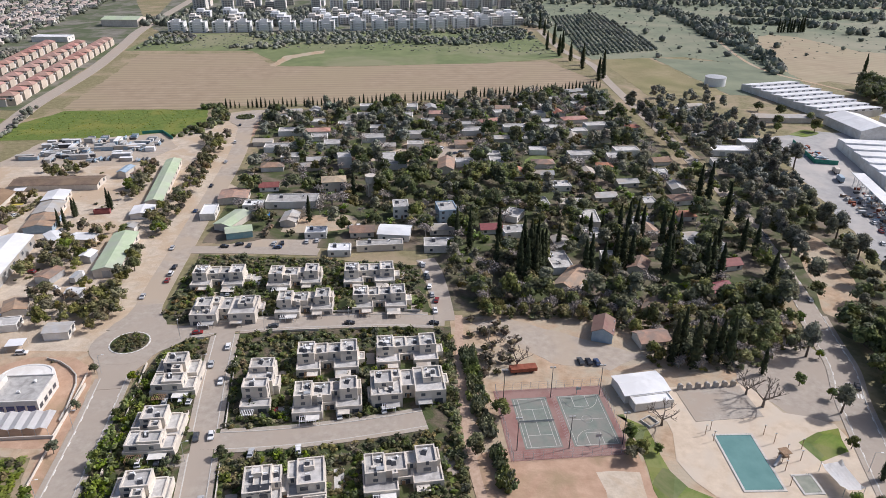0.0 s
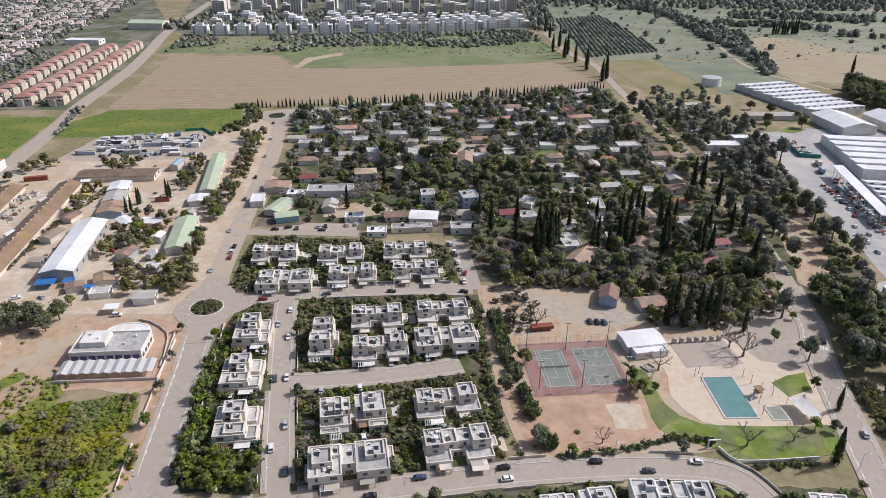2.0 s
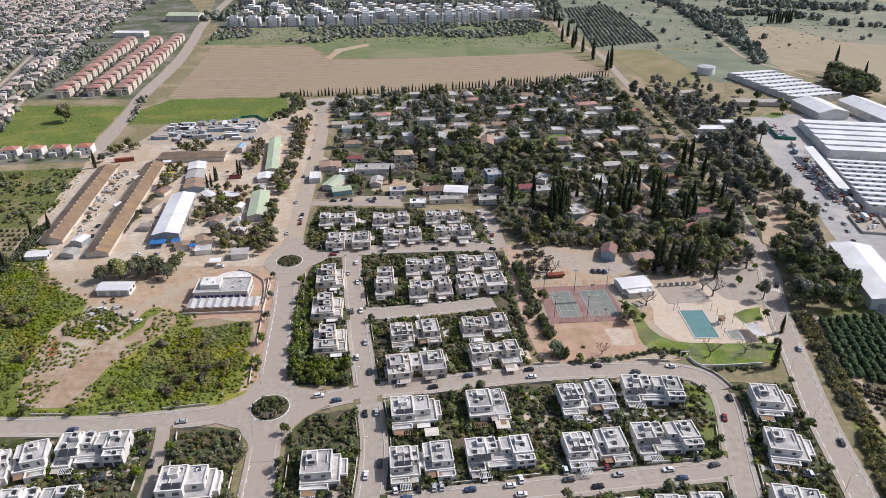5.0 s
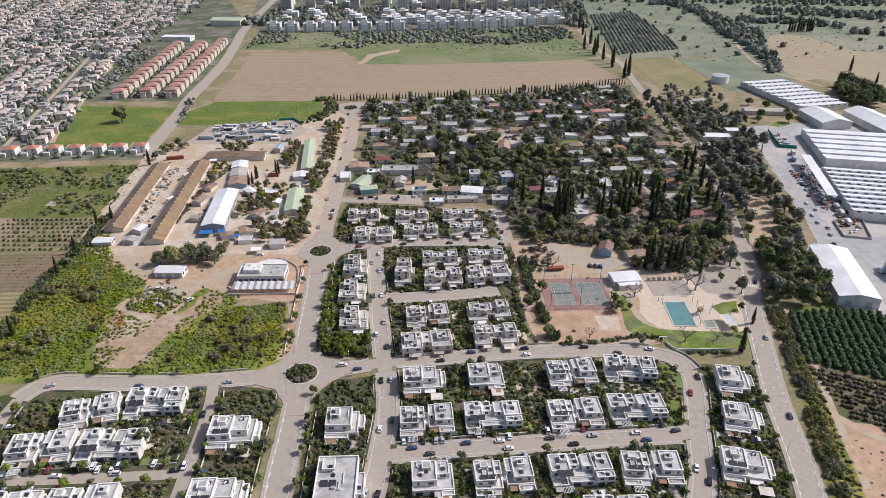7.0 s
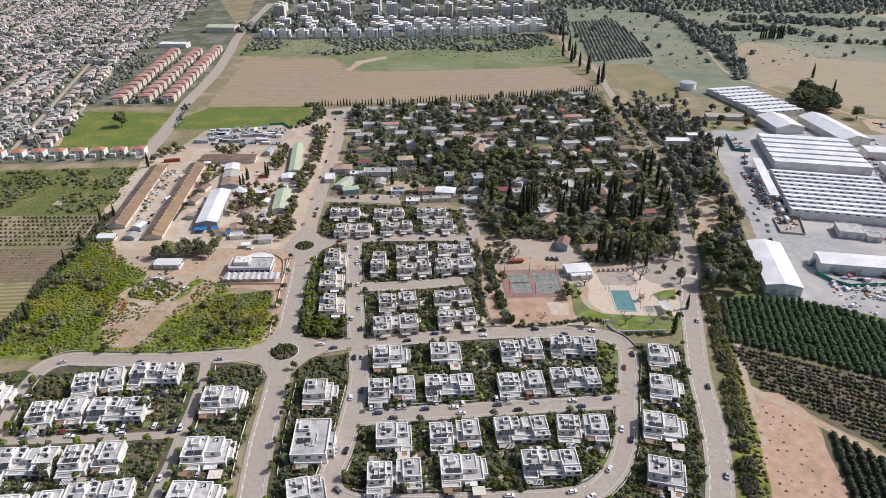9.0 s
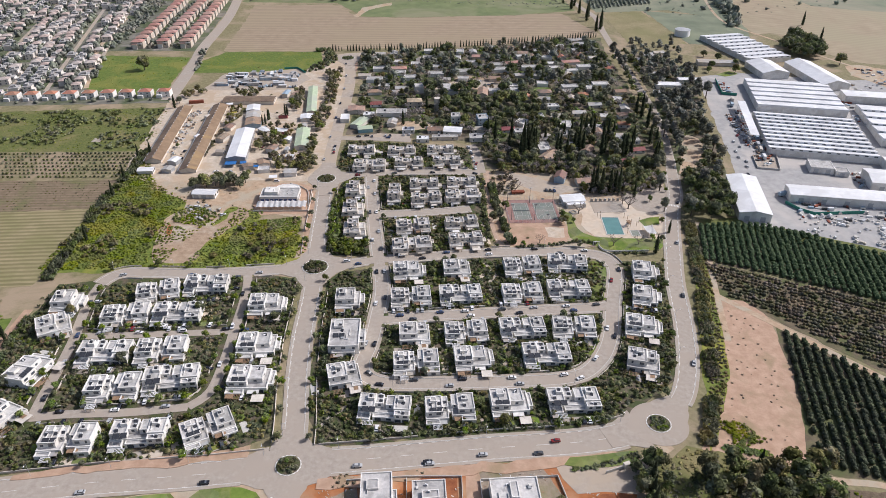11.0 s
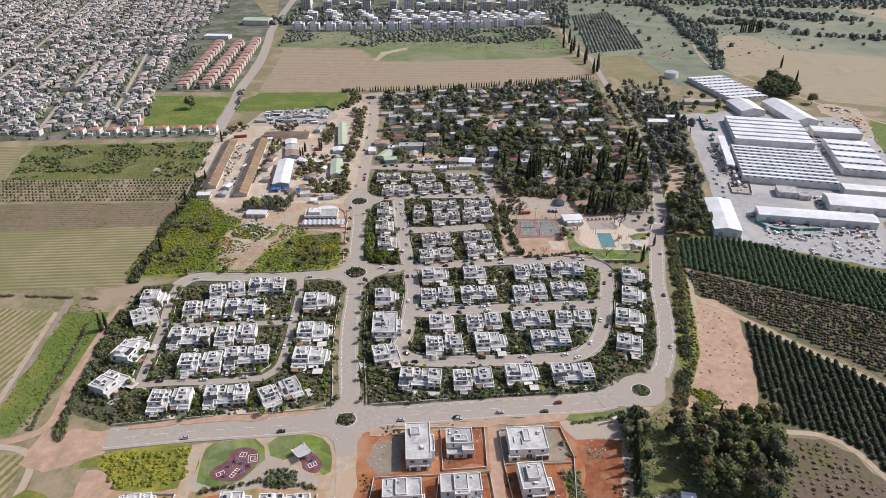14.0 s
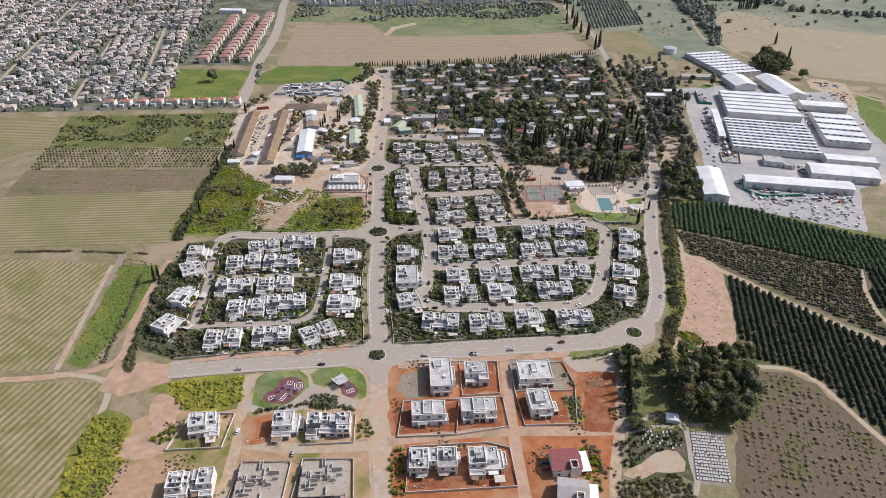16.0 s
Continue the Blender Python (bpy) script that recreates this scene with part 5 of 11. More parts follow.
HOUSE_ROWS = {
    "houses of the west block": ("white", [(-151, 124, 6, 9), (-148, 101, 28, 6), (-101, 134, 14, 1), (-74, 140, 3, 7), (-112, 111.5, 8, 1), (-83, 112.5, 3, 7), (-33, 121, 3, 2), (-110.5, 78, 3, 7), (-81.5, 81, 5, 1), (-30.5, 85, 3, 2), (-144.5, 66, 78, 2), (-96, 52, 4, 1), (-69, 58, 8, 7), (-28.5, 58, 0, 2), (-143.5, 33, 66, 6)]),
    "houses along the south road": ("white", [(-103, 18, 3, 1), (-72, 21, 5, 7), (-41.5, 25, 28, 1), (40, 37, -4, 7), (71.5, 37, 4, 1), (101.5, 41, 4, 2), (132, 41.5, 3, 7)]),
    "houses of the middle block": ("white", [(13, 126, 2, 9), (15, 92, 2, 8), (18, 60, 14, 6), (48.5, 156, 4, 2), (78, 158.5, 4, 6), (119.5, 161, 4, 1), (148.5, 163.5, -4, 7), (50, 128.5, 4, 1), (79.5, 130.5, 4, 7), (116.5, 132.5, 3, 1), (145, 135.5, 2, 7), (53, 94, 4, 6), (81.5, 95.5, 4, 1), (113, 98, 4, 7), (142, 99.5, -3, 1), (54.5, 70.5, 4, 1), (85, 74, 4, 2), (123.5, 76, 2, 7)]),
    "houses along the east avenue": ("white", [(195.5, 155, -9, 9), (189.5, 129, -12, 9), (181.5, 100, -12, 2), (173.5, 70, -14, 6)]),
    "houses of the north block": ("cream", [(4, 265, 2, 4), (5, 236, 2, 4), (9, 207, 4, 4), (34, 258, 1, -1), (56, 273, 3, 0), (58, 250, 3, 3), (85, 277, 3, 0), (85, 255, 4, 5), (49, 211, 6, 1), (49, 186, 6, 5), (83, 215, 5, 3), (85, 192, 6, 0), (2, 338, 0, 0), (36, 337, 0, 3), (69, 338, 2, 0), (11, 310, 0, 5), (43, 314, 0, 3), (74, 316, 2, 0)]),
    "houses on the building land": ("white", [(40, -18, 3, 14), (62, -16, 3, 15), (98, -16, 3, 12), (33, -50, 3, 10), (62, -47, 3, 11), (98, -41, 5, 13), (36, -86, 2, 5), (65, -85, 3, 2), (-93, -60, 12, 6), (-47, -59, 3, 9), (-23, -60, 2, 7), (-88, -101, 6, 1)]),
}
HOUSE_AT = []
for group, (tone, rows) in HOUSE_ROWS.items():
    made = {}
    for x, y, rz, design in rows:
        HOUSE_AT.append((x, y, rz, design))
        # the origin sits at the middle of the ground plan
        k = 1.06 if group == "houses of the west block" else 1.02
        m = pose(x, y, 0.0, 0, 0, rz) @ Matrix.Diagonal((k, k, k * (0.87 if y > 0 else 1.0), 1))
        if design in made:
            copy_thing(made[design], m)
        else:
            label = "white plastered flat-roofed two-storey house" if tone == "white" else "cream plastered flat-roofed house with roof terraces"
            made[design] = modern_house(design, WHITE if tone == "white" else CREAM, label, group)
            made[design].matrix_basis = m

# ---- plants ----
def quad_mesh(name, verts, quads, material):
    me = bpy.data.meshes.new(name)
    me.vertices.add(len(verts))
    me.vertices.foreach_set("co", np.asarray(verts, np.float32).ravel())
    n = len(quads)
    me.loops.add(4 * n)
    me.loops.foreach_set("vertex_index", np.asarray(quads, np.int32).ravel())
    me.polygons.add(n)
    me.polygons.foreach_set("loop_start", np.arange(0, 4 * n, 4, dtype=np.int32))
    me.update(calc_edges=True)
    me.materials.append(material)
    return me


def leaves(rng, centres, size, out, thin=1.0):
    """Loose bent leaf clumps, one small quad each, facing roughly outwards and up."""
    n = len(centres)
    nrm = out * 0.8 + rng.normal(size=(n, 3)) * 0.5 + np.array((0, 0, 0.35))
    nrm /= np.linalg.norm(nrm, axis=1, keepdims=True)
    a = np.cross(nrm, rng.normal(size=(n, 3)))
    a /= np.linalg.norm(a, axis=1, keepdims=True)
    b = np.cross(nrm, a) * thin
    b /= max(thin, 1.0)
    s = size * rng.uniform(0.6, 1.3, (n, 1))
    v = np.stack([centres - a * s - b * s * 0.6, centres + a * s - b * s * 0.55, centres + a * s * 0.8 + b * s * 0.6, centres - a * s * 0.9 + b * s * 0.65], 1)
    v[:, 1] += rng.normal(size=(n, 3)) * s * 0.35
    return v.reshape(-1, 3), np.arange(4 * n).reshape(-1, 4)


def blob(rng, centre, radii, n=6, m=4, rough=0.22):
    """The dense inner mass of a crown: a lumpy closed skin."""
    vs, qs = [], []
    for i in range(m + 1):
        th = math.pi * (0.04 + 0.92 * i / m)
        for j in range(n):
            ph = 2 * math.pi * j / n
            k = 1 + rng.uniform(-rough, rough)
            vs.append([centre[0] + radii[0] * k * math.sin(th) * math.cos(ph), centre[1] + radii[1] * k * math.sin(th) * math.sin(ph), centre[2] + radii[2] * k * math.cos(th)])
    for i in range(m):
        for j in range(n):
            qs.append([i * n + j, (i + 1) * n + j, (i + 1) * n + (j + 1) % n, i * n + (j + 1) % n])
    return np.array(vs), np.array(qs)


def joined(pieces):
    vs, qs, k = [], [], 0
    for v, q in pieces:
        vs.append(v)
        qs.append(q + k)
        k += len(v)
    return np.concatenate(vs), np.concatenate(qs)


def crown(kind, seed, dense=1.0, lumps_share=1.0):
    rng = np.random.default_rng(seed)
    pieces = []
    if kind in ("broad", "garden", "tall"):
        h, r, lumps = {"broad": (7.5, 3.6, 8), "garden": (4.2, 1.9, 5), "tall": (15.0, 4.2, 12)}[kind]
        lumps = int(lumps * lumps_share)
        base = {"broad": 2.0, "garden": 1.2, "tall": 4.5}[kind]
        size = {"broad": 0.36, "garden": 0.25, "tall": 0.40}[kind] * (1.0 if dense > 0.9 else 1.25)
        for i in range(lumps):
            t = (i + 0.5) / lumps
            z = base + (h - base) * (0.25 + 0.65 * t)
            spread = r * (0.75 if kind != "tall" else 0.62) * math.sqrt(max(0.05, 1 - (1.5 * t - 0.45) ** 2))
            a = i * 2.4 + rng.uniform(0, 1)
            c = np.array([spread * math.cos(a) * rng.uniform(0.5, 1), spread * math.sin(a) * rng.uniform(0.5, 1), z])
            q = r * rng.uniform(0.42, 0.62) * (0.9 if kind == "tall" else 1)
            rad = np.array([q, q * rng.uniform(0.85, 1.1), q * rng.uniform(0.65, 0.9)])
            pieces.append(blob(rng, c, rad * 0.78, 6, 4))
            n = int({"broad": 80, "garden": 56, "tall": 76}[kind] * dense)
            d = rng.normal(size=(n, 3))
            d /= np.linalg.norm(d, axis=1, keepdims=True)
            d[:, 2] = np.where(d[:, 2] < -0.4, -d[:, 2], d[:, 2])
            pieces.append(leaves(rng, c + d * rad * rng.uniform(0.72, 1.2, (n, 1)), size, d))
    elif kind == "cypress":
        h, r = 14.0, 1.5
        for i in range(7):
            t = i / 7
            q = r * (1 - t ** 2.2) * (0.75 if i == 0 else 1.0) + 0.12
            pieces.append(blob(rng, (rng.uniform(-0.12, 0.12), rng.uniform(-0.12, 0.12), 0.9 + h * (t + 0.06)), (q * 0.85, q * 0.85, h / 8.5), 7, 4, 0.18))
        n = int(270 * dense)
        t = rng.uniform(0, 1, n) ** 1.15
        a = rng.uniform(0, 2 * math.pi, n)
        q = r * (1 - t ** 2.2) * rng.uniform(0.8, 1.15, n) + 0.1
        pieces.append(leaves(rng, np.stack([q * np.cos(a), q * np.sin(a), 0.6 + (h - 0.6) * t], 1), 0.3, np.stack([np.cos(a), np.sin(a), 0 * a], 1)))
    elif kind == "bush":
        for i in range(2):
            c = np.array([rng.uniform(-0.6, 0.6), rng.uniform(-0.6, 0.6), rng.uniform(0.5, 0.9)])
            pieces.append(blob(rng, c, (0.8, 0.8, 0.6), 5, 2, 0.3))
            n = int(15 * dense)
            d = rng.normal(size=(n, 3))
            d /= np.linalg.norm(d, axis=1, keepdims=True)
            d[:, 2] = np.abs(d[:, 2])
            pieces.append(leaves(rng, c + d * 0.9, 0.33, d))
    elif kind == "far":
        pieces.append(blob(rng, (0, 0, 0.7), (1.15, 1.15, 0.85), 6, 3, 0.35))
        d = rng.normal(size=(int(9 * dense), 3))
        d /= np.linalg.norm(d, axis=1, keepdims=True)
        d[:, 2] = np.abs(d[:, 2])
        pieces.append(leaves(rng, d * (1.1, 1.1, 0.85) + (0, 0, 0.7), 0.42, d))
    elif kind == "row":
        pieces.append(blob(rng, (0, 0, 1.0), (1.25, 1.2, 0.95), 6, 3, 0.3))
        d = rng.normal(size=(int(22 * dense), 3))
        d /= np.linalg.norm(d, axis=1, keepdims=True)
        d[:, 2] = np.abs(d[:, 2])
        pieces.append(leaves(rng, d * (1.3, 1.3, 1.0) + (0, 0, 1.0), 0.36, d))
    elif kind == "tuft":
        pieces.append(blob(rng, (0, 0, 0.35), (0.75, 0.75, 0.5), 5, 2, 0.35))
        d = rng.normal(size=(7, 3))
        d /= np.linalg.norm(d, axis=1, keepdims=True)
        d[:, 2] = np.abs(d[:, 2])
        pieces.append(leaves(rng, d * (0.8, 0.8, 0.6) + (0, 0, 0.35), 0.3, d))
    elif kind == "twig":
        for i in range(5):
            a = i * 1.26 + rng.uniform(0, 1)
            c = np.array([1.5 * math.cos(a), 1.5 * math.sin(a), 4.0 + rng.uniform(-0.8, 1.4)])
            n = int(70 * dense)
            d = rng.normal(size=(n, 3))
            d /= np.linalg.norm(d, axis=1, keepdims=True)
            d[:, 2] = np.where(d[:, 2] < -0.3, -d[:, 2], d[:, 2])
            pieces.append(leaves(rng, c + d * np.array((2.1, 2.1, 1.7)) * rng.uniform(0.35, 1.1, (n, 1)), 0.55, d, 0.3))
        pieces.append(blob(rng, (0, 0, 1.6), (0.28, 0.28, 2.4), 5, 2, 0.1))
    return joined(pieces)


def trunk_mesh(h, r, limbs, spread, seed, material=None):
    rng = random.Random(seed)
    bm = bmesh.new()
    bend = (rng.uniform(-0.3, 0.3), rng.uniform(-0.3, 0.3))
    rod(bm, (0, 0, -0.2), (bend[0] * 0.5, bend[1] * 0.5, h * 0.5), r * 1.25, r * 0.85, 7)
    rod(bm, (bend[0] * 0.5, bend[1] * 0.5, h * 0.5), (bend[0], bend[1], h), r * 0.85, r * 0.5, 7)
    for i in range(limbs):
        a = i * 2.4 + rng.uniform(0, 0.8)
        z = h * rng.uniform(0.55, 0.95)
        rod(bm, (bend[0] * z / h, bend[1] * z / h, z), (spread * math.cos(a), spread * math.sin(a), z + spread * rng.uniform(0.5, 0.9)), r * 0.5, r * 0.15, 5)
    return mesh_of(bm, "trunk", material or BARK)


def bare_crown(seed, h=6.5, r=3.6):
    rng = random.Random(seed)
    bm = bmesh.new()

    def grow(a, d, length, rad, depth):
        b = a + d * length
        rod(bm, a, b, rad, rad * 0.6, 4 if depth else 5)
        if depth == 0:
            return
        for _ in range(3):
            q = Vector((rng.uniform(-1, 1), rng.uniform(-1, 1), rng.uniform(-0.25, 0.8)))
            grow(b, (d * 0.9 + q * 0.8).normalized(), length * rng.uniform(0.6, 0.8), rad * 0.6, depth - 1)

    for i in range(4):
        a = i * 1.57 + rng.uniform(0, 1)
        grow(Vector((0, 0, h * 0.22)), Vector((math.cos(a) * 0.8, math.sin(a) * 0.8, 0.8)).normalized(), h * 0.28, 0.16, 3)
    return mesh_of(bm, "branches", TWIG)


TREES = {}


def tree_kind(key, kind, n, leaf, trunk, name, label):
    TREES[key] = []
    for i in range(n):
        v, q = crown(kind, 100 * n + i + len(key))
        TREES[key].append((quad_mesh("crown", v, q, leaf), trunk_mesh(*trunk, i + 3), name, label))


tree_kind("broad", "broad", 5, LEAF, (4.2, 0.26, 5, 2.0), "broadleaf_tree", "dark green broadleaf tree with a rounded crown")
tree_kind("garden", "garden", 4, LEAFLIGHT, (2.4, 0.12, 4, 1.0), "garden_tree", "small bright green garden tree")
tree_kind("street", "garden", 3, LEAF, (2.4, 0.12, 4, 1.0), "street_tree", "small dark green street tree beside the road")
tree_kind("tall", "tall", 4, LEAFGREY, (10.0, 0.42, 8, 2.6), "eucalyptus_tree", "tall grey-green eucalyptus with an open crown")
tree_kind("cypress", "cypress", 4, LEAFDARK, (2.5, 0.22, 0, 0.5), "cypress_tree", "tall narrow dark green cypress")
BARE = [bare_crown(s) for s in (1, 2, 3)]
BARE_TRUNK = trunk_mesh(2.2, 0.24, 0, 0.5, 9, TWIG)
trees_rng = random.Random(77)


def plant(key, x, y, scale=1.0, z=0.05, stretch=1.0, group=""):
    """A tree of its own: trunk and crown, turned and scaled."""
    if key == "bare":
        crown_me, trunk_me, name, label = trees_rng.choice(BARE), BARE_TRUNK, "bare_tree", "leafless tree with brown spreading branches"
    else:
        crown_me, trunk_me, name, label = trees_rng.choice(TREES[key])
    t = thing(name, label, "tree", group)
    t.matrix_basis = pose(x, y, z, 0, 0, trees_rng.uniform(0, 360)) @ Matrix.Diagonal((scale, scale, scale * stretch, 1))
    part("trunk", trunk_me, None, t)
    part("crown", crown_me, None, t)
    return t


def mass(name, label, spots, protos, material, category="plants"):
    """Countless plants of one sort in one mesh: rows of x, y, z, size, height."""
    rng = np.random.default_rng(len(spots) + 3)
    vs, qs, k = [], [], 0
    for i, (x, y, z, s, h) in enumerate(spots):
        v, q = protos[int(rng.integers(len(protos)))]
        a = rng.uniform(0, 6.283)
        c, sn = math.cos(a) * s, math.sin(a) * s
        vs.append(np.stack([v[:, 0] * c - v[:, 1] * sn + x, v[:, 0] * sn + v[:, 1] * c + y, v[:, 2] * h + z], 1))
        qs.append(q + k)
        k += len(v)
    ob = new(name, quad_mesh(name, np.concatenate(vs), np.concatenate(qs), material))
    return tagged(ob, label, category, kind="stuff")


def inside(poly, x, y):
    hit = False
    for (x0, y0), (x1, y1) in zip(poly, poly[1:] + poly[:1]):
        if (y0 > y) != (y1 > y) and x < (x1 - x0) * (y - y0) / (y1 - y0) + x0:
            hit = not hit
    return hit


def scatter(poly, spacing, rng, keep=lambda x, y: True, jitter=0.45, angle=0.0):
    """Spots on a loose grid within an outline."""
    out = []
    c, s = math.cos(radians(angle)), math.sin(radians(angle))
    us = [x * c + y * s for x, y in poly]
    vs = [-x * s + y * c for x, y in poly]
    u = min(us)
    while u < max(us):
        v = min(vs)
        while v < max(vs):
            a, b = u + rng.uniform(-jitter, jitter) * spacing, v + rng.uniform(-jitter, jitter) * spacing
            x, y = a * c - b * s, a * s + b * c
            if inside(poly, x, y) and keep(x, y):
                out.append((x, y))
            v += spacing
        u += spacing
    return out


ROAD_CELLS = {}
for _k, (_p, _w) in ROADS.items():
    for _q in LINES[_k]:
        ROAD_CELLS.setdefault((int(_q.x // 20), int(_q.y // 20)), []).append((_q.x, _q.y, _w / 2))
for _x, _y, _r, _i in ROUNDABOUTS:
    for _dx in (-20, 0, 20):
        for _dy in (-20, 0, 20):
            ROAD_CELLS.setdefault((int((_x + _dx) // 20), int((_y + _dy) // 20)), []).append((_x, _y, _r))


def off_road(x, y, margin=1.0):
    i, j = int(x // 20), int(y // 20)
    for a in (i - 1, i, i + 1):
        for b in (j - 1, j, j + 1):
            for px, py, w in ROAD_CELLS.get((a, b), ()):
                if (x - px) ** 2 + (y - py) ** 2 < (w + margin) ** 2:
                    return False
    return True


BLOCKED = [(x, y, 10.5 if d != 4 else 9.5) for x, y, rz, d in HOUSE_AT]


def off_houses(x, y, margin=0.0):
    return all((x - a) ** 2 + (y - b) ** 2 > (r + margin) ** 2 for a, b, r in BLOCKED)


# lawns and paved terraces in the gardens
yard_rng = random.Random(44)
PATCHES = []
for hx, hy, rz, design in HOUSE_AT:
    if hy < 0:
        continue
    c, v = math.cos(radians(rz)), math.sin(radians(rz))
    for u0, v0 in ((-8, -10.5), (1, -11), (8, -10.5), (-15.5, -3), (15.5, 3), (15.5, -5), (-6, 10.5), (7, 10.5)):
        if yard_rng.random() < 0.52:
            continue
        w, d = yard_rng.uniform(3.0, 5.0), yard_rng.uniform(2.6, 4.6)
        px, py = hx + u0 * c - v0 * v, hy + u0 * v + v0 * c
        if not off_road(px, py, 4.5) or any((px - a) ** 2 + (py - b) ** 2 < r * r for a, b, r in PATCHES) or any((px - a) ** 2 + (py - b) ** 2 < 100 for a, b, _, _ in HOUSE_AT):
            continue
        lawn = yard_rng.random() < 0.4
        bm = bmesh.new()
        box(bm, -w, w, -d / 2, d / 2, -0.1, 0.06)
        ob = new("garden_lawn" if lawn else "patio", mesh_of(bm, "patch", LAWN if lawn else yard_rng.choice((PAVING, PAVING, DECK, KERB))))
        ob.matrix_basis = pose(px, py, 0.09, 0, 0, rz + (90 if abs(u0) > 12 else 0))
        tagged(ob, "small mown garden lawn beside a white house" if lawn else "pale paved garden terrace beside a house", "lawn" if lawn else "patio", kind="structure")
        PATCHES.append((px, py, 2.6))

# ---- gabled and flat village houses ----
def wall_bm(w, d, h):
    bm = bmesh.new()
    box(bm, -w / 2, w / 2, -d / 2, d / 2, -0.1, h)
    return bm


def gable_bm(w, d, h, rise, over=0.5, t=0.18):
    """A pitched roof with thickness and eaves; the ridge runs along x."""
    bm = bmesh.new()
    x0, x1, y = -w / 2 - over, w / 2 + over, d / 2 + over
    drop = rise * over / (d / 2)
    rows = []
    for dz in (0, t):
        rows.append([bm.verts.new(p) for p in ((x0, -y, h - drop + dz), (x1, -y, h - drop + dz), (x1, 0, h + rise + dz), (x0, 0, h + rise + dz), (x1, y, h - drop + dz), (x0, y, h - drop + dz))])
    lo, up = rows
    for r, flip in ((up, False), (lo, True)):
        for f in ((0, 1, 2, 3), (3, 2, 4, 5)):
            vs = [r[i] for i in f]
            bm.faces.new(vs[::-1] if flip else vs)
    for a, b in ((0, 1), (1, 2), (2, 4), (4, 5), (5, 3), (3, 0)):
        bm.faces.new((lo[a], lo[b], up[b], up[a]))
    return bm


def gable_wall_bm(w, d, h, rise):
    bm = wall_bm(w, d, h)
    for x in (-w / 2, w / 2):
        a = [bm.verts.new((x, -d / 2, h)), bm.verts.new((x, d / 2, h)), bm.verts.new((x, 0, h + rise))]
        bm.faces.new(a if x > 0 else a[::-1])
    return bm


def hip_bm(w, d, h, rise, over=0.5):
    bm = bmesh.new()
    x, y = w / 2 + over, d / 2 + over
    k = max(0.3, x - y)
    e = [bm.verts.new(p) for p in ((-x, -y, h - 0.15), (x, -y, h - 0.15), (x, y, h - 0.15), (-x, y, h - 0.15))]
    g = [bm.verts.new(p) for p in ((-x, -y, h), (x, -y, h), (x, y, h), (-x, y, h))]
    r = [bm.verts.new((-k, 0, h + rise)), bm.verts.new((k, 0, h + rise))]
    bm.faces.new(e[::-1])
    for i in range(4):
        bm.faces.new((e[i], e[(i + 1) % 4], g[(i + 1) % 4], g[i]))
    bm.faces.new((g[0], g[1], r[1], r[0]))
    bm.faces.new((g[1], g[2], r[1]))
    bm.faces.new((g[2], g[3], r[0], r[1]))
    bm.faces.new((g[3], g[0], r[0]))
    return bm


def openings(home, w, d, h, storeys=1, door=True, side=True):
    for s in range(storeys):
        z = 1.0 + 3.0 * s
        for x in (-0.3, 0.3):
            put(part("window", WINDOWS[(1.2, 1.2)], None, home), x * w, -d / 2, z)
        if side:
            put(part("window", WINDOWS[(1.2, 1.2)], None, home), w / 2, 0, z, 90)
    if door:
        put(part("door", DOOR, None, home), 0.06 * w, -d / 2, 0.0)


def village_house(w, d, h, roof, material, wall, label, rise=1.9, storeys=1, far=False):
    home = thing("village_house", label, "house", "houses of the old village")
    if roof == "gable":
        part("wall", gable_wall_bm(w, d, h, rise), wall, home)
        part("roof", gable_bm(w, d, h, rise), material, home)
    elif roof == "hip":
        part("wall", wall_bm(w, d, h - 0.15), wall, home)
        part("roof", hip_bm(w, d, h, rise), material, home)
    else:
        bm = bmesh.new()
        volume(bm, -w / 2, w / 2, -d / 2, d / 2, -0.1, h + 0.5, 0.45)
        part("wall", bm, wall, home)
        part("roof", roof_of(-w / 2, w / 2, -d / 2, d / 2, h + 0.5, 0.45), material, home)
        if not far:
            put(part("air_conditioner", AIRCON, None, home), w * 0.2, d * 0.2, h + 0.06, 20)
    if far:
        return home
    if roof == "flat":
        put(part("solar_water_heater", HEATER, None, home), -w * 0.22, 0.1 * d, h + 0.06)
    openings(home, w, d, h, storeys, storeys > 1, False)
    return home


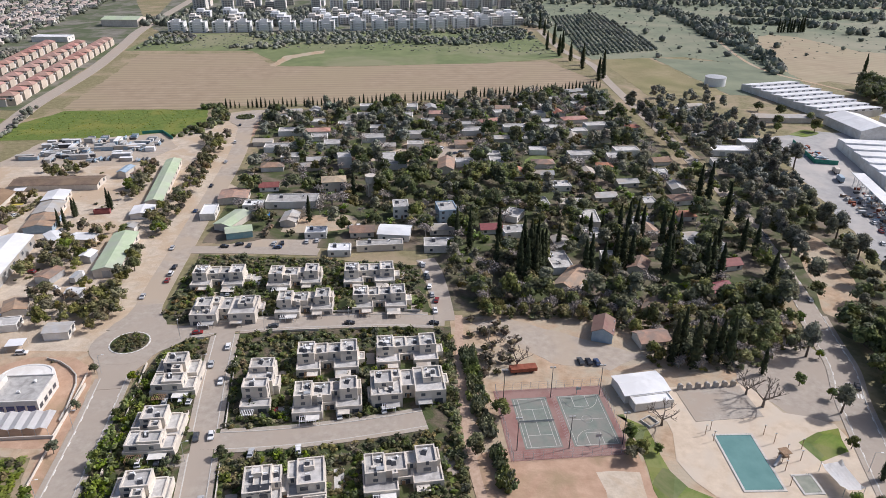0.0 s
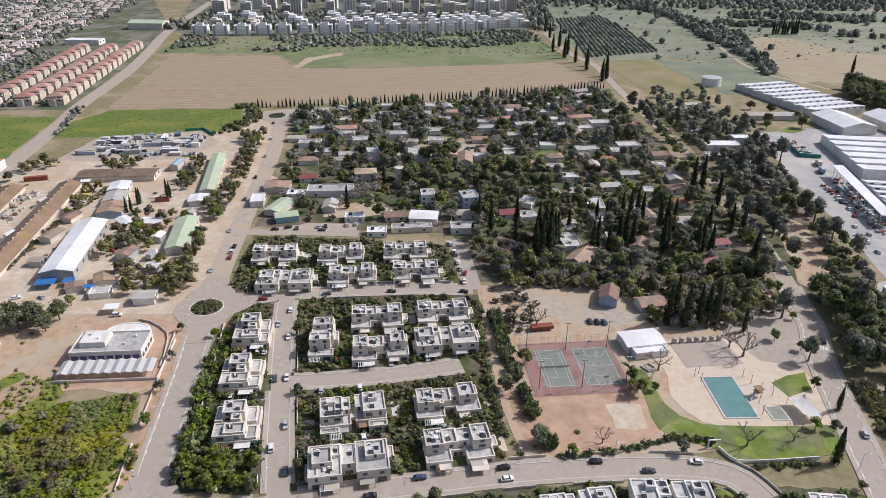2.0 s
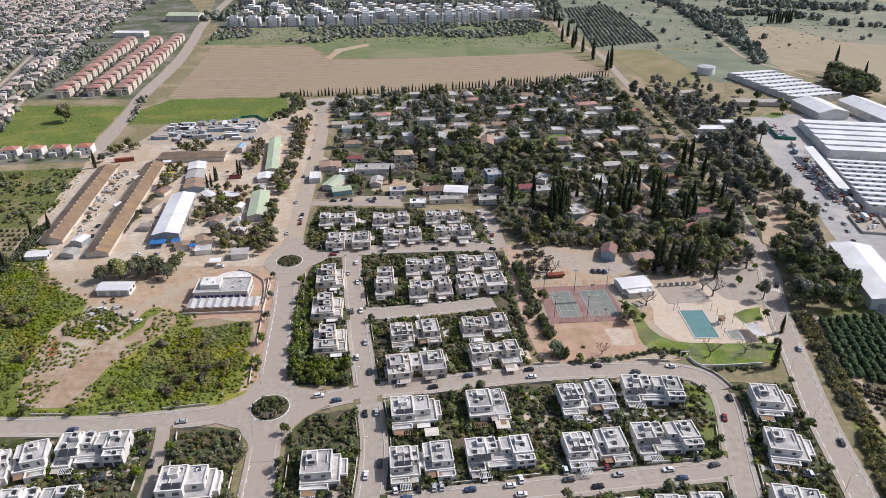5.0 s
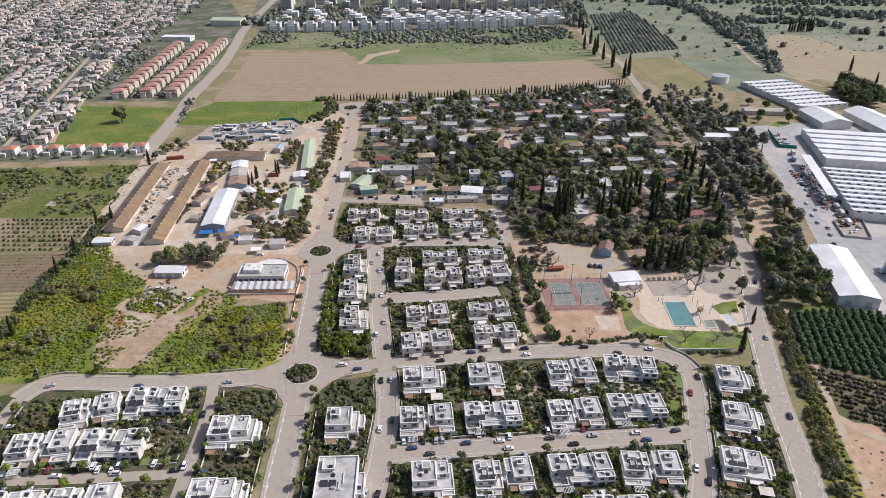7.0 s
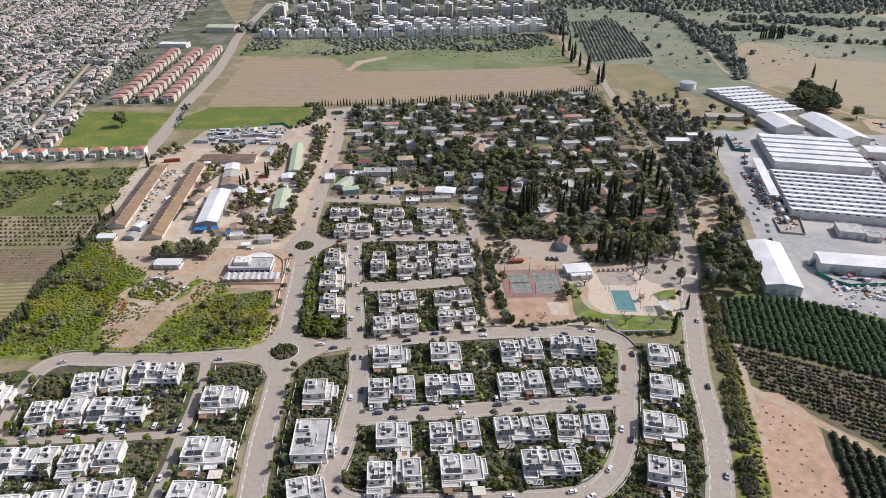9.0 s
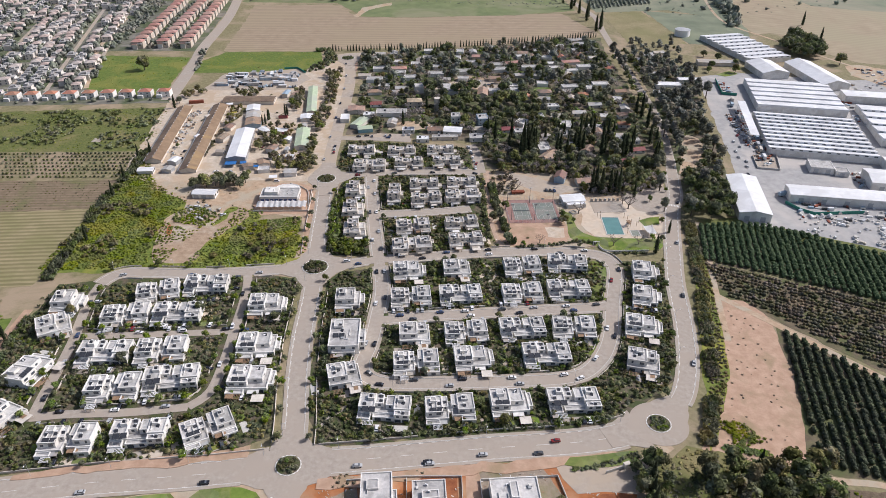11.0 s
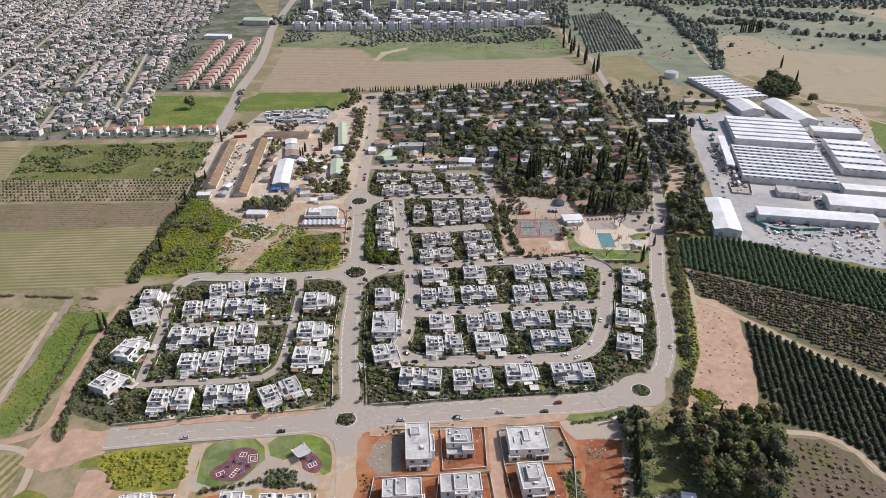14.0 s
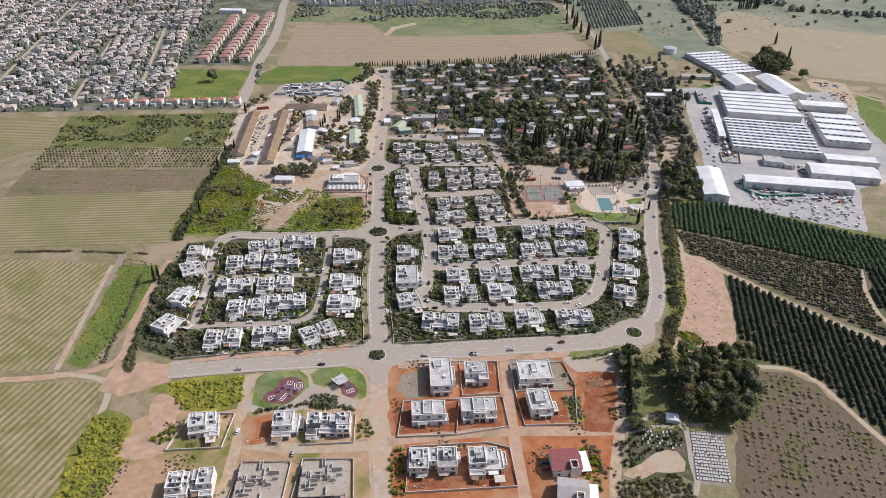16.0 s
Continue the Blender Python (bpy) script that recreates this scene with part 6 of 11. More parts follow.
VILLAGE_KINDS = [
    (11, 8, 3.0, "gable", TILE, WHITE, "white cottage with an orange tiled gable roof", 2.0, 1),
    (12, 8.5, 3.0, "gable", OLDTILE, CREAM, "cream cottage with a weathered brown gable roof", 1.8, 1),
    (10, 8, 3.0, "hip", TILE, WHITE, "white cottage with a red hipped tile roof", 1.8, 1),
    (12, 9, 3.1, "flat", ROOFTOP, WHITE, "white flat-roofed village house among trees", 1.0, 1),
    (13, 8, 3.0, "gable", GREYROOF, CREAM, "cream house with a grey sheet roof", 1.4, 1),
    (9, 9, 6.0, "flat", ROOFTOP, CREAM, "two-storey cream block with a flat roof", 1.0, 2),
    (14, 9, 3.2, "hip", OLDTILE, WHITE, "white house with a brown hipped roof", 1.9, 1),
    (11, 7, 2.9, "gable", REDROOF, WHITE, "white cottage with a dark red roof", 1.8, 1),
    (11.5, 8, 4.6, "gable", MAROONTILE, PALEBLUE, "blue-walled house with a maroon roof", 2.0, 2),
    (29, 12, 3.8, "flat", ROOFTOP, WHITE, "long white flat-roofed village hall with a parapet", 1.0, 1),
    (8.5, 10, 7.0, "flat", ROOFTOP, WHITE, "narrow white two-storey block among trees", 1.0, 2),
    (10, 13, 8.4, "flat", ROOFTOP, PALEBLUE, "pale blue block of flats among trees", 1.0, 3),
    (14, 10, 6.4, "hip", BEIGEROOF, CREAM, "cream two-storey house with a beige hipped roof", 1.6, 2),
    (16, 12, 3.8, "gable", WHITEROOF, WHITE, "white hut with a broad white sheet roof", 1.1, 1),
    (11, 8, 3.0, "flat", WHITEROOF, WHITE, "white shed with a flat sheet roof", 1.0, 1),
    (23, 6.5, 2.9, "flat", ROOFTOP, CREAM, "long low row of cream rooms", 1.0, 1),
    (21, 10, 3.6, "gable", OLDTILE, CREAM, "long cream house with a brown-orange tiled roof", 2.2, 1),
    (17, 10, 3.4, "flat", ROOFTOP, WHITE, "white flat-roofed house with a wide terrace roof", 1.0, 1),
    (20, 9, 3.2, "hip", PINKTILE, CREAM, "long house with a dusty pink roof", 1.6, 1),
]
village_made = {}


def add_village(kind, x, y, rz):
    key = (kind, y > 470)
    if key in village_made:
        copy_thing(village_made[key], pose(x, y, 0.05, 0, 0, rz))
    else:
        village_made[key] = village_house(*VILLAGE_KINDS[kind], far=y > 470)
        village_made[key].matrix_basis = pose(x, y, 0.05, 0, 0, rz)
    w, d = VILLAGE_KINDS[kind][:2]
    BLOCKED.append((x, y, max(w, d) * 0.55))


# houses that stand out among the trees, with only low plants towards the south of each
LOW_ONLY = []
for kind, x, y, rz in [
    (7, 238.3, 343.0, 10), (7, 223.5, 320.0, 20), (1, 195.0, 343.0, 62), (16, 160.4, 330.0, 55), (2, 216.3, 481.8, -5), (1, 256.3, 490.8, 8), (17, 206.3, 504.7, 5),
    (16, 113.5, 486.0, 84), (3, 126.0, 493.0, 0), (4, 158.5, 544.0, 5), (3, 145.0, 405.5, 60), (3, 328.5, 613.1, 0), (7, 5.6, 453.5, 5), (8, 163.3, 288.6, 70), (1, 180.8, 282.5, 8), (1, 190.4, 306.3, 60),
    (9, 22.5, 429.5, 0), (14, 1.5, 425.0, 0), (12, 44.0, 453.0, 5), (10, 47.5, 495.0, 10), (10, 83.6, 411.5, 2), (11, 108.2, 403.5, 8), (13, 80.5, 384.5, -8), (1, 63.5, 388.0, 2),
    (14, 53.5, 366.5, 0), (15, 73.0, 371.0, 3), (17, 103.4, 369.5, 0), (4, 105.0, 389.0, 2), (7, 130.5, 388.5, 4), (14, 40.0, 387.5, 0), (4, 24.5, 405.0, 85), (3, 142.0, 384.0, 8),
    (17, 65.0, 548.0, 2), (3, 67.5, 573.0, 4), (3, 56.0, 608.0, 0), (3, 57.0, 636.0, 2), (17, 39.0, 535.0, 5), (3, 25.5, 552.0, 0), (18, 22.0, 566.0, 3), (17, -1.0, 528.0, 0), (17, 3.0, 566.0, 4), (6, 2.0, 489.0, 4),
    (18, 156.0, 588.0, 20), (17, 138.0, 563.0, 5), (17, 171.0, 571.0, 0), (17, 240.0, 513.0, 0), (17, 98.0, 556.0, 4), (3, 107.0, 590.0, 4), (18, 118.0, 612.0, -4),
    (6, 246.0, 424.0, 8), (2, 239.5, 401.0, 0), (4, 202.5, 430.0, 5), (2, 262.0, 569.0, 5), (17, 234.5, 574.0, 4), (18, 222.0, 592.0, 8), (3, 196.0, 610.0, 0), (3, 180.0, 448.0, 4), (4, 222.0, 452.0, 6)]:
    add_village(kind, x, y, rz)
    w, d = VILLAGE_KINDS[kind][:2]
    if w > 15:
        c, v = math.cos(radians(rz)), math.sin(radians(rz))
        for u in (-0.4, -0.2, 0.2, 0.4):
            BLOCKED.append((x + u * w * c, y + u * w * v, d * 0.55))
    LOW_ONLY += [(x - 2, y - 9, 8.5), (x - 4, y - 16, 7.5)]
for x, y, rz in [(296.3, 486.9, -8), (312.9, 489.8, -8)]:
    add_village(3, x, y, rz)
# the village's old water tower
tower = thing("water_tower", "cream concrete water tower with a round tank on legs", "tower", at=pose(66.5, 441.5, 0.05))
bm = bmesh.new()
rod(bm, (0, 0, -0.1), (0, 0, 8.0), 1.5, n=16)
part("shaft", bm, CREAM, tower)
bm = bmesh.new()
rod(bm, (0, 0, 7.4), (0, 0, 8.6), 1.7, 3.1, n=20)
rod(bm, (0, 0, 8.6), (0, 0, 12.4), 3.1, n=20)
rod(bm, (0, 0, 12.4), (0, 0, 12.7), 3.3, n=20)
part("tank", bm, CREAM, tower)
for i in range(6):
    bm = bmesh.new()
    a = 1.0472 * i
    box(bm, -0.3, 0.3, -0.3, 0.3, -0.1, 8.6)
    put(part("leg", bm, CREAM, tower), 2.5 * math.cos(a), 2.5 * math.sin(a), 0, math.degrees(a))
BLOCKED.append((66.5, 441.5, 4.5))
LOW_ONLY.append((65, 430, 10))
VILLAGE_OUTLINE = [(-8, 392), (92, 374), (112, 318), (236, 308), (248, 340), (262, 430), (264, 640), (262, 690), (100, 645), (-24, 620), (-10, 520)]
vil_rng = random.Random(12)
for x, y in scatter(VILLAGE_OUTLINE, 23.5, vil_rng, lambda x, y: off_road(x, y, 7) and off_houses(x, y, 6.5), 0.36, 4):
    if (y < 345 and x < 235) or (y < 480 and x < 155):
        continue
    add_village(vil_rng.choice((0, 1, 3, 3, 3, 3, 3, 17, 4, 4, 6, 17, 4)), x, y, vil_rng.choice((0, 4, 8, 86, 94, -5)))


for kind, x, y, rz in [(4, 318, 622, 8), (4, 334, 630, 8), (3, 300, 600, 0), (3, 308, 548, 0)]:
    add_village(kind, x, y, rz)

# ---- halls, sheds and workshops ----
def hall(name, label, category, x, y, rz, w, d, h, roof, wall, rise=0.0, ridge="y", group="", doors=0, stripes=0):
    """A long hall, flat, gabled or mono-pitched, with the ridge along x or y and big doors on the front."""
    t = thing(name, label, category, group)
    if rise:
        if ridge == "y":
            rot = Matrix.Rotation(radians(90), 4, "Z")
            a, b = gable_wall_bm(d, w, h, rise), gable_bm(d, w, h, rise, 0.4)
            for bm in (a, b):
                bmesh.ops.transform(bm, matrix=rot, verts=bm.verts[:])
        else:
            a, b = gable_wall_bm(w, d, h, rise), gable_bm(w, d, h, rise, 0.4)
        part("wall", a, wall, t)
        part("roof", b, roof, t)
    else:
        bm = bmesh.new()
        volume(bm, -w / 2, w / 2, -d / 2, d / 2, -0.1, h + 0.4, 0.35)
        part("wall", bm, wall, t)
        part("roof", roof_of(-w / 2, w / 2, -d / 2, d / 2, h + 0.4, 0.35), roof, t)
    for i in range(doors):
        bm = bmesh.new()
        top = min(4.0, h - 0.6)
        prof = [(0.1, 0.0)] + [(-0.06 - 0.05 * (k % 2), top * k / 11) for k in range(12)] + [(0.1, top)]
        sides = [[bm.verts.new((x, v, z)) for v, z in prof] for x in (-1.8, 1.8)]
        for k in range(len(prof)):
            m = (k + 1) % len(prof)
            bm.faces.new((sides[0][k], sides[1][k], sides[1][m], sides[0][m]))
        bm.faces.new(sides[0][::-1])
        bm.faces.new(sides[1])
        put(part("roller_door", bm, GREYMETAL, t), -w / 2 + w * (i + 0.5) / doors, -d / 2, 0)
    for s in (1,):
        n = max(2, int(d / 9))
        for k in range(n):
            put(part("window", WINDOWS[(2.0, 1.5)], None, t), s * w / 2, -d / 2 + d * (k + 0.5) / n, h * 0.45, 90 * s)
    t.matrix_basis = pose(x, y, 0.06, 0, 0, rz)
    BLOCKED.append((x, y, min(w, d) * 0.6))
    k = max(w, d) / 2
    a = radians(rz + (90 if d > w else 0))
    for u in range(-int(k), int(k) + 1, 6):
        BLOCKED.append((x + u * math.cos(a), y + u * math.sin(a), min(w, d) / 2 + 1.5))
    return t


def long_shed(x, y, rz, w, d):
    """A low poultry-type shed: brown roof, darker brown on its -x pitch, white ventilators along the ridge."""
    t = thing("long_shed", "long low shed with a rusty brown roof", "shed", "long sheds")
    rot = Matrix.Rotation(radians(90), 4, "Z")
    a, b = gable_wall_bm(d, w, 2.8, 2.2), gable_bm(d, w, 2.8, 2.2, 0.6)
    for bm in (a, b):
        bmesh.ops.transform(bm, matrix=rot, verts=bm.verts[:])
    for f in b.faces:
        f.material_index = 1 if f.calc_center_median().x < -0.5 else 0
    part("wall", a, CREAM, t)
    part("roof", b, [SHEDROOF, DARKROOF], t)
    n = int(d / 6)
    for k in range(n):
        y0 = -d / 2 + d * (k + 0.5) / n
        bm = bmesh.new()
        box(bm, -0.55, 0.1, -0.5, 0.5, 4.75, 5.35)
        put(part("ridge_vent", bm, TANKWHITE, t), 0, y0, 0)
    bm = bmesh.new()
    box(bm, -w / 2 - 1.6, -w / 2 - 0.4, -d / 2, d / 2, 2.1, 2.25)
    for k in range(n // 2):
        y0 = -d / 2 + d * (k + 0.5) / (n // 2)
        box(bm, -w / 2 - 1.55, -w / 2 - 1.4, y0, y0 + 0.15, 0, 2.1)
    part("lean_to", bm, GREYMETAL, t)
    t.matrix_basis = pose(x, y, 0.06, 0, 0, rz)
    for u in range(-int(d / 2), int(d / 2) + 1, 6):
        BLOCKED.append((x - u * math.sin(radians(rz)), y + u * math.cos(radians(rz)), w / 2 + 2))


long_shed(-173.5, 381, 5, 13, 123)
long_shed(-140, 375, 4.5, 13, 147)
hall("white_hall", "white-roofed hall with blue tarpaulins at its front", "hall", -102.5, 350, 5.5, 15.5, 62, 5.5, WHITEROOF, GREYROOF, 1.6)
hall("workshop", "long open brown-roofed workshop", "workshop", -121, 464, 1, 50, 15, 3.4, DARKROOF, CREAM, 1.2, "x")
hall("workshop", "patched workshop with rusty sheet roofs", "workshop", -104, 404, 8, 14, 17, 3.6, OLDTILE, PALEBLUE, 1.2)
hall("workshop", "patched workshop with grey sheet roofs", "workshop", -108, 422, 8, 13, 16, 3.4, GREYROOF, CREAM, 1.2)
hall("workshop", "workshop with a white sheet roof", "workshop", -112, 440, 8, 12, 15, 3.4, WHITEROOF, CREAM, 1.0)
hall("green_hall", "hall with a pale green sheet roof", "hall", -52.5, 366, 6, 11.5, 40, 4.0, GREENROOF, CREAM, 1.3, doors=1)
hall("green_hall", "long hall with a pale green sheet roof", "hall", -58.5, 464, 7, 9, 72, 3.8, GREENROOF, CREAM, 1.2)
hall("white_shed", "white-roofed shed beside the green hall", "shed", -57, 418, 6, 11, 12, 3.0, WHITEROOF, WHITE, 0.8)
hall("white_shed", "white-roofed open shed on the sandy lot", "shed", -109, 262, -2, 17, 8.5, 3.6, WHITEROOF, WHITE, 0.9, "x", doors=3)
hall("white_shed", "small white-roofed hut among trees", "shed", -90, 386, 40, 7, 12, 2.8, WHITEROOF, CREAM, 0.7)
hall("hut", "hut with a rusty red roof", "hut", -88, 311, 20, 8, 6, 2.6, OLDTILE, CREAM, 0.8)
hall("hut", "hut with a brown roof", "hut", -77, 318, 20, 9, 10, 2.8, OLDTILE, CREAM, 1.0)
hall("hut", "small white flat-roofed hut", "hut", -74, 305, 8, 9, 7, 2.8, ROOFTOP, WHITE)
hall("shop_hall", "low hall with a brown roof", "hall", -11.8, 438.0, 3, 16, 14, 3.5, OLDTILE, CREAM, 1.0)
hall("shop_hall", "blue and white flat-roofed shop", "shop", -20.6, 415.7, 3, 8, 14, 3.5, WHITEROOF, WHITE)
hall("shop_hall", "shop with a patchy pale green roof", "shop", -5.5, 404.0, 68, 20, 10, 3.4, GREENROOF, CREAM, 1.0, "x")
hall("shop_hall", "teal-walled shop with a pale green roof", "shop", 0.5, 389.0, 14, 13, 8, 3.6, GREENROOF, TEALWALL, 0.9, "x")
hall("clubhouse", "white sheet-roofed clubhouse beside the courts", "clubhouse", 166.8, 252.5, 8, 16.5, 11, 3.4, WHITEROOF, WHITE, 0.9, "x", doors=2)
hall("clubhouse", "low white pool building", "clubhouse", 168.2, 244.6, 8, 14, 4.6, 2.8, WHITEROOF, WHITE)
hall("depot", "pale green-roofed depot building beside the road", "depot", -296.9, 1093.4, -4, 50, 30, 9, GREENROOF, CREAM, 3.0, "x")
hall("depot", "white flat-roofed depot beside the suburb", "depot", -338.5, 966.1, -4, 44, 18, 6, WHITEROOF, WHITE)

# blue tarpaulin canopies before the white hall and beside the shop
for x, y, w, d in [(-103, 315, 9, 7), (-93, 316, 5, 5), (-81, 309, 4, 4), (9.5, 409, 7, 4.5)]:
    t = thing("canopy", "blue tarpaulin canopy on thin poles", "canopy", at=pose(x, y, 0.06, 0, 0, 6))
    bm = bmesh.new()
    for i in range(4):
        box(bm, -w / 2 + i * w / 4, -w / 2 + (i + 1) * w / 4, -d / 2, d / 2, 2.9 - 0.1 * (i % 2), 2.98 - 0.1 * (i % 2))
    part("tarpaulin", bm, BLUE, t)
    for sx in (-1, 1):
        for sy in (-1, 1):
            bm = bmesh.new()
            rod(bm, (sx * (w / 2 - 0.2), sy * (d / 2 - 0.2), -0.05), (sx * (w / 2 - 0.2), sy * (d / 2 - 0.2), 2.85), 0.05)
            part("pole", bm, GREYMETAL, t)

# round-fronted white office
office = thing("office_building", "white office with a rounded back and blue glazing", "building")
bm = bmesh.new()
volume(bm, -14, 14, -9, 6, -0.1, 5.6, 0.5)
part("wall", bm, WHITE, office)
part("roof", roof_of(-14, 14, -9, 6, 5.6, 0.5), ROOFTOP, office)
bm = bmesh.new()
n = 24
ring = [(9 * math.cos(math.pi * i / n) + 4.5, 6 * math.sin(math.pi * i / n) * 1.05 + 6) for i in range(n + 1)]
for z0, z1, k in ((-0.1, 5.6, 1.0),):
    lo = [bm.verts.new((x, y, z0)) for x, y in ring]
    up = [bm.verts.new((x, y, z1)) for x, y in ring]
    for i in range(n):
        bm.faces.new((lo[i + 1], lo[i], up[i], up[i + 1]))
    bm.faces.new(up)
part("rounded_wing", bm, WHITE, office)
bm = bmesh.new()
box(bm, -11, -1, -5, 4, 5.1, 7.4)
part("roof_storey", bm, WHITE, office)
bm = bmesh.new()
for i in range(24):
    a0 = math.pi * i / 24
    rod(bm, (8.2 * math.cos(a0) + 4.5, 5.4 * math.sin(a0) + 6, 5.7), (8.2 * math.cos(a0 + 0.131) + 4.5, 5.4 * math.sin(a0 + 0.131) + 6, 5.7), 0.12, n=4)
part("roof_rail", bm, TANKWHITE, office)
for i in range(8):
    bm = bmesh.new()
    box(bm, -1.3, 1.3, -0.08, 0.1, 0.4, 2.6)
    box(bm, -1.35, 1.35, -0.12, 0.1, 2.6, 2.72)
    put(part("window", bm, BLUEGLASS, office), -12 + i * 3.4, -9, 0.9)
for i in range(4):
    put(part("window", WINDOWS[(2.0, 1.5)], None, office), 14, -7 + i * 3.4, 1.6, 90)
for x, y in ((-8, 1), (-4, -2), (6, -4), (9, 2)):
    put(part("air_conditioner", AIRCON, None, office), x, y, 5.15 if x > 0 else 7.4, 30 * x)
office.matrix_basis = pose(-51.5, 259, 0.08, 0, 0, 1)
BLOCKED.append((-51, 258, 18))
canopy = thing("terrace_canopy", "long pale scalloped terrace canopy before the office", "canopy", at=pose(-48, 243, 0.08, 0, 0, 1))
for i in range(9):
    bm = bmesh.new()
    x0 = -18 + i * 4
    pts = [(x0, -4, 2.9), (x0 + 2, -4, 3.5), (x0 + 4, -4, 2.9), (x0 + 4, 4, 3.6), (x0 + 2, 4, 4.2), (x0, 4, 3.6)]
    vs = [bm.verts.new(p) for p in pts]
    bm.faces.new((vs[0], vs[1], vs[4], vs[5]))
    bm.faces.new((vs[1], vs[2], vs[3], vs[4]))
    bmesh.ops.solidify(bm, geom=bm.faces[:], thickness=0.06)
    part("canopy_bay", bm, TANKWHITE, canopy)
for i in range(10):
    bm = bmesh.new()
    rod(bm, (-18 + i * 4, -3.9, -0.05), (-18 + i * 4, -3.9, 2.9), 0.08)
    part("post", bm, GREYMETAL, canopy)
bm = bmesh.new()
box(bm, -20, 20, -5.4, -5.1, -0.1, 1.2)
box(bm, 19.7, 20, -5.1, 22, -0.1, 1.2)
part("terrace_wall", bm, CREAM, canopy)
BLOCKED.append((-58, 243, 10))
BLOCKED.append((-40, 243, 10))

# ---- factory ----
def factory_hall(x, y, rz, w, d, h, bays, label, step=2.1, windows=True):
    """A hall with saw-tooth north lights: white sheet slopes with a glazed upright each; the bays run along x."""
    t = thing("factory_hall", label, "factory", "factory halls")
    bm = bmesh.new()
    box(bm, -w / 2, w / 2, -d / 2, d / 2, -0.1, h)
    part("wall", bm, WHITE, t)
    p = d / bays
    for i in range(bays):
        y0 = -d / 2 + i * p
        bm = bmesh.new()
        lo = [bm.verts.new((s * w / 2, yy, zz)) for s in (-1, 1) for yy, zz in ((y0 + 0.02, h), (y0 + 0.02, h + step), (y0 + p - 0.02, h + 0.25), (y0 + p - 0.02, h))]
        for q in ((0, 1, 2, 3), (7, 6, 5, 4), (0, 4, 5, 1), (1, 5, 6, 2), (2, 6, 7, 3), (3, 7, 4, 0)):
            bm.faces.new([lo[k] for k in q])
        bmesh.ops.recalc_face_normals(bm, faces=bm.faces[:])
        bay = part("roof_bay", bm, WHITEROOF, t)
        n = max(3, int(w / 7.0))
        if windows:
            for k in range(n):
                bm = bmesh.new()
                x0 = -w / 2 + w * (k + 0.28) / n
                box(bm, x0, x0 + w * 0.4 / n, y0 - 0.05, y0 + 0.1, h + 0.55, h + step - 0.6)
                part("north_light", bm, GLASS, bay)
    t.matrix_basis = pose(x, y, 0.06, 0, 0, rz)
    for u in range(-int(d / 2), int(d / 2) + 1, 12):
        BLOCKED.append((x - u * math.sin(radians(rz)), y + u * math.cos(radians(rz)), w / 2))


factory_hall(428, 472, -12, 82, 84, 6.3, 6, "great white factory hall with stepped roof bays", 1.5, False)
factory_hall(401, 371.5, -13, 87, 91, 5.4, 10, "white factory hall with rows of saw-tooth roof lights")
factory_hall(444, 649, 13, 54, 108, 5.2, 8, "far white factory hall with saw-tooth roof lights")
factory_hall(488, 394, -14, 44, 92, 5.6, 5, "white factory hall with saw-tooth roof lights beside the yard")
hall("warehouse", "long white-roofed warehouse beside the storage yard", "warehouse", 379, 252, -10, 97, 17, 6.5, WHITEROOF, WHITE, 1.6, "x", "factory sheds", doors=6)
hall("warehouse", "white-roofed warehouse beside the trees", "warehouse", 298, 253, -11, 22, 62, 6.5, WHITEROOF, WHITE, 1.8, group="factory sheds", doors=2)
hall("warehouse", "white gabled warehouse in the factory yard", "warehouse", 434, 277, -12, 62, 26, 7, WHITEROOF, WHITE, 2.2, "x", "factory sheds", doors=4)
hall("warehouse", "white flat-roofed warehouse in the factory yard", "warehouse", 457, 306, -12, 50, 16, 7, WHITEROOF, WHITE, 0, "x", "factory sheds")
hall("warehouse", "white flat-roofed warehouse in the factory yard", "warehouse", 505, 469, -11, 52, 20, 7, WHITEROOF, WHITE, 0, "x", "factory sheds")
hall("warehouse", "white gabled hall with a steep roof", "warehouse", 437, 560, 4, 30, 44, 7, WHITEROOF, WHITE, 3.5, group="factory sheds")
hall("warehouse", "white gabled hall with a steep roof", "warehouse", 483, 540, 5, 30, 80, 7, WHITEROOF, WHITE, 4.0, group="factory sheds")
hall("factory_office", "small white block in the factory yard", "office", 379, 308, -14, 18, 16, 5, ROOFTOP, WHITE, 0, "x", "factory sheds", doors=2)
hall("factory_office", "small white block in the factory yard", "office", 392, 299, -14, 10, 9, 4, ROOFTOP, WHITE, 0, "x", "factory sheds", doors=1)
hall("canteen", "low white flat-roofed block beside the belt of trees", "office", 312, 510, -4, 26, 12, 4, WHITEROOF, WHITE, 0, "x", "factory sheds", doors=2)
hall("canteen", "low white flat-roofed block beside the belt of trees", "office", 338, 526, -4, 22, 10, 4, WHITEROOF, WHITE, 0, "x", "factory sheds", doors=1)
hall("depot", "long grey-roofed depot behind the factory", "depot", 392, 590, -4, 46, 12, 4, GREYROOF, CREAM, 1.2, "x")
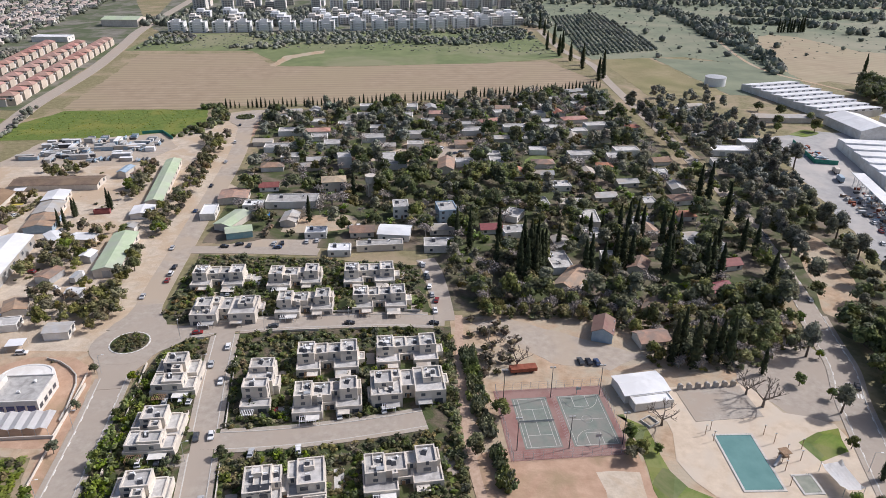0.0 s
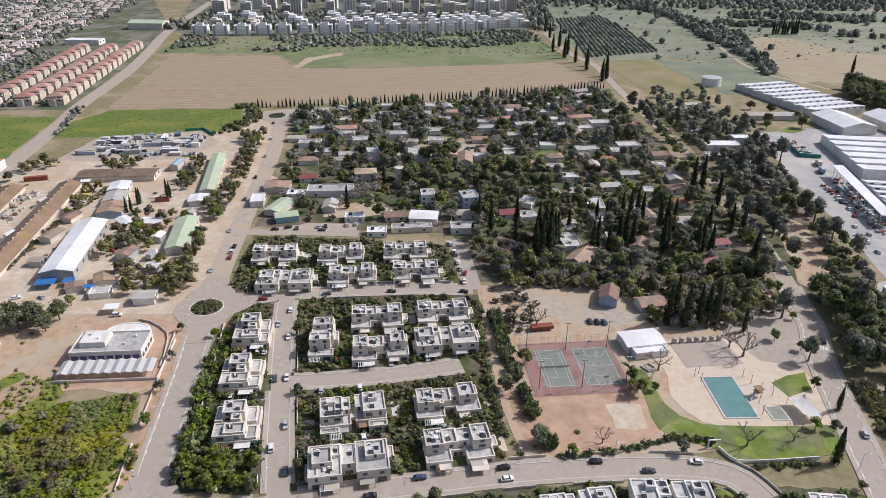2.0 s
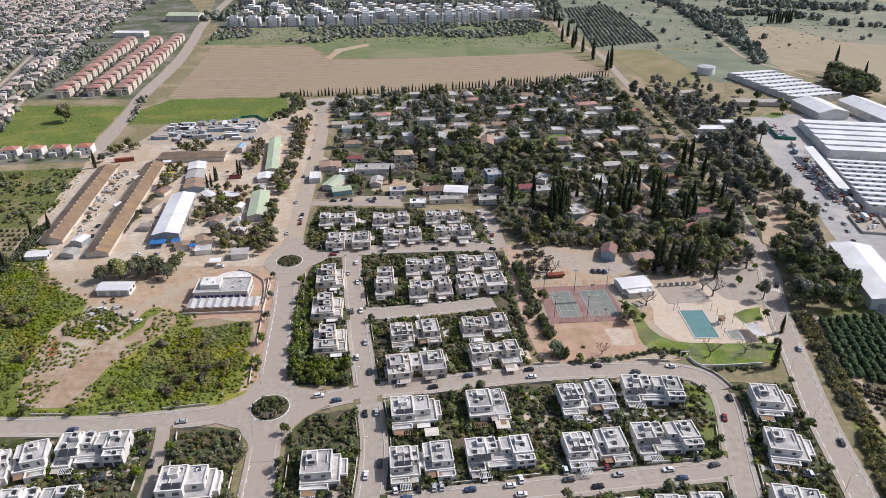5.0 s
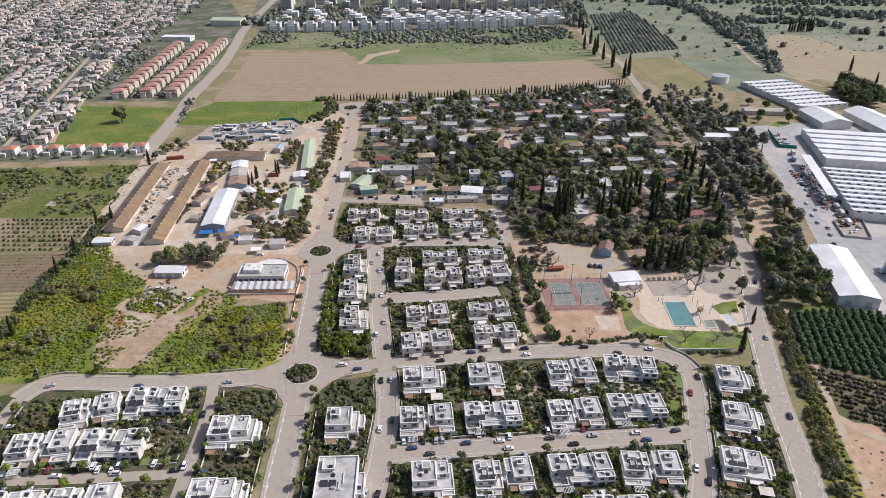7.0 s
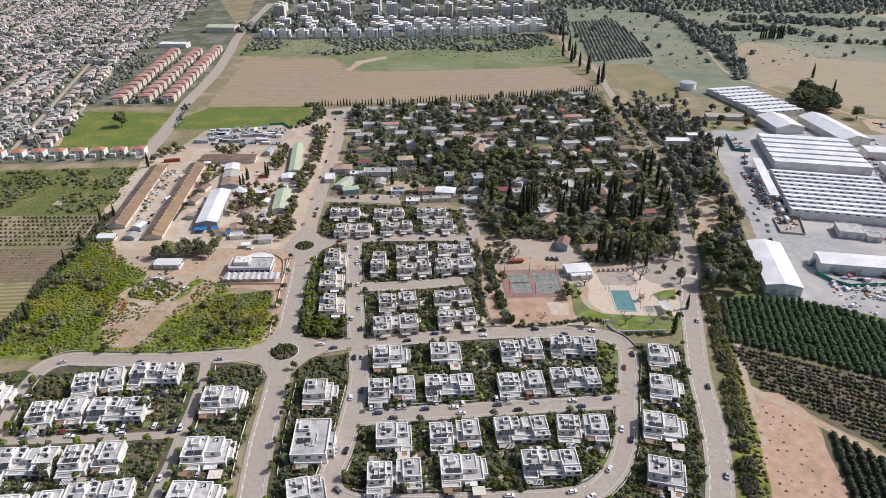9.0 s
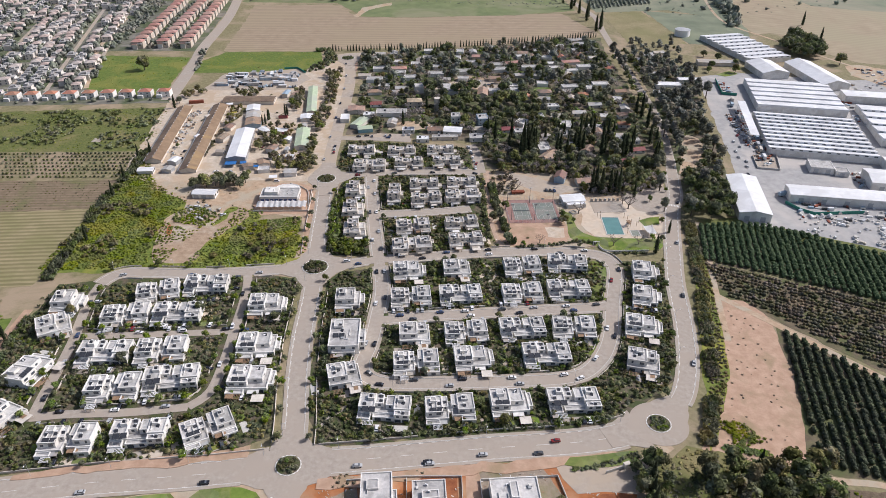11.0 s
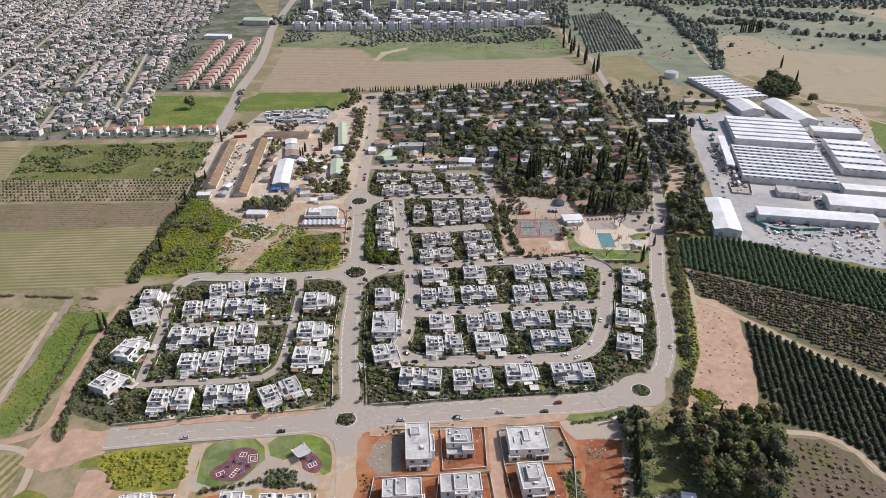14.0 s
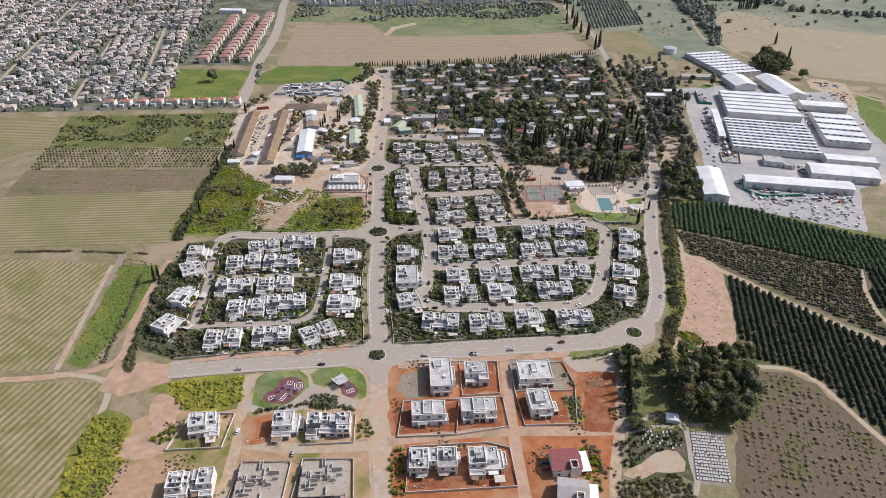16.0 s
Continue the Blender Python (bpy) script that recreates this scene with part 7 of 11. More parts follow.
# small sheds squeezed between the workshops
shed_rng = random.Random(33)
for i in range(60):
    x, y = shed_rng.uniform(-184, -36), shed_rng.uniform(296, 505)
    if off_houses(x, y, 5.5) and off_road(x, y, 6) and inside([(-190, 470), (-44, 500), (-36, 300), (-150, 290), (-186, 310)], x, y):
        w, d = shed_rng.uniform(6, 13), shed_rng.uniform(5, 8)
        hall("workshop_shed", "small metal-roofed shed between the workshops", "shed", x, y, shed_rng.choice((4, -8, 82, 76)), w, d, shed_rng.uniform(2.8, 4), shed_rng.choice((WHITEROOF, GREYROOF, WHITEROOF, OLDTILE, PALEBLUE)), shed_rng.choice((WHITE, CREAM, GREYMETAL)), 0.8, "x", "workshop sheds")
# steel gantry along the hall's flank
gantry = thing("gantry", "white steel gantry along the factory hall", "gantry", at=pose(356, 405, 0.06, 0, 0, -13))
for i in range(14):
    y0 = -42 + i * 6.3
    bm = bmesh.new()
    rod(bm, (-3, y0, -0.05), (-3, y0, 7.5), 0.18, n=5)
    rod(bm, (-3, y0, 3), (2, y0, 7.6), 0.12, n=4)
    part("strut", bm, TANKWHITE, gantry)
bm = bmesh.new()
box(bm, -4, 3.4, -44, 44, 7.5, 7.8)
part("roof_strip", bm, WHITEROOF, gantry)
# water tank
tank = thing("water_tank", "round white water tank", "tank", at=pose(389, 716, 0.05))
bm = bmesh.new()
rod(bm, (0, 0, -0.1), (0, 0, 8), 9.8, n=36)
part("shell", bm, TANKWHITE, tank)
bm = bmesh.new()
rod(bm, (0, 0, 8), (0, 0, 8.9), 10.0, 0.6, n=36)
part("lid", bm, GREYMETAL, tank)

# ---- far town ----
def row_house_meshes():
    a = bmesh.new()
    box(a, -7, 7, -5.6, 5.6, -0.1, 8.4)
    b = bmesh.new()
    box(b, -5.5, 0.2, -8.4, -5.58, -0.1, 6.0)
    e = bmesh.new()
    box(e, -6.2, 6.4, 5.58, 9.9, -0.1, 5.4)
    c = bmesh.new()
    box(c, 0.6, 6.0, -6.9, -5.6, 5.7, 6.65)
    d = bmesh.new()
    box(d, -5.9, 0.6, -8.8, -5.2, 6.0, 6.4)
    return mesh_of(a, "wall", PEACH), mesh_of(hip_bm(14, 11.2, 8.4, 2.5, 0.5), "roof", PINKTILE), mesh_of(b, "front_wing", SUBWALL), mesh_of(e, "rear_wing", SUBWALL), mesh_of(c, "balcony", WHITE), mesh_of(d, "porch_roof", PINKTILE)


ROW_PARTS = row_house_meshes()
for (x0, y0, x1, y1, n) in [(-300, 655, -320, 910, 14), (-271, 660, -286, 910, 14), (-243, 660, -262, 930, 15)]:
    for i in range(n):
        t = thing("terrace_house", "peach three-storey house with a red hipped roof", "house", "terraced rows")
        for me in ROW_PARTS:
            part(me.name.split(".")[0], me, None, t)
        for q in range(2):
            put(part("window", WINDOWS[(2.0, 1.5)], None, t), 3.2, -5.6, 3.9 + 2.4 * q)
        k = i / (n - 1)
        t.matrix_basis = pose(x0 + (x1 - x0) * k, y0 + (y1 - y0) * k, 0.05, 0, 0, 4) @ Matrix.Diagonal((0.95, 1.0, 1, 1))
for i in range(9):
    t = thing("suburb_house", "white two-storey house with a red hipped roof", "house", "suburb edge row")
    bm = bmesh.new()
    box(bm, -6.5, 6.5, -5, 5, -0.1, 6)
    box(bm, -6.5, -1, -8, -5, -0.1, 3.2)
    part("wall", bm, WHITE, t)
    part("roof", hip_bm(11, 9, 6, 2.2), TILE, t)
    for u in (-3, 3):
        for s in range(2):
            put(part("window", WINDOWS[(1.2, 1.2)], None, t), u, -5 if s else -5.0, 3.9 if u < 0 or s else 1.2)
    t.matrix_basis = pose(-212 - i * 18.5, 483 - i * 1.4, 0.05, 0, 0, 2)


def apartment(x, y, rz, w, d, storeys, label, wall):
    t = thing("apartment_block", label, "building", "apartment blocks")
    h = storeys * 3.1
    bm = bmesh.new()
    volume(bm, -w / 2, w / 2, -d / 2, d / 2, -0.1, h + 0.8, 0.7)
    part("wall", bm, wall, t)
    part("roof", roof_of(-w / 2, w / 2, -d / 2, d / 2, h + 0.8, 0.7), ROOFTOP, t)
    bm = bmesh.new()
    volume(bm, -w * 0.22, w * 0.22, -d * 0.3, d * 0.3, h, h + 3.4, 0.4)
    part("roof_storey", bm, wall, t)
    for s in range(storeys):
        for u in (-0.36, 0.36):
            put(part("window", WINDOWS[(2.0, 1.5)], None, t), u * w, -d / 2, 0.9 + 3.1 * s)
        if s:
            bm = bmesh.new()
            box(bm, -w * 0.2, w * 0.2, -d / 2 - 1.5, -d / 2, 3.1 * s - 0.15, 3.1 * s + 0.9)
            part("balcony", bm, wall, t)
    t.matrix_basis = pose(x, y, 0.05, 0, 0, rz)


for x, y in [(-208, 1036), (-180, 1035), (-150, 1034), (-122, 1038), (-94, 1037), (-64, 1039), (-36, 1040), (-12, 1045), (30, 1050), (60, 1049), (90, 1053), (116, 1055), (142, 1062), (172, 1072), (206, 1082), (240, 1096)]:
    apartment(x, y, 4 if x > 120 else 1, 21, 16, 4, "white four-storey apartment block before the scrubland", TANKWHITE)
town_rng = random.Random(5)
town = bmesh.new()
for i in range(96):
    front = i < 58
    x = (-200 + 16.2 * (i % 29) if front else -230 + 27 * ((i - 58) % 19)) + town_rng.uniform(-5, 5)
    y = (1088 + 42 * (i // 29) + 22 * (i % 2) if front else 1230 + 85 * ((i - 58) // 19)) + town_rng.uniform(-12, 12)
    m = pose(x, y, 0, 0, 0, town_rng.uniform(-5, 8))
    storeys = town_rng.choice((3, 4, 4)) if front else town_rng.choice((5, 7, 9))
    hue = town_rng.choice((0, 0, 2, 3))
    if x < -10 and town_rng.random() < 0.4:
        continue
    w = town_rng.choice((7, 8.5, 10))
    box(town, -w, w, -8, 8, 0, storeys * 3.1, hue, m)
    box(town, -w + 1, 1, -5, 5, storeys * 3.1, storeys * 3.1 + 2.8, hue, m)
    box(town, -w - 0.2, -w + 0.2, -8.2, 8.2, storeys * 3.1, storeys * 3.1 + 0.8, hue, m)
    for s in range(storeys):
        for u in (-0.7 * w, -0.25 * w, 0.25 * w, 0.7 * w):
            box(town, u - 1.1, u + 1.1, -8.08, -7.9, 0.9 + 3.1 * s, 2.4 + 3.1 * s, 1, m)
        box(town, -4.5, 4.5, -9.4, -8.0, 3.1 * s - 0.1, 3.1 * s + 0.9, 0, m)
tagged(new("far_apartment_blocks", mesh_of(town, "far_apartment_blocks", [SUBWALL, GLASS, TANKWHITE, WHITE])), "cream apartment blocks crowding the far town", "buildings", kind="stuff")

# the dense suburb: hundreds of small houses
sub_rng = random.Random(21)
SUB_OUTLINE = [(-480, 450), (-300, 506), (-338, 626), (-365, 800), (-395, 1065), (-420, 1480), (-1150, 1480), (-1050, 700)]
SUB_EDGE = [(-480, 450), (-212, 462), (-222, 496), (-300, 506), (-470, 500)]
sub_wall, sub_red, sub_flat = bmesh.new(), bmesh.new(), bmesh.new()
SUB_SPOTS = []


def small_house(x, y, rz):
    m = pose(x, y, 0.0, 0, 0, rz)
    w, d, h = sub_rng.uniform(8, 12), sub_rng.uniform(8, 11), sub_rng.choice((3.3, 5.6, 6.0, 6.2))
    near = y < 640
    flat = sub_rng.random() < (0.65 if near else 0.38)
    box(sub_wall, -w / 2, w / 2, -d / 2, d / 2, 0, h, 0, m)
    if sub_rng.random() < 0.5:
        box(sub_wall, w / 2 - 0.1, w / 2 + 3, -d / 2, d / 4, 0, h * 0.55, 0, m)
    for u in (-0.25, 0.25):
        for z in (1.0, 3.9):
            if z + 1.5 < h:
                box(sub_wall, u * w - 0.7, u * w + 0.7, -d / 2 - 0.05, -d / 2 + 0.1, z, z + 1.3, 1, m)
    if flat:
        box(sub_flat, -w / 2 - 0.1, w / 2 + 0.1, -d / 2 - 0.1, d / 2 + 0.1, h, h + 0.3, 0, m)
        box(sub_flat, -w / 4, w / 8, -d / 4, d / 4, h + 0.3, h + 2.4, 0, m)
    else:
        one = hip_bm(w, d, h, sub_rng.uniform(1.6, 2.4))
        bmesh.ops.transform(one, matrix=m, verts=one.verts[:])
        me = bpy.data.meshes.new("tmp")
        one.to_mesh(me)
        one.free()
        sub_red.from_mesh(me)
        bpy.data.meshes.remove(me)


SUB_C, SUB_S = math.cos(radians(13)), math.sin(radians(13))


def street_gap(x, y):
    # the streets run away to the north-west, two rows of houses between each
    u = x * SUB_C + y * SUB_S
    v = -x * SUB_S + y * SUB_C
    return (u % 37) > 4.5 and (v % 210) > 7


for x, y in scatter(SUB_OUTLINE, 15.4, sub_rng, lambda x, y: street_gap(x, y) and off_road(x, y, 9), 0.12, 13):
    (small_house(x, y, 13 + sub_rng.choice((0, 0, 0, 90, 4))) if sub_rng.random() < 0.86 else None)
    SUB_SPOTS.append((x, y))
for x, y in scatter(SUB_EDGE, 19.0, sub_rng, lambda x, y: y < 474 and x < -390, 0.15, 2):
    small_house(x, y, 2)
for i in range(-30, 5):
    run = []
    for j in range(20, 92):
        u, v = i * 37 + 2.2, j * 16.0
        x, y = u * SUB_C - v * SUB_S, u * SUB_S + v * SUB_C
        if inside(SUB_OUTLINE, x, y):
            run.append(Vector((x, y)))
    if len(run) > 2:
        bm = bmesh.new()
        strip(bm, run, -2.3, 2.3, 0.09)
        tagged(new("road", mesh_of(bm, "road", ASPHALT_OLD)), "grey street of the far suburb", "road", kind="structure")
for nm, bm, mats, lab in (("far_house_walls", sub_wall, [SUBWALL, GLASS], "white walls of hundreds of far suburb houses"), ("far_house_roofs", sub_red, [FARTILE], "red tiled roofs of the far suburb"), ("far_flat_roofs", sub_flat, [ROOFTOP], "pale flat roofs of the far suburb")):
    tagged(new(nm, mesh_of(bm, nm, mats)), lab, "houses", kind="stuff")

# ---- woods, gardens, hedges and orchards ----
P_BROAD = [crown("broad", s, 0.62, 0.8) for s in (1, 2, 3, 4)]
P_TALL = [crown("tall", s, 0.6, 0.7) for s in (5, 6, 7)]
P_GARDEN = [crown("garden", s, 0.8) for s in (8, 9, 10)]
P_BUSH = [crown("bush", s, 0.62) for s in (11, 12, 13, 14)]
P_ROW = [crown("row", s) for s in (15, 16, 17)]
P_ROWL = [crown("row", s, 0.4) for s in (15, 16, 17)]
P_BROADL = [crown("broad", s, 0.4, 0.65) for s in (1, 2, 3, 4)]
P_TWIGL = [crown("twig", s, 0.5) for s in (31, 32, 33)]
P_FAR = [crown("far", s) for s in (21, 22, 23)]
P_TWIG = [crown("twig", s) for s in (31, 32, 33)]
g_rng = random.Random(9)


def spots(points, lo, hi, z=0.0, tall=(0.85, 1.2)):
    out = []
    for x, y in points:
        s = g_rng.uniform(lo, hi)
        out.append((x, y, z, s, s * g_rng.uniform(*tall)))
    return out


CLEARINGS = [(10, 470, 12), (60, 512, 9), (75, 509, 9), (90, 522, 11), (106, 524, 13), (124, 514, 12), (35, 402, 9), (50, 403, 10), (28, 378, 9), (10, 378, 9), (176, 497, 11), (186, 490, 9), (200, 311, 10)]
GREAT = [(86, 447, 1.75), (96, 449, 1.85), (105, 456, 1.5), (76, 456, 1.35), (92, 462, 1.6), (126, 447, 1.8), (134, 456, 1.9), (143, 447, 2.0), (151, 456, 1.75), (128, 463, 1.6), (141, 464, 1.7), (97, 389, 1.25), (20, 449, 1.4), (120, 421, 1.4), (128, 414, 1.2), (95, 425, 1.3), (232, 358, 1.5)]
CLEARINGS += [(x, y, 5.2 * k) for x, y, k in GREAT]
free = lambda x, y: off_road(x, y, 2.5) and off_houses(x, y, 0.6) and all((x - a) ** 2 + (y - b) ** 2 > r * r for a, b, r in CLEARINGS)
wood = scatter(VILLAGE_OUTLINE, 6.7, g_rng, free, 0.5)
dark, light, tall, low, twig, shrub, deep = [], [], [], [], [], [], []
for p in wood:
    k = g_rng.random()
    if any((p[0] - a) ** 2 + (p[1] - b) ** 2 < r * r for a, b, r in LOW_ONLY):
        (low if k < 0.3 else shrub if k < 0.6 else twig if k < 0.72 else light if k < 0.76 else []).append(p)
    elif p[1] < 372 or (p[0] > 150 and p[1] < 470):
        (deep if k < 0.13 else dark if k < 0.30 else tall if k < 0.40 else light if k < 0.58 else twig if k < 0.72 else shrub if k < 0.86 else low).append(p)
    elif noise.noise((p[0] * 0.035, p[1] * 0.035, 3)) > 0.12 and k < 0.75:
        (deep if k < 0.3 else dark if k < 0.6 else tall).append(p)
    else:
        (deep if k < 0.06 else dark if k < 0.18 else tall if k < 0.24 else light if k < 0.42 else twig if k < 0.72 else low if k < 0.86 else shrub).append(p)
mass("village_trees", "great dark round trees of the old village", [(x, y, 0.0, k, k * 0.95) for x, y, k in GREAT], P_BROAD, LEAFDEEP, "trees")
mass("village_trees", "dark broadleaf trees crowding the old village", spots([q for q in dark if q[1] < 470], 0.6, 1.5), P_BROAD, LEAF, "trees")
mass("village_trees", "haze-tinted grey-green trees at the village's far side", spots([q for q in dark if q[1] >= 470], 0.7, 1.6), P_BROADL, LEAFHAZY, "trees")
mass("village_trees", "deep green spreading trees of the old village", spots(deep, 0.8, 1.6), P_BROAD, LEAFDEEP, "trees")
mass("village_bare_trees", "leafless grey-brown trees between the village houses", spots(twig, 0.7, 1.3), P_TWIGL, TWIGGREY, "trees")
mass("village_shrubs", "green shrubs between the village houses", spots(shrub, 1.2, 2.6, 0, (0.7, 1.0)), P_BUSH, LEAFLIGHT, "shrubs")
mass("village_garden_trees", "lighter olive garden trees of the old village", spots(light, 0.55, 1.1), P_BROADL, LEAFOLIVE, "trees")
mass("village_eucalyptus", "grey-green eucalyptus trees above the village", spots(tall, 0.65, 1.05), P_TALL, LEAFGREY, "trees")
mass("village_shrubs", "brownish shrubs between the village houses", spots(low, 1.2, 2.6, 0, (0.7, 1.0)), P_BUSH, LEAFBROWN, "shrubs")
belt = [(228, 300), (262, 296), (272, 240), (300, 300), (320, 420), (340, 500), (352, 560), (340, 600), (300, 640), (296, 560), (290, 470), (272, 420), (254, 330)]
p = scatter(belt, 7.8, g_rng, lambda x, y: off_road(x, y, 3.5) and off_houses(x, y, 2) and (y < 330 or noise.noise((x * 0.03, y * 0.03, 31)) > (-0.4 if y < 380 else -0.22)) and not inside([(285, 378), (301, 371), (288, 318), (268, 292), (262, 300), (276, 340)], x, y), 0.5)
p += scatter([(300, 640), (352, 600), (372, 672), (310, 676)], 14, g_rng, lambda x, y: off_houses(x, y, 2))
near, far_off = [q for q in p if q[1] < 400], [q for q in p if q[1] >= 400]
mass("avenue_trees", "tall dark eucalyptus belt beside the factory", spots(near[1::3], 0.75, 1.2), P_TALL, LEAFGREY, "trees")
mass("avenue_trees", "dark broadleaf belt beside the factory", spots(near[::3], 0.8, 1.4), P_BROAD, LEAF, "trees")
mass("avenue_shrubs", "olive undergrowth of the belt beside the factory", spots(near[2::3], 0.5, 1.0), P_BROAD, LEAFOLIVE, "shrubs")
mass("avenue_trees", "haze-tinted grey-green trees between avenue and factory", spots(far_off[::2], 0.7, 1.5), P_BROADL, LEAFHAZY, "trees")
mass("avenue_trees", "grey eucalyptus trees between avenue and factory", spots(far_off[1::4], 0.7, 1.1), P_TALL, LEAFGREY, "trees")
mass("avenue_shrubs", "low olive trees between avenue and factory", spots(far_off[3::4], 0.4, 0.8), P_BROADL, LEAFOLIVE, "shrubs")
shade = []
for a, b in zip(LINES["east_avenue"], LINES["east_avenue"][1:]):
    if 296 < a.y < 640 and g_rng.random() < (0.62 if a.y < 420 else 0.3):
        d = (b - a).normalized()
        for side in (-1, 1):
            if g_rng.random() < 0.7:
                u = side * g_rng.uniform(6.0, 10.0)
                shade.append((a.x - d.y * u, a.y + d.x * u))
shade = [q for q in shade if off_houses(q[0], q[1], 0.5)]
mass("avenue_trees", "tall olive-grey trees shading the avenue", spots(shade[::2], 0.7, 1.1), P_TALL, LEAFGREY, "trees")
mass("avenue_trees", "spreading dark trees shading the avenue", spots(shade[1::2], 0.8, 1.35), P_BROADL, LEAF, "trees")
clump = [(176, -4), (190, 6), (236, -2), (232, -34), (212, -58), (182, -58), (180, -30)]
p = scatter(clump, 7.0, g_rng, lambda x, y: (x - 170) ** 2 + (y + 36) ** 2 > 64, 0.45)
mass("grove", "big dark grove beside the cemetery", spots(p[::3], 1.0, 1.7), P_BROAD, LEAFDEEP, "trees")
mass("grove", "tall dark trees of the grove beside the cemetery", spots(p[1::3], 0.9, 1.35), P_TALL, LEAFDEEP, "trees")
mass("grove", "olive eucalyptus crowns above the dark grove", spots(p[2::3], 0.85, 1.25), P_TALL, LEAFOLIVE, "trees")
p = scatter([(153, 6), (168, 10), (166, -8), (158, -30), (156, -62), (148, -62), (149, -20)], 5.2, g_rng)
mass("grove", "line of dark trees beside the sandy street", spots(p, 0.7, 1.15), P_BROAD, LEAFDEEP, "trees")
for x, y, s in [(155, -20, 1.05), (152, -34, 1.0), (158, -6, 0.95), (196, 0, 0.9), (205, -2, 1.1), (210, -4, 1.0), (150, -48, 0.8), (156, -14, 1.0), (153, -28, 1.05), (151, -41, 0.9), (160, 2, 0.8)]:
    plant("cypress", x, y, s)
p = scatter([(110, 258), (126, 262), (128, 300), (108, 304)], 6, g_rng, lambda x, y: off_houses(x, y, 0))
mass("path_shrubs", "brownish shrubs beside the footpath", spots(p, 1.2, 2.4, 0, (0.8, 1.2)), P_BUSH, LEAFBROWN, "shrubs")
p = scatter([(176, 266), (206, 261), (240, 274), (246, 306), (236, 312), (112, 322), (118, 304), (160, 299), (171, 290)], 5.4, g_rng, lambda x, y: off_houses(x, y, 0) and off_road(x, y, 2))
mass("park_trees", "dark trees between pool and village", spots(p[::3], 0.75, 1.4), P_BROAD, LEAF, "trees")
mass("park_trees", "olive trees between pool and village", spots(p[1::3], 0.5, 0.95), P_BROAD, LEAFOLIVE, "trees")
bare = p[2::3]
p = scatter([(178, 266), (206, 260), (240, 274), (246, 306), (112, 322), (116, 304), (160, 298), (172, 288)], 4.6, g_rng, lambda x, y: off_houses(x, y, -1) and off_road(x, y, 2))
mass("park_shrubs", "olive undergrowth between pool and village", spots(p[::2], 0.8, 1.9, 0, (0.7, 1.1)), P_BUSH, LEAFOLIVE, "shrubs")
mass("park_shrubs", "dark undergrowth between pool and village", spots(p[1::2], 0.8, 1.9, 0, (0.7, 1.1)), P_BUSH, LEAF, "shrubs")
mass("park_bare_trees", "leafless grey-brown trees beside the parking lot", spots(bare, 0.6, 1.0), P_TWIG, TWIGGREY, "trees")
p = scatter([(240, 226), (252, 240), (262, 290), (292, 292), (280, 226), (262, 222)], 7.5, g_rng, lambda x, y: off_houses(x, y, 0) and off_road(x, y, 2))
mass("avenue_trees", "dark trees beside the white warehouse", spots(p, 0.9, 1.5), P_BROAD, LEAFDEEP, "trees")
p = scatter([(-140, -60), (-80, -46), (-70, -110), (-100, -190), (-140, -190)], 2.3, g_rng, lambda x, y: off_houses(x, y, 3) and noise.noise((x * 0.05, y * 0.05, 5)) > 0.3)
p += scatter([(-8, -50), (0, -50), (2, -68), (-6, -68)], 3, g_rng) + scatter([(12, -72), (20, -72), (22, -108), (14, -108)], 3, g_rng) + scatter([(112, -76), (126, -76), (122, -104), (114, -104)], 3.4, g_rng)
mass("site_weeds", "olive weeds and bushes on the building land", spots(p, 0.7, 1.6, 0, (0.6, 0.9)), P_BUSH, LEAFGRASS, "weeds")
mass("plot_weeds", "bright weeds on the bare orange plot", spots(scatter([(199, 30), (209, 30), (218, 19), (204, 13)], 1.6, g_rng), 0.7, 1.3, 0, (0.5, 0.8)), P_BUSH, LEAFGRASS, "weeds")
mass("grove_grass", "rough grass tufts under the grove", spots(scatter([(158, 0), (180, 14), (235, 0), (232, -40), (206, -60), (150, -60), (147, -30)], 2.6, g_rng, lambda x, y: not inside([(151, -50), (157, -39), (169, -30), (176, -34), (172, -44), (161, -48)], x, y)), 0.8, 1.6, 0, (0.3, 0.5)), [crown("tuft", 51)], LEAFOLIVE, "grass")
mass("lot_weeds", "weeds and low bushes on the sandy lots", spots(scatter([(-154, 282), (-122, 252), (-112, 216), (-86, 245), (-40, 236), (-30, 282)], 7.0, g_rng, lambda x, y: off_road(x, y, 3) and off_houses(x, y, 1) and noise.noise((x * 0.06, y * 0.06, 22)) > 0.05) + scatter([(-180, 330), (-40, 300), (-40, 420), (-66, 500), (-190, 460)], 9.0, g_rng, lambda x, y: off_road(x, y, 3) and off_houses(x, y, 1) and noise.noise((x * 0.05, y * 0.05, 32)) > 0.1) + scatter([(108, 192), (138, 191), (138, 198), (112, 204)], 4.0, g_rng, lambda x, y: noise.noise((x * 0.1, y * 0.1, 42)) > 0.2), 0.4, 1.3, 0, (0.4, 0.8)), P_BUSH, LEAFOLIVE, "weeds")
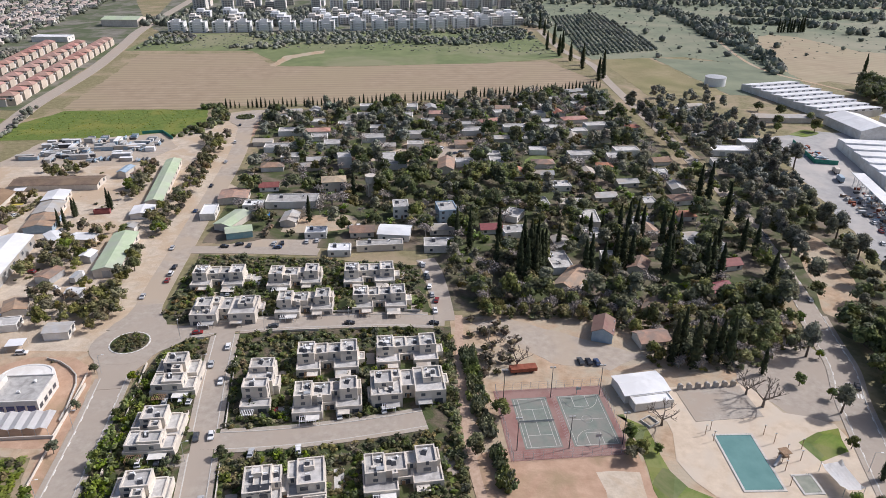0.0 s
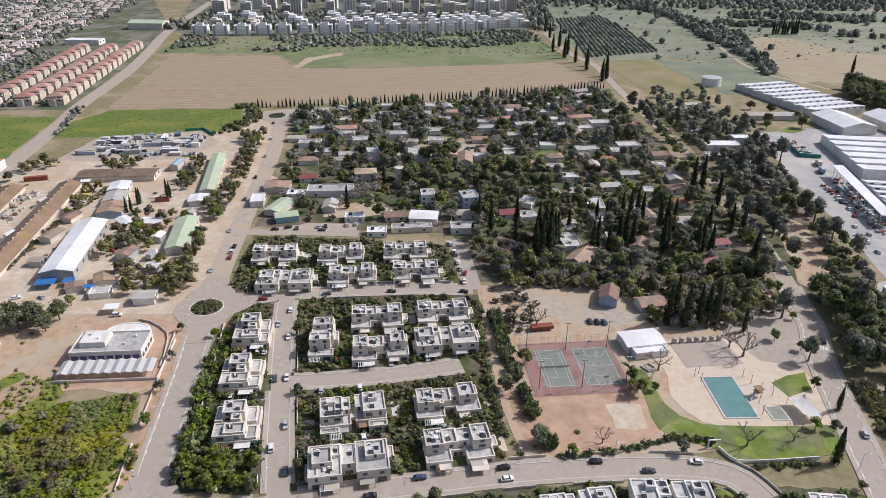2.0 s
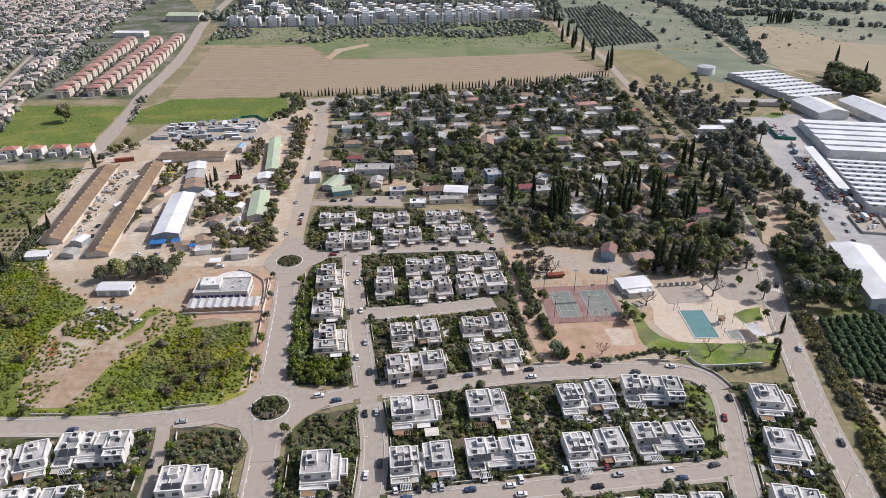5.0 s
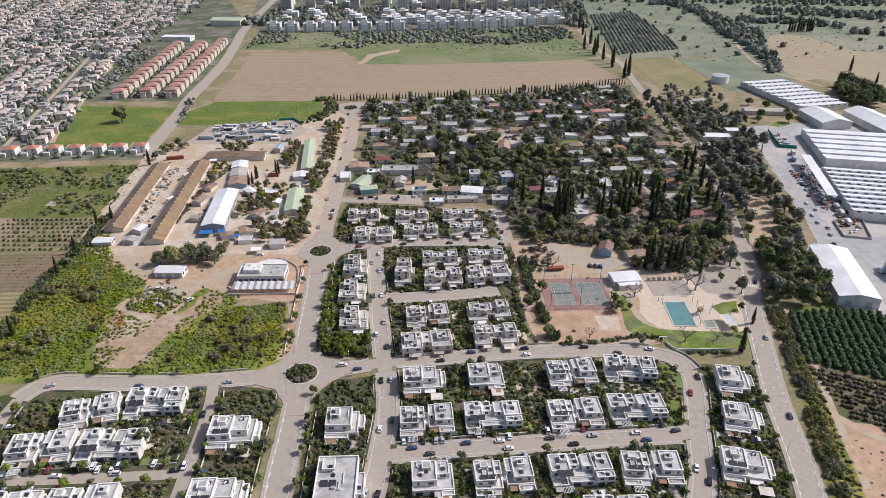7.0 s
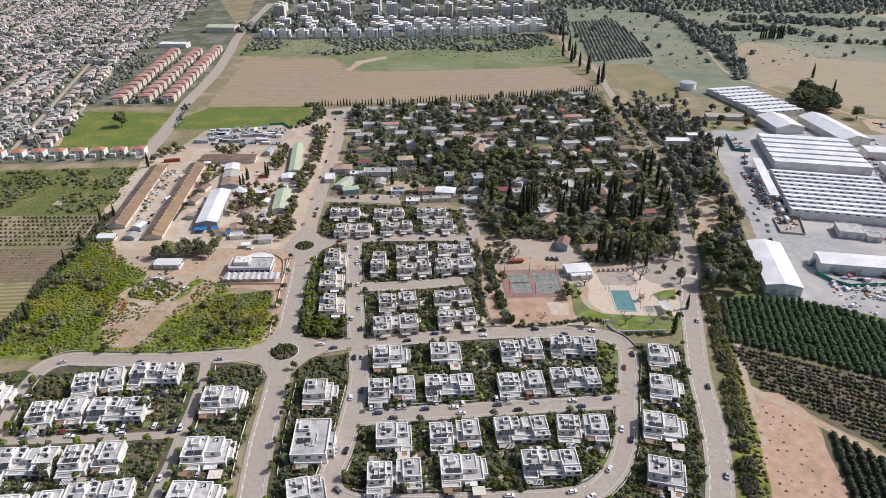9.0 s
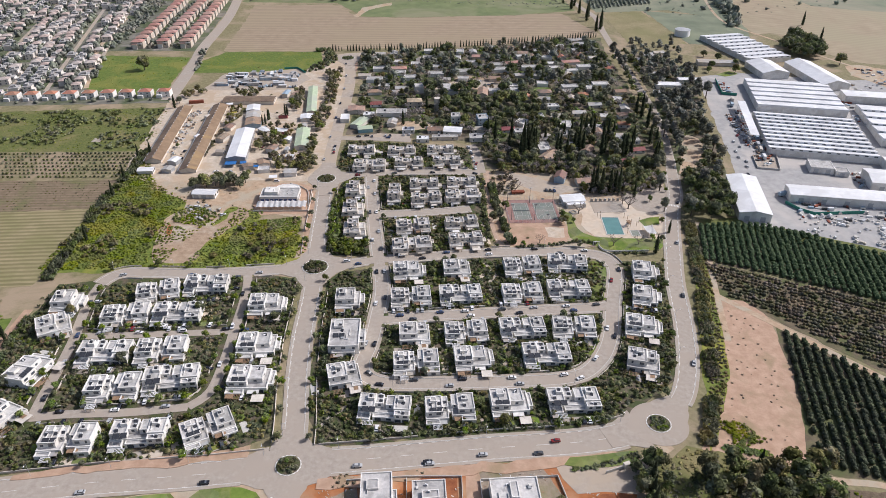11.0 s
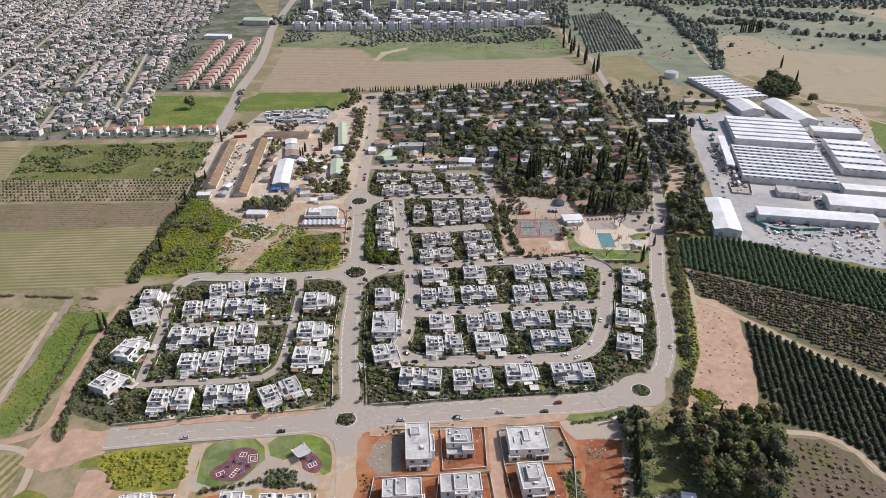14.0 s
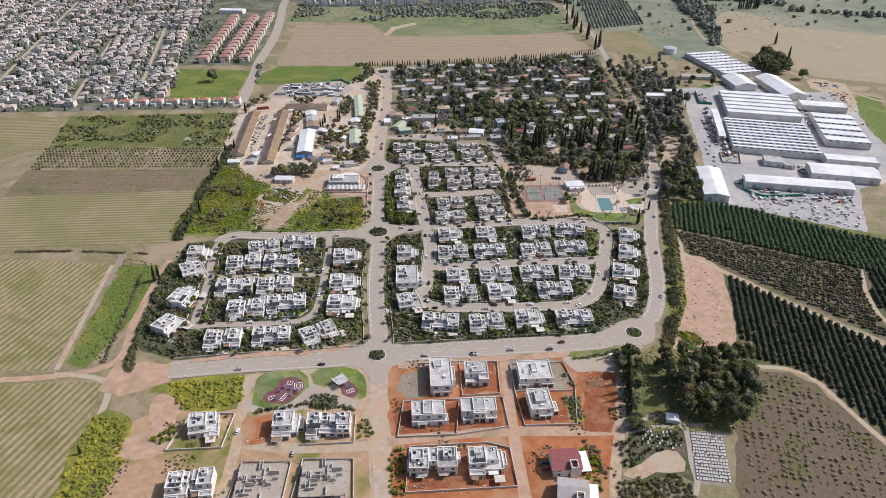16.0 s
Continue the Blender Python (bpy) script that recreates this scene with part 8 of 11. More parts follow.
# cypresses that stand out
for x, y, s in [(194.0, 373.4, 1.0), (198.1, 372.0, 1.1), (202.9, 374.1, 1.1), (205.7, 372.8, 1.0), (212.0, 361.9, 1.05), (216.0, 361.7, 1.1), (220.7, 362.6, 1.0),
                (256.8, 425.9, 1.1), (261.9, 424.2, 1.2), (260.4, 396.3, 1.1), (140.5, 346.4, 1.3), (142.0, 338.6, 1.35), (146.9, 346.1, 1.2), (131.7, 366.1, 1.1), (117.6, 368.0, 1.0), (111.8, 375.9, 0.95)]:
    plant("cypress", x, y, s * 1.1, 0.05, 1.25)
for x, y, s in [(56.3, 440.7, 1.0), (34.6, 404.8, 1.0), (-76.6, 426.0, 0.75), (-92.4, 418.0, 0.7), (-93.2, 405.0, 0.7), (184.6, 269.0, 1.3), (191.0, 264.9, 1.45), (198.3, 269.0, 1.25), (202.6, 269.9, 1.2),
                (215.1, 260.0, 0.8), (162.0, 367.4, 0.9), (174.6, 374.4, 1.0), (180.1, 376.5, 1.0), (187.5, 381.0, 0.85), (252.9, 359.8, 1.2), (256.5, 353.9, 1.2), (-190.9, 447.6, 0.95), (184.2, 656.8, 0.9), (253.0, 618.3, 0.8)]:
    plant("cypress", x, y, s)
for i in range(96):
    k = i / 95
    if i % 13 != 4:
        plant("cypress", -60 + 337 * k, 641 + 22 * k + 44 * k * k, g_rng.uniform(0.4, 0.66), 0.05, 0.9, "cypress row along the field")
for x, y in [(283, 833), (286, 791), (288, 733), (290, 1053), (285, 932), (300, 760), (276, 860), (270, 900), (296, 745), (292, 812), (284, 880), (286, 1000)]:
    plant("cypress", x - 9, y, g_rng.uniform(1.2, 1.7), 0.05, 1.0, "cypresses along the avenue")
for x, y, s in [(168, 338, 1.2), (171, 340, 1.3), (176, 336, 1.15), (184, 344, 1.3), (188, 346, 1.4), (191, 343, 1.25), (206, 338, 1.3), (209, 341, 1.2), (222, 332, 1.35), (226, 335, 1.3), (229, 331, 1.2), (236, 352, 1.3), (150, 352, 1.1), (128, 346, 1.1), (246, 318, 1.3), (249, 322, 1.2)]:
    plant("cypress", x, y, s, 0.05, 1.05)
# great trees beside the avenue and the pool
for x, y, s in [(237.1, 269.9, 1.0), (231.6, 237.2, 0.8), (247.6, 236.3, 1.0), (249.5, 231.5, 0.95), (274.1, 353.0, 1.1), (341.4, 476.9, 1.2), (306.5, 368.7, 1.1), (304.2, 345.9, 1.0), (270.1, 376.7, 1.1), (295.4, 560.3, 1.2), (278.9, 572.9, 1.1)]:
    plant("tall", x, y, s)
for x, y, s in [(238.4, 366.3, 1.5), (105.6, 224.4, 0.9), (116.2, 241.8, 0.8), (113.5, 195.3, 0.9), (84.6, 490.0, 1.3)]:
    plant("broad", x, y, s)
plant("cypress", 210.2, 180.8, 1.0)
plant("cypress", 226.4, 206.9, 0.7)
for x, y, s in [(137.0, 334.0, 1.25), (139.5, 330.5, 1.35), (143.5, 332.0, 1.4), (145.5, 337.0, 1.35), (148.0, 341.0, 1.3), (144.0, 343.0, 1.4), (138.5, 342.0, 1.25), (150.5, 346.0, 1.2), (204.5, 266.0, 1.25), (188.0, 271.0, 1.3)]:
    plant("cypress", x, y, s, 0.05, 1.15)
mass("court_bush", "wide olive bush at the corner of the sports court", spots([(154.5, 222.5), (156.5, 219.5), (153.2, 219.0)], 0.6, 0.75), P_BROAD, LEAFOLIVE, "shrubs")
for x, y, s in [(206.4, 241.8, 1.35), (203.6, 248.5, 1.1), (168.5, 234.3, 1.1), (184.4, 190.3, 1.0), (201.6, 191.7, 0.8), (135.0, 194.1, 0.7), (125.6, 268.4, 1.1), (117.9, 280.1, 1.0)]:
    plant("bare", x, y, s * 1.5)
for x, y, s in [(162.5, 221.3, 0.75), (155.8, 227.5, 1.2), (212.4, 197.3, 0.9), (225.1, 252.5, 1.0)]:
    plant("garden", x, y, s * 1.2)
# a big tree alone in the suburb meadow, field edge trees
plant("broad", -262, 566, 2.0)
for x, y, s in [(-173, 89, 1.2), (-171, 92, 1.1), (-155, -78, 0.6), (-79.2, 428.6, 1.0), (-92.9, 416.1, 0.95), (-95.7, 403.9, 0.85)]:
    plant("cypress", x, y, s * 0.8)
# workshop trees
for x, y, s in [(-70, 330, 1.0), (-40, 352, 1.0), (-84, 296, 0.8), (-44, 440, 1.0), (-190, 460, 1.0), (-186, 300, 0.7), (-158, 352, 0.6)]:
    plant("broad", x, y, s * 0.85)
for x, y in [(-183.7, 329.9), (-180.6, 290), (-178.8, 262.3), (-171.1, 197.3), (-176, 336.7)]:
    plant("cypress", x, y, 0.85)
for x, y in [(-112, 276), (-106, 279), (-98, 277), (-92, 280), (-120, 274), (-104, 284), (-86, 275), (-84, 284), (-116, 281), (-96, 285)]:
    plant("broad", x, y, 1.15)
shop = scatter([(-52, 311), (-33, 311), (-37, 331), (-51, 322)], 4.5, g_rng)
for outline in ([(-92, 345), (-62, 345), (-62, 398), (-90, 398)], [(-46, 330), (-34, 330), (-36, 372), (-44, 372)], [(-72, 300), (-38, 300), (-36, 326), (-60, 336), (-76, 322)], [(-76, 440), (-66, 440), (-70, 500), (-80, 500)], [(-50, 395), (-36, 395), (-38, 560), (-56, 560), (-46, 470)], [(-180, 470), (-196, 480), (-186, 498), (-170, 492)], [(-132, 470), (-118, 478), (-110, 492), (-140, 492)], [(-128, 400), (-120, 400), (-124, 440), (-132, 440)]):
    shop += scatter(outline, 6.2, g_rng, lambda x, y: off_houses(x, y, -0.5) and off_road(x, y, 2))
mass("workshop_trees", "olive trees and bushes between the workshops", spots(shop[::2], 0.6, 1.05), P_BROADL, LEAFYARD, "trees")
mass("workshop_trees", "fresh green round trees in the works yard", spots([(-59, 395), (-41, 392), (-78, 458), (-74, 452), (-69, 366), (-79, 371), (-43, 440)], 0.8, 1.2, 0, (0.7, 0.9)), P_BROAD, LEAFLIGHT, "trees")
mass("workshop_trees", "brownish trees and bushes between the workshops", spots(shop[1::4], 0.55, 1.0), P_BROADL, LEAFBROWN, "trees")
mass("workshop_trees", "olive-green trees and bushes between the workshops", spots(shop[3::4], 0.6, 1.1), P_BROADL, LEAFOLIVE, "trees")
# ground cover over all the garden land that is left open
off_patches = lambda x, y: all((x - a) ** 2 + (y - b) ** 2 > r * r for a, b, r in PATCHES)
cover = []
for poly in ([(-164, 144), (-75, 147), (-40, 153), (-21, 150), (-18, 60), (-13, 24), (-30, 14), (-130, 2), (-156, 12), (-166, 80)], [(-1, 148), (6, 158), (60, 168), (110, 174), (198, 168), (212, 163), (201, 100), (189, 62), (171, 46), (150, 30), (40, 20), (12, 18), (3, 40)], [(-7, 288), (-14, 240), (-7, 182), (20, 178), (100, 186), (103, 240), (103, 296), (60, 298), (0, 294)], [(-15, 305), (-13, 367), (50, 359), (91, 351), (95, 309), (30, 310)]):
    cover += scatter(poly, 3.8, g_rng, lambda x, y: off_road(x, y, 2.9) and off_houses(x, y, -1.6) and off_patches(x, y) and noise.noise((x * 0.11, y * 0.11, 16)) > -0.28, 0.5)
g_rng.shuffle(cover)
third = len(cover) // 3
mass("garden_cover", "dark shrubs and ground cover of the gardens", spots(cover[:third], 0.7, 1.7, 0.05, (0.6, 1.3)), P_BUSH, LEAFDEEP, "shrubs")
mass("garden_cover", "olive shrubs and ground cover of the gardens", spots(cover[third:2 * third], 0.6, 1.3, 0.05, (0.6, 1.1)), P_BUSH, LEAFOLIVE, "shrubs")
mass("garden_cover", "green shrubs and ground cover of the gardens", spots(cover[2 * third:], 0.6, 1.6, 0.05, (0.6, 1.2)), P_BUSH, LEAFGARDEN, "shrubs")
low = []
for poly in ([(-164, 144), (-75, 147), (-40, 153), (-21, 150), (-18, 60), (-13, 24), (-30, 14), (-130, 2), (-156, 12), (-166, 80)], [(-1, 148), (6, 158), (60, 168), (110, 174), (198, 168), (212, 163), (201, 100), (189, 62), (171, 46), (150, 30), (40, 20), (12, 18), (3, 40)], [(-7, 288), (-14, 240), (-7, 182), (20, 178), (100, 186), (103, 240), (103, 296), (60, 298), (0, 294)], [(-15, 305), (-13, 367), (50, 359), (91, 351), (95, 309), (30, 310)]):
    low += scatter(poly, 2.8, g_rng, lambda x, y: off_road(x, y, 2.6) and off_houses(x, y, -2.0) and noise.noise((x * 0.09, y * 0.09, 36)) > -0.3, 0.5)
P_LOW = [crown("tuft", s) for s in (61, 62, 63)]
mass("garden_plants", "low green plants filling the garden beds", spots(low[::2], 1.1, 2.0, 0.05, (0.4, 0.8)), P_LOW, LEAFGARDEN, "plants")
mass("garden_plants", "low olive plants filling the garden beds", spots(low[1::2], 1.1, 2.0, 0.05, (0.4, 0.8)), P_LOW, LEAFOLIVE, "plants")
# street and garden trees
for key, side, gap in [("west_avenue", 1, 16), ("west_avenue", -1, 16), ("south_road", 1, 40), ("east_avenue", 1, 22), ("pool_street", -1, 30), ("inner_street", 1, 36), ("west_street", -1, 18), ("cross_street", 1, 26), ("court_street_c", 1, 9), ("court_street_c", -1, 15), ("court_street_b", -1, 9), ("court_street_b", 1, 13), ("court_street_d", 1, 9), ("court_street", 1, 13), ("court_street", -1, 12), ("mid_street", -1, 34)]:
    w = ROADS[key][1] / 2 + (1.9 if key.startswith("court") else 3.0)
    line, acc = LINES[key], 0.0
    for a, b in zip(line, line[1:]):
        acc += (b - a).length
        if acc > gap:
            acc = g_rng.uniform(-4, 0)
            d = (b - a).normalized()
            x, y = a.x - d.y * side * w, a.y + d.x * side * w
            if off_road(x, y, 1.2) and off_houses(x, y, -2.5) and y < 345:
                plant("garden" if key.startswith("court") else g_rng.choice(("street", "street", "garden")), x, y, g_rng.uniform(0.75, 1.25), 0.25)
garden_spots, garden_light, garden_trees = [], [], 0
for hx, hy, rz, design in HOUSE_AT:
    if hy < 0:
        continue
    for i in range(46):
        a, r = g_rng.uniform(0, 6.283), g_rng.uniform(9.0, 18)
        x, y = hx + r * math.cos(a) * 1.15, hy + r * math.sin(a) * 0.85
        if noise.noise((x * 0.2, y * 0.2, 6.0)) < -0.22 and g_rng.random() < 0.8:
            continue
        if off_road(x, y, 2.8) and off_houses(x, y, -2.6) and off_patches(x, y):
            (garden_spots if g_rng.random() < 0.62 else garden_light).append((x, y))
    for i in range(5):
        a, r = g_rng.uniform(0, 6.283), g_rng.uniform(11, 17)
        x, y = hx + r * math.cos(a), hy + r * math.sin(a) * 0.85
        if off_road(x, y, 3.5) and off_houses(x, y, -0.8) and garden_trees < 110:
            plant(g_rng.choice(("garden", "street", "street", "broad")) if hy > 170 or g_rng.random() < 0.6 else "street", x, y, g_rng.uniform(0.5, 0.95))
            garden_trees += 1
mass("garden_shrubs", "dark green shrubs filling the house gardens", spots(garden_spots, 0.6, 1.5, 0.05, (0.8, 1.5)), P_BUSH, LEAFGARDEN, "shrubs")
mass("garden_shrubs", "bright green shrubs filling the house gardens", spots(garden_light, 0.7, 1.5, 0.05, (0.8, 1.2)), P_BUSH, LEAFLIGHT, "shrubs")


def orchard(name, label, outline, angle, across, along, size, material, protos, gaps=0.04, tall=(0.8, 1.15)):
    c, s = math.cos(radians(angle)), math.sin(radians(angle))
    us = [x * c + y * s for x, y in outline]
    vs = [-x * s + y * c for x, y in outline]
    rows, v = [], min(vs)
    while v < max(vs):
        u = min(us)
        while u < max(us):
            x, y = u * c - v * s + g_rng.uniform(-0.35, 0.35), u * s + v * c + g_rng.uniform(-0.35, 0.35)
            if g_rng.random() > gaps and inside(outline, x, y):
                k = g_rng.uniform(*size)
                rows.append((x, y, 0.05, k, k * g_rng.uniform(*tall)))
            u += along
        v += across
    return mass(name, label, rows, protos, material, "orchard")


def hedge(name, label, pts, width, height, material, step=1.35):
    line = curve_points(pts, step)
    rows = []
    for q in line:
        if width > 3 and noise.noise((q.x * 0.09, q.y * 0.09, 4.0)) < -0.25:
            continue
        for k in range(max(1, int(width / 1.5))):
            u = g_rng.uniform(-width / 2, width / 2)
            rows.append((q.x + u, q.y + g_rng.uniform(-0.6, 0.6), 0.05, g_rng.uniform(0.85, 1.4), height * g_rng.uniform(0.4, 0.9) * (1 + 0.35 * noise.noise((q.x * 0.15, q.y * 0.15, 2.0)))))
    return mass(name, label, rows, P_BUSH, material, "hedge")


hedge("hedge", "tall dense hedge beside the brick footpath", [(108, 278), (110, 240), (114, 207), (117, 192)], 5.0, 3.2, LEAFDEEP)
hedge("hedge", "low dark hedge between path and houses", [(101.5, 290), (100.5, 245), (101.5, 200)], 1.8, 1.5, LEAF)
hedge("hedge", "dark hedge along the street below the courts", [(120, 188), (143, 190), (162, 195), (174, 192)], 2.4, 1.8, LEAFDEEP)
hedge("hedge", "dark hedge along the park wall", [(180, 180), (204, 180.5)], 2.0, 1.3, LEAFDEEP)
hedge("hedge", "clipped hedge along the avenue", [(-16, 30), (-20, 60), (-22, 90)], 1.8, 1.6, LEAFLIGHT)
hedge("hedge", "dark hedge along the avenue", [(6, 70), (5, 100), (4, 140)], 2.4, 1.6, LEAFDEEP)
hedge("hedge", "dark hedge behind the southern houses", [(24, 22), (60, 23.5), (110, 27), (150, 33)], 1.6, 1.2, LEAFDEEP)
hedge("hedge", "overgrown green strip beside the east avenue", [(190, 16), (198, 36), (210, 72), (220, 112), (230, 152), (239, 195), (244, 222)], 7.5, 2.1, LEAFOLIVE)
hedge("hedge", "darker growth in the strip beside the east avenue", [(197, 32), (209, 70), (219, 110), (229, 150), (238, 193)], 5.0, 2.3, LEAFDEEP)
hedge("hedge", "dark hedge at the field edge", [(-183, 345), (-180, 300), (-182, 250), (-178, 200), (-176, 150)], 7.0, 2.6, LEAFDEEP)
hedge("hedge", "green bank before the field", [(-330, 128), (-260, 132), (-190, 128)], 4.0, 1.0, LEAFOLIVE)
ISLAND_LEAVES = ((LEAFOLIVE, 0.9), (LEAFLIGHT, 0.8), (LEAFBROWN, 1.15), (LEAFOLIVE, 0.85), (LEAFDEEP, 0.8))
for (x, y, r, island), (leaf, tall) in zip(ROUNDABOUTS, ISLAND_LEAVES):
    ring = [(x + (island - 1.3) * math.cos(k * 0.5236), y + (island - 1.3) * math.sin(k * 0.5236)) for k in range(12)]
    p = scatter(ring, 1.5, g_rng)
    mass("island_shrubs", "shrubs planted on the traffic island", spots(p[::2], 0.6, 1.1, 0.35, (0.6 * tall, 1.2 * tall)), P_BUSH, leaf, "shrubs")
    mass("island_shrubs", "low dark shrubs planted on the traffic island", spots(p[1::2], 0.6, 1.0, 0.35, (0.5, 0.9)), P_BUSH, LEAFGARDEN, "shrubs")
plant("garden", -10.5, 166.0, 0.8, 0.4)
plant("garden", -1.5, 6.2, 0.55, 0.4)
hedge("hedge", "weeds on the bare plot", [(200, 14), (214, 10)], 7.0, 0.7, LEAFLIGHT, 0.9)
waste = [(-178, 335), (-158, 290), (-130, 250), (-128, 200), (-126, 168), (-186, 160)]
P_TUFT = [crown("tuft", s) for s in (41, 42, 43)]
mass("wasteland_weeds", "lush yellow-green weeds of the wasteland", spots(scatter(waste, 2.5, g_rng), 1.1, 2.2, 0, (0.16, 0.4)), P_TUFT, LEAFGRASS, "weeds")
mass("wasteland_bushes", "dark bushes among the weeds", spots(scatter(waste, 5.0, g_rng, lambda x, y: noise.noise((x * 0.04, y * 0.04, 3)) > 0.12), 0.9, 2.8, 0, (0.6, 1.0)), P_BUSH, LEAFOLIVE, "bushes")
waste = [(-82, 190), (-66, 224), (-32, 230), (-28, 200), (-36, 178), (-52, 170), (-84, 172)]
mass("wasteland_weeds", "lush green weeds beside the avenue", spots(scatter(waste, 1.7, g_rng, lambda x, y: abs(x + 66 + (y - 200) * 0.03) > 2.2 or y > 229), 1.0, 2.0, 0, (0.18, 0.42)), P_TUFT, LEAFGRASS, "weeds")
mass("wasteland_bushes", "dark bushes among the weeds beside the avenue", spots(scatter(waste, 6.0, g_rng, lambda x, y: noise.noise((x * 0.05, y * 0.05, 13)) > 0.02 and abs(x + 66) > 4), 0.9, 2.6, 0, (0.6, 0.9)), P_BUSH, LEAFOLIVE, "bushes")
LOTS = [[(-158, 286), (-120, 252), (-130, 222), (-95, 212), (-84, 245), (-69, 240), (-24, 234), (-28, 284)], [(-128, 224), (-124, 185), (-118, 168), (-90, 170), (-88, 194), (-67, 230), (-80, 246), (-92, 218)]]
edge_weeds = scatter([(-178, 335), (-158, 290), (-60, 245), (-62, 215), (-22, 200), (-20, 178), (-38, 168), (-75, 163), (-188, 162)], 2.5, g_rng, lambda x, y: off_road(x, y, 2.5) and not any(inside(o, x, y) for o in LOTS))
edge_weeds += scatter(LOTS[1], 2.3, g_rng, lambda x, y: off_houses(x, y, 1) and abs(x + 96 - (y - 200) * 0.25) > 7 and noise.noise((x * 0.07, y * 0.07, 61)) > -0.12)
mass("wasteland_weeds", "tall weeds along the sandy lot's edges", spots(edge_weeds, 0.8, 1.6, 0, (0.4, 0.8)), P_TUFT, LEAFGRASS, "weeds")
waste = [(-122, 222), (-98, 216), (-90, 232), (-110, 246), (-124, 240)]
mass("wasteland_weeds", "green weeds on the spoil heap", spots(scatter(waste, 2.0, g_rng), 0.9, 1.8, 0, (0.6, 1.0)), P_TUFT, LEAFGRASS, "bushes")
waste = [(-390, 430), (-200, 446), (-184, 350), (-372, 342)]
mass("fallow_bushes", "dark bushes across the fallow land", spots(scatter(waste, 5.0, g_rng, lambda x, y: noise.noise((x * 0.03, y * 0.05, 9)) > -0.05), 1.0, 2.4, 0, (0.5, 0.9)), P_BUSH, LEAF, "bushes")
weeds = [q for poly in ([(-128, -22), (-81, -17), (-77, -40), (-112, -44)], [(-160, -50), (-138, -52), (-130, -90), (-142, -190), (-155, -110)]) for q in scatter(poly, 2.6, g_rng)]
mass("flowering_weeds", "yellow flowering weeds on the building land", spots(weeds, 0.6, 1.5, 0, (0.3, 0.7)), P_BUSH, BLOOM, "weeds")
for poly in ([(-300, 118), (-214, 110), (-204, 30), (-203, -10), (-290, -16)], [(-290, -25), (-166, -22), (-160, -60), (-154, -112), (-160, -170), (-290, -170)]):
    orchard("crop_rows", "low yellow-green crop in long rows", poly, 74, 4.6, 1.7, (0.35, 0.75), LEAFGRASS, P_TUFT, 0.6, (0.3, 0.5))
orchard("crop_rows", "weedy tufts on the ploughed strip", [(-366, 283), (-187, 288), (-187, 245), (-360, 229)], 2, 4.0, 3.2, (0.4, 1.0), LEAFOLIVE, P_TUFT, 0.55, (0.5, 0.8))
tufts = scatter([(-208, 123), (-184, 116), (-178, 90), (-174, 3), (-193, -8), (-200, 25), (-203, 69)], 2.6, g_rng) + scatter([(-392, 432), (-196, 446), (-182, 350), (-373, 342)], 5.0, g_rng) + scatter([(-188, 632), (-80, 638), (-70, 600), (-88, 570), (-205, 560)], 5.0, g_rng) + scatter([(-326, 618), (-228, 612), (-216, 480), (-298, 502)], 6.0, g_rng)
mass("meadow_tufts", "tall green grass tufts of the meadows", spots(tufts, 0.5, 1.3, 0, (0.25, 0.45)), P_TUFT, LEAFGRASS, "grass")
tufts = scatter([(-140, -60), (-80, -46), (-70, -110), (-74, -180), (-140, -190)], 2.4, g_rng, lambda x, y: off_houses(x, y, 2) and noise.noise((x * 0.04, y * 0.04, 15)) > 0.2) + scatter([(8, -4), (40, 3), (148, 4), (146, -60), (126, -110), (122, -180), (24, -180), (14, -70)], 2.4, g_rng, lambda x, y: off_houses(x, y, 0) and noise.noise((x * 0.06, y * 0.06, 25)) > 0.36)
mass("site_tufts", "weed tufts on the building land", spots(tufts, 0.5, 1.3, 0, (0.4, 0.8)), P_TUFT, LEAFOLIVE, "weeds")
tufts = scatter([(-230, 904), (0, 912), (108, 890), (268, 862), (258, 1060), (-6, 1024), (-222, 1014)], 11.0, g_rng) + scatter([(300, 840), (480, 800), (700, 900), (900, 1300), (300, 1300)], 22.0, g_rng)
mass("scrub_tufts", "pale olive tufts across the far pastures", spots(tufts, 1.2, 2.8, 0, (0.25, 0.45)), P_TUFT, LEAFHAZY, "scrub")
p = scatter([(226, 122), (254, 108), (230, 6), (190, 8), (198, 28), (214, 64)], 5.5, g_rng, lambda x, y: noise.noise((x * 0.07, y * 0.07, 52)) > -0.1)
mass("plot_brush", "dry brush and weeds on the bare orange plot", spots(p, 0.4, 1.0, 0, (0.4, 0.7)), P_TUFT, TWIGDRY, "brush")
p = scatter([(198, 34), (206, 66), (216, 104), (226, 140), (234, 180), (246, 220), (240, 173), (232, 128), (218, 66), (200, 28), (188, 8)], 2.2, g_rng, lambda x, y: off_road(x, y, 2.2))
mass("verge_weeds", "lush weeds between the avenue and the orchard", spots(p, 0.8, 1.7, 0, (0.5, 0.9)), P_TUFT, LEAFOLIVE, "weeds")
hedge("hedge", "dry weeds and bushes along the long shed", [(-139, 306), (-133, 330), (-131, 360), (-129, 392)], 4.5, 1.0, LEAFBROWN)
hedge("hedge", "green weeds beside the long shed", [(-128, 398), (-124, 425), (-121, 446)], 4.0, 0.9, LEAFOLIVE)
hedge("hedge", "dark growth between the dirt track and the gardens", [(-167, 116), (-167, 77), (-163, 57), (-162, 32), (-158, 3), (-154, -10)], 5.0, 1.8, LEAFDEEP)
